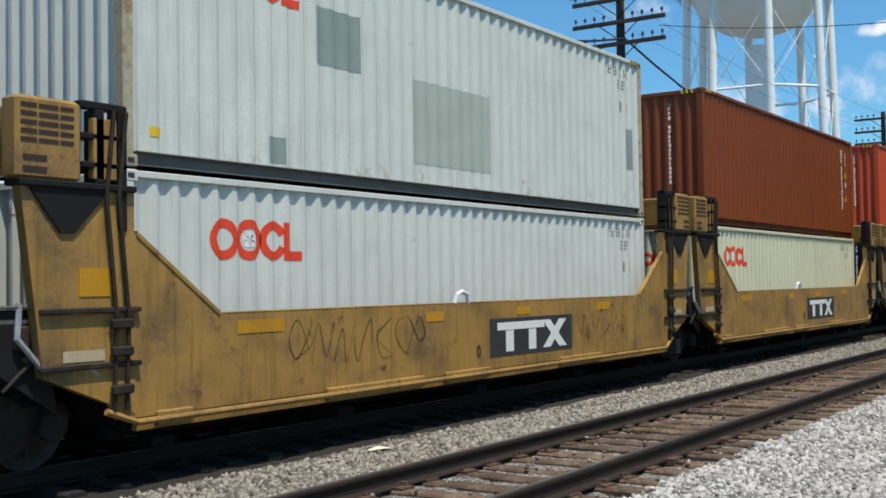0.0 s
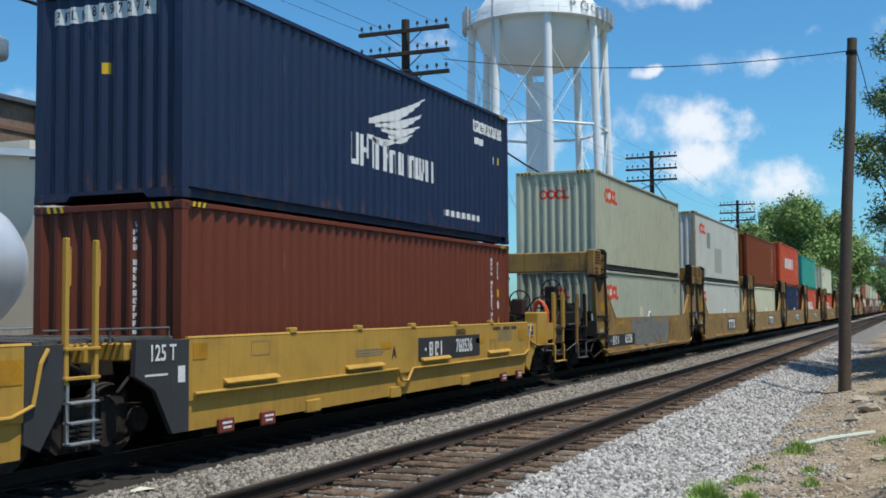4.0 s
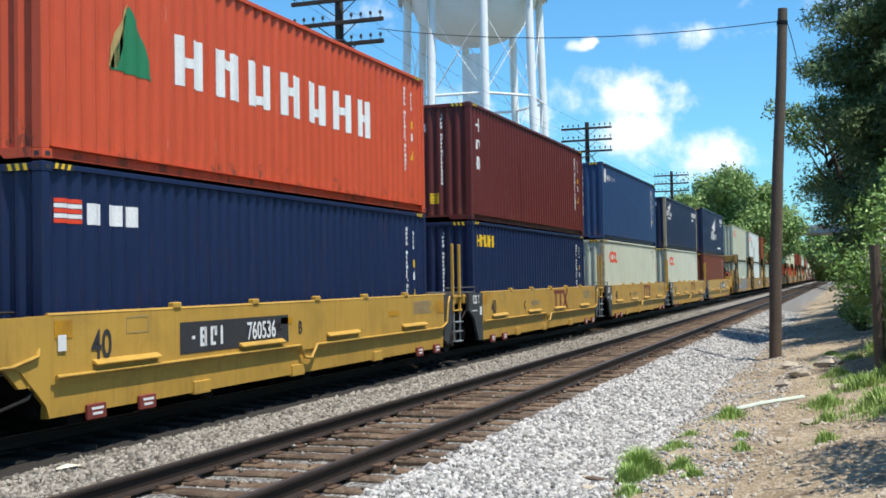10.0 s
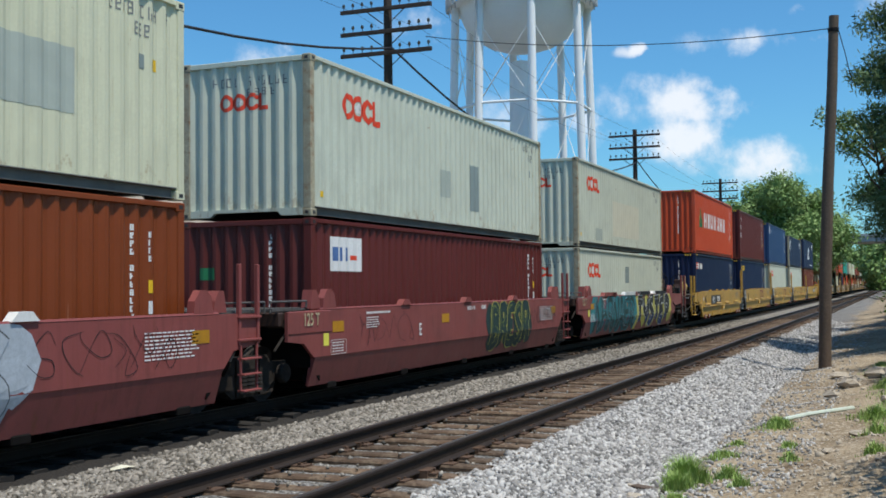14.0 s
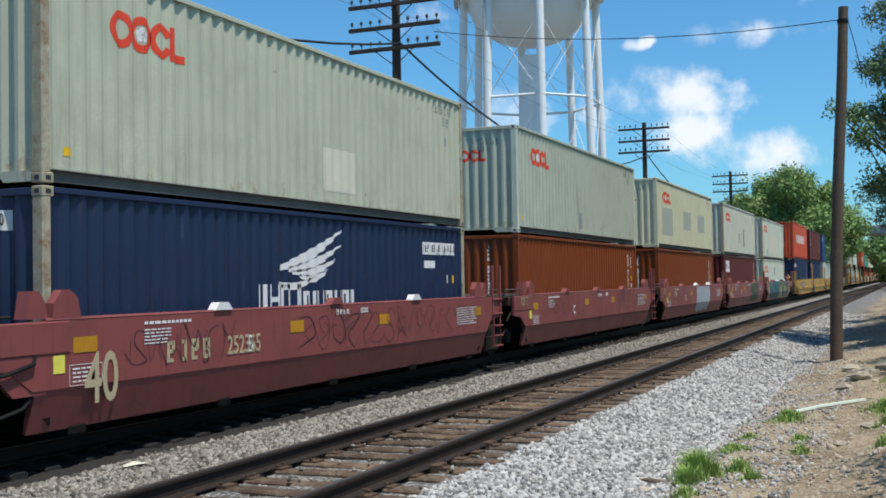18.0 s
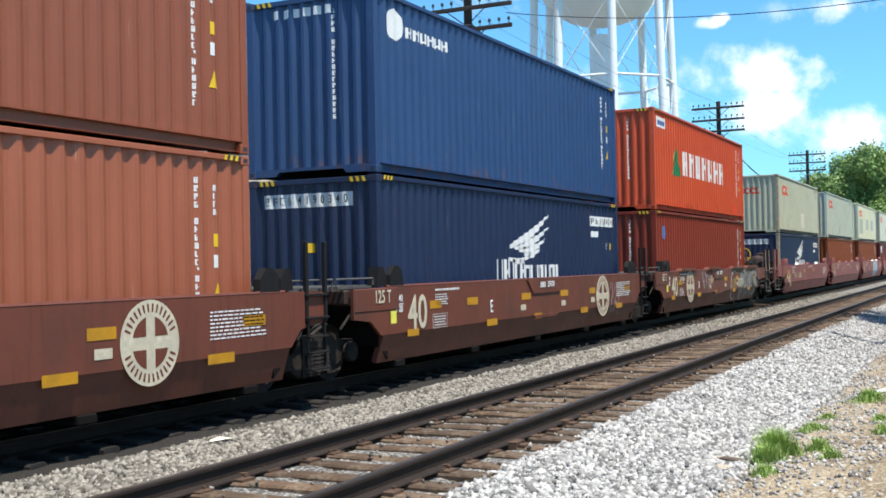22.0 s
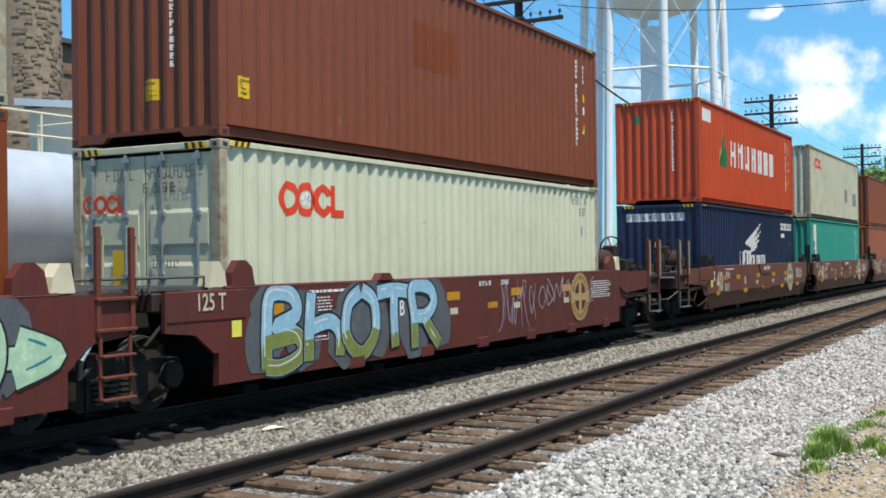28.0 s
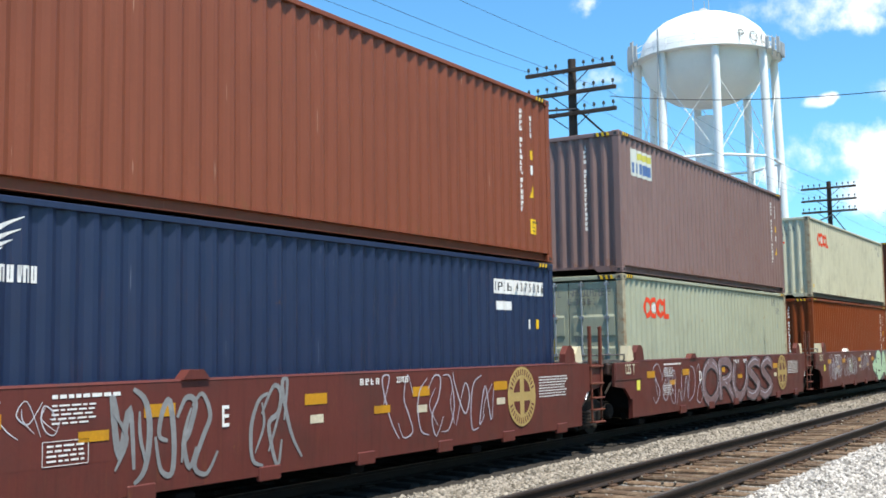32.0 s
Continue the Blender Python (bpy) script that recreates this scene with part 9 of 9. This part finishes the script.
def broadleaf(x, y, h, spread, seed, label, leaf="leaf", per=260, size=0.11, lean=(0, 0), base=None, trunk=0.22, low=0.35, full=1.0):
    r = random.Random(seed)
    z0 = float(ground_z(np.array(x), np.array(y))) if base is None else base
    t = thing("tree", label, "tree", at=pose(x, y, z0 - 0.1))
    g = Geo()
    g.tube([(0, 0, 0), (lean[0] * 0.2, lean[1] * 0.2, h * 0.3), (lean[0] * 0.6, lean[1] * 0.6, h * 0.65), (lean[0], lean[1], h * 0.92)], trunk, 10, r_end=trunk * 0.25)
    clumps = []
    for k in range(26):
        f = r.uniform(low, 0.98)
        a = r.uniform(0, 6.283)
        reach = spread * (0.55 + 0.6 * math.sin(math.pi * min(1, (f - low) / (1 - low) * 0.85 + 0.12))) * r.uniform(0.55, 1.05)
        sx, sy = lean[0] * f, lean[1] * f
        ex, ey, ez = sx + reach * math.cos(a), sy + reach * math.sin(a), h * f + r.uniform(-0.04, 0.08) * h
        g.tube([(sx, sy, h * f * 0.86), ((sx + ex) / 2, (sy + ey) / 2, h * f * 0.95), (ex, ey, ez)], trunk * 0.28, 6, r_end=0.015)
        for q in (0.55, 0.8, 1.0):
            clumps.append((sx + (ex - sx) * q + r.uniform(-0.3, 0.3), sy + (ey - sy) * q + r.uniform(-0.3, 0.3), h * f * 0.9 + (ez - h * f * 0.9) * q + r.uniform(-0.25, 0.3), spread * r.uniform(0.17, 0.32) * full))
    part("trunk", g, M["bark"], t, "grey brown trunk and limbs")
    part("crown", leaf_mesh("crown", [M[leaf]], clumps, per, size, seed), None, t, "uneven leafy crown")
    return t


def pine(x, y, h, spread, seed):
    r = random.Random(seed)
    t = thing("pine_tree", "dark green pine tree with drooping needled boughs", "tree", at=pose(x, y, float(ground_z(np.array(x), np.array(y))) - 0.1))
    g = Geo().tube([(0, 0, 0), (0.1, 0.05, h * 0.5), (0.05, 0, h)], 0.24, 10, r_end=0.03)
    clumps = []
    levels = int(h / 0.42)
    for i in range(levels):
        z = 2.8 + (h - 2.8) * i / levels
        reach = spread * (1 - (i / levels) ** 2.6) * r.uniform(0.75, 1.1) + 0.3
        for k in range(6):
            a = r.uniform(0, 6.283)
            L = reach * r.uniform(0.55, 1.1)
            end = (L * math.cos(a), L * math.sin(a), z + r.uniform(-0.35, 0.25))
            g.tube([(0, 0, z), (end[0] * 0.5, end[1] * 0.5, z + 0.12), end], 0.04, 5, r_end=0.008)
            for q in (0.4, 0.65, 0.88, 1.05):
                clumps.append((end[0] * q, end[1] * q, z + (end[2] - z) * q + r.uniform(-0.1, 0.12), 0.36 + 0.25 * (1 - q) + r.uniform(0, 0.2)))
    part("trunk", g, M["bark"], t)
    part("crown", leaf_mesh("crown", [M["needles"]], clumps, 760, 0.10, seed, droop=0.3, slim=0.22), None, t, "layered needle boughs")
    return t


def bush(x, y, w, h, seed, leaf, label, blossoms=0.0, per=420, size=0.06, name="bush"):
    r = random.Random(seed)
    z0 = float(ground_z(np.array(x), np.array(y)))
    b = thing(name, label, "bush", at=pose(x, y, z0 - 0.05))
    g, clumps = Geo(), []
    for k in range(22):
        a, q = r.uniform(0, 6.283), r.uniform(0.1, 1) ** 0.6
        ex, ey, ez = w * q * math.cos(a), w * q * math.sin(a), h * r.uniform(0.35, 1.0) * (1.1 - 0.45 * q)
        g.tube([(ex * 0.15, ey * 0.15, 0), (ex * 0.6, ey * 0.6, ez * 0.6), (ex, ey, ez)], 0.02, 5, r_end=0.006)
        for f in (0.45, 0.75, 1.0):
            clumps.append((ex * f, ey * f, ez * f + 0.05, r.uniform(0.22, 0.42) * max(0.6, h / 2.2)))
    part("stems", g, M["bark"], b)
    mats = [M[leaf]] + ([M["blossom"]] if blossoms else [])
    part("foliage", leaf_mesh("foliage", mats, clumps, per, size, seed, blossoms=blossoms), None, b, "leafy shoots")
    return b


def grass_tuft(x, y, w, h, n, seed, label="fresh green tuft of grass on the dirt"):
    r = random.Random(seed)
    g = Geo()
    for _ in range(int(n * 3.0)):
        a, d = r.uniform(0, 6.283), w * abs(r.gauss(0, 0.75))
        bx, by = d * math.cos(a), d * math.sin(a)
        bz = float(ground_z(np.array(x + bx), np.array(y + by)))
        L, t = h * r.uniform(0.15, 0.75) * math.exp(-(d / w) ** 2 * 0.5), r.uniform(0, 6.283)
        lx, ly = L * 0.9 * math.cos(t) * r.random(), L * 0.9 * math.sin(t) * r.random()
        wx, wy = 0.0055 * math.sin(t), -0.0055 * math.cos(t)
        g.add([(bx - wx, by - wy, bz - 0.02), (bx + wx, by + wy, bz - 0.02), (bx + lx * 0.5 + wx * 0.8, by + ly * 0.5 + wy * 0.8, bz + L * 0.6), (bx + lx * 0.5 - wx * 0.8, by + ly * 0.5 - wy * 0.8, bz + L * 0.6), (bx + lx, by + ly, bz + L)],
              [(0, 1, 2, 3), (3, 2, 4)])
    me = bpy.data.meshes.new("grass_tuft")
    me.from_pydata(g.v, [], g.f)
    me.materials.append(M["grass"])
    ob = new("grass_tuft", me)
    ob.matrix_basis = pose(x, y, 0)
    return tagged(ob, label, "grass", "grass tufts on the bank", "stuff")


def greenery():
    pine(36.5, -2.3, 14.5, 3.0, 21)
    pine(41.5, -4.6, 15.0, 3.4, 22)
    pine(32.5, -3.9, 12.5, 2.6, 23)
    pine(44.5, -2.7, 12.0, 2.9, 24)
    pine(53.0, -2.8, 11.5, 2.9, 25)
    broadleaf(40.0, -0.9, 8.0, 1.6, 31, "broadleaf tree leaning out over the ballast", "leaf", 520, 0.065, lean=(0.2, 1.9), trunk=0.16, low=0.52)
    for k, (x, y, h, s) in enumerate(((47, -4, 9, 3.2), (56, -5, 10, 3.6), (66, -4.5, 9, 3.6), (78, -5.5, 11, 4), (92, -6, 11, 4))):
        broadleaf(x, y, h, s, 40 + k, "roadside broadleaf tree in full leaf", "leaf", 340, 0.12)
    # the wood beyond the train
    for k, (x, y, h, s) in enumerate(((130, 13.0, 13.0, 4.6), (134, 16.5, 11.0, 4.4), (138, 9.5, 12.0, 4.6), (160, 14, 13, 5.0))):
        broadleaf(x, y, h, s, 60 + k, "large rounded tree in full summer leaf behind the train", "leaf_far", 330, 0.20, base=-0.4, trunk=0.35, low=0.2, full=1.5)
    # distant trees closing the view along the line
    for k, (x, y, h, s) in enumerate(((215, 1.5, 10, 4.5), (240, -5, 12, 5), (300, 4.0, 11, 5.5), (330, 9.5, 10, 5), (250, 15, 11, 5), (290, 22, 12, 6), (180, -3, 10, 4.0), (150, -4, 9, 3.6))):
        broadleaf(x, y, h, s, 160 + k, "distant tree in full summer leaf beside the line", "leaf_far", 90, 0.42, base=-0.4, trunk=0.3, low=0.15, full=1.5)
    # near hedge
    bush(20.3, -1.55, 0.8, 3.0, 91, "leaf_lite", "tall weeds with white flower heads by the post", 0.16, 1700, 0.04)
    bush(21.6, -1.5, 0.9, 3.0, 92, "leaf_lite", "tall weeds with white flower heads by the post", 0.08, 1700, 0.045)
    bush(10.6, -2.7, 1.5, 4.2, 93, "leaf", "dense leafy bush shading the bank", 0.0, 1400, 0.06)
    bush(13.2, -2.6, 1.4, 3.8, 94, "leaf", "dense leafy bush shading the bank", 0.0, 1400, 0.06)
    bush(22.5, -1.7, 1.5, 3.4, 81, "leaf_lite", "tall leafy bush with cream blossom", 0.03, 1700, 0.048)
    bush(26.5, -2.2, 1.7, 4.2, 82, "leaf_lite", "tall leafy bush beside the bank", 0.0, 1500, 0.055)
    bush(19.3, -2.1, 1.3, 2.7, 83, "leaf_lite", "tall leafy bush with cream blossom", 0.12, 1700, 0.042)
    bush(17.0, -2.3, 1.1, 1.9, 84, "leaf", "dark leafy bush on the bank", 0.0, 1500, 0.045)
    bush(30.0, -1.5, 1.1, 1.8, 85, "leaf", "low leafy bush on the bank", 0.0, 320, 0.06)
    bush(34.5, -0.4, 0.9, 1.6, 86, "leaf_lite", "low leafy bush by the ballast", 0.0, 320, 0.06)
    bush(45.0, -0.9, 1.0, 1.5, 87, "leaf_lite", "low leafy bush by the ballast", 0.0, 240, 0.08)
    for k, (x, y, w, h, n) in enumerate(((12.05, 2.15, 0.27, 0.44, 800), (11.55, 2.15, 0.2, 0.30, 380), (12.3, 1.75, 0.16, 0.24, 200), (13.6, 2.0, 0.24, 0.16, 240), (15.9, 1.6, 0.28, 0.22, 340), (16.3, 0.35, 0.34, 0.26, 420), (15.3, -0.3, 0.42, 0.40, 620),
                                         (17.6, -0.1, 0.45, 0.36, 560), (19.0, -0.6, 0.5, 0.45, 600), (14.2, 1.3, 0.14, 0.16, 120), (13.2, 1.2, 0.12, 0.18, 120), (14.9, 2.0, 0.16, 0.12, 120),
                                         (20.9, 0.25, 0.28, 0.26, 260), (11.3, 1.5, 0.14, 0.2, 110), (12.9, 0.3, 0.16, 0.2, 140), (23.5, 0.0, 0.4, 0.3, 300), (13.0, 2.45, 0.2, 0.14, 160), (10.6, 2.0, 0.16, 0.18, 140), (25.0, -0.6, 0.5, 0.5, 400))):
        grass_tuft(x, y, w * 0.72, h * 1.05, int(n * 0.7), 100 + k)
    rg = random.Random(55)
    for k in range(34):
        x = rg.uniform(13.5, 27)
        grass_tuft(x, rg.uniform(-1.6, 0.4) + (0.5 if x > 20 else 0), rg.uniform(0.15, 0.45), rg.uniform(0.12, 0.34), rg.randrange(90, 260), 200 + k, "low green weeds spreading over the dirt bank")


def litter():
    pts = [(16.3, 1.55), (16.8, 1.25), (17.3, 0.98), (17.9, 0.70)]
    thing("hose", "length of pale green hose lying on the dirt", "hose", geo=Geo().tube([(x, y, float(ground_z(np.array(x), np.array(y))) + 0.03) for x, y in pts], 0.035, 8), material=M["hose"], smooth=True)
    r = random.Random(12)
    for k, (x, y, s) in enumerate(((11.9, 2.72, 0.07), (11.1, 2.5, 0.09), (12.6, 2.4, 0.06), (21.5, 0.9, 0.2), (22.3, 0.4, 0.24), (20.2, 1.1, 0.16), (23.4, 0.9, 0.22), (18.7, 0.2, 0.14), (15.2, 0.55, 0.1), (24.6, 1.2, 0.18), (8.95, 7.85, 0.06), (13.5, 0.8, 0.07), (14.6, -0.5, 0.12))):
        g = Geo()
        g.cbox(-s, s, -s * 0.7, s * 0.7, -s * 0.4, s * 0.45, s * 0.3)
        g.v = [(a + r.uniform(-0.2, 0.2) * s, b + r.uniform(-0.2, 0.2) * s, c + r.uniform(-0.15, 0.15) * s) for a, b, c in g.v]
        thing("rock", "pale limestone rock on the ground", "rock", at=pose(x, y, float(ground_z(np.array(x), np.array(y))) + s * 0.2, 0, 0, r.uniform(0, 360)), geo=g, material=M["white_trim" if (x, y) == (8.95, 7.85) else "rock"], group="rocks by the track")
    g = Geo().add([(-0.16, -0.05, 0.02), (0.02, -0.09, 0.035), (0.17, -0.02, 0.02), (0.12, 0.08, 0.03), (-0.08, 0.09, 0.02), (0, 0, 0.06)], [(0, 1, 5), (1, 2, 5), (2, 3, 5), (3, 4, 5), (4, 0, 5)])
    thing("wood_scrap", "tan scrap of wood on the ballast", "debris", at=pose(9.9, 7.8, -0.225, 0, 0, -20), geo=g, material=M["patch_l"])
    g = Geo().cbox(-0.45, 0.45, -0.06, 0.06, 0, 0.03, 0.01)
    thing("board", "grey weathered board half buried in the dirt", "debris", at=pose(11.5, 2.25, -0.41, 0, 0, 60), geo=g, material=M["wood"])


build_ground()
near_track = build_track("near_track", NEAR_Y, "empty track of rusty rails on timber ties")
train_track = build_track("train_track", TRAIN_Y, "track under the train")
build_train()
water_tower()
for x, tp in ((30.62, 10.58), (64.8, 10.9), (98.5, 10.9), (131.0, 10.9), (165.0, 10.9)):
    crossarm_pole(x, 14.3, tp)
wires()
bare_pole()
tan_building()
brick_hall()
plant_yard()
overpass()
greenery()
litter()
build_ties(near_track, NEAR_Y, tie_variants("tie"), 3.0, 62.0)
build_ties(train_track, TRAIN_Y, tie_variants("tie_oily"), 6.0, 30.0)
build_ballast()
motions()
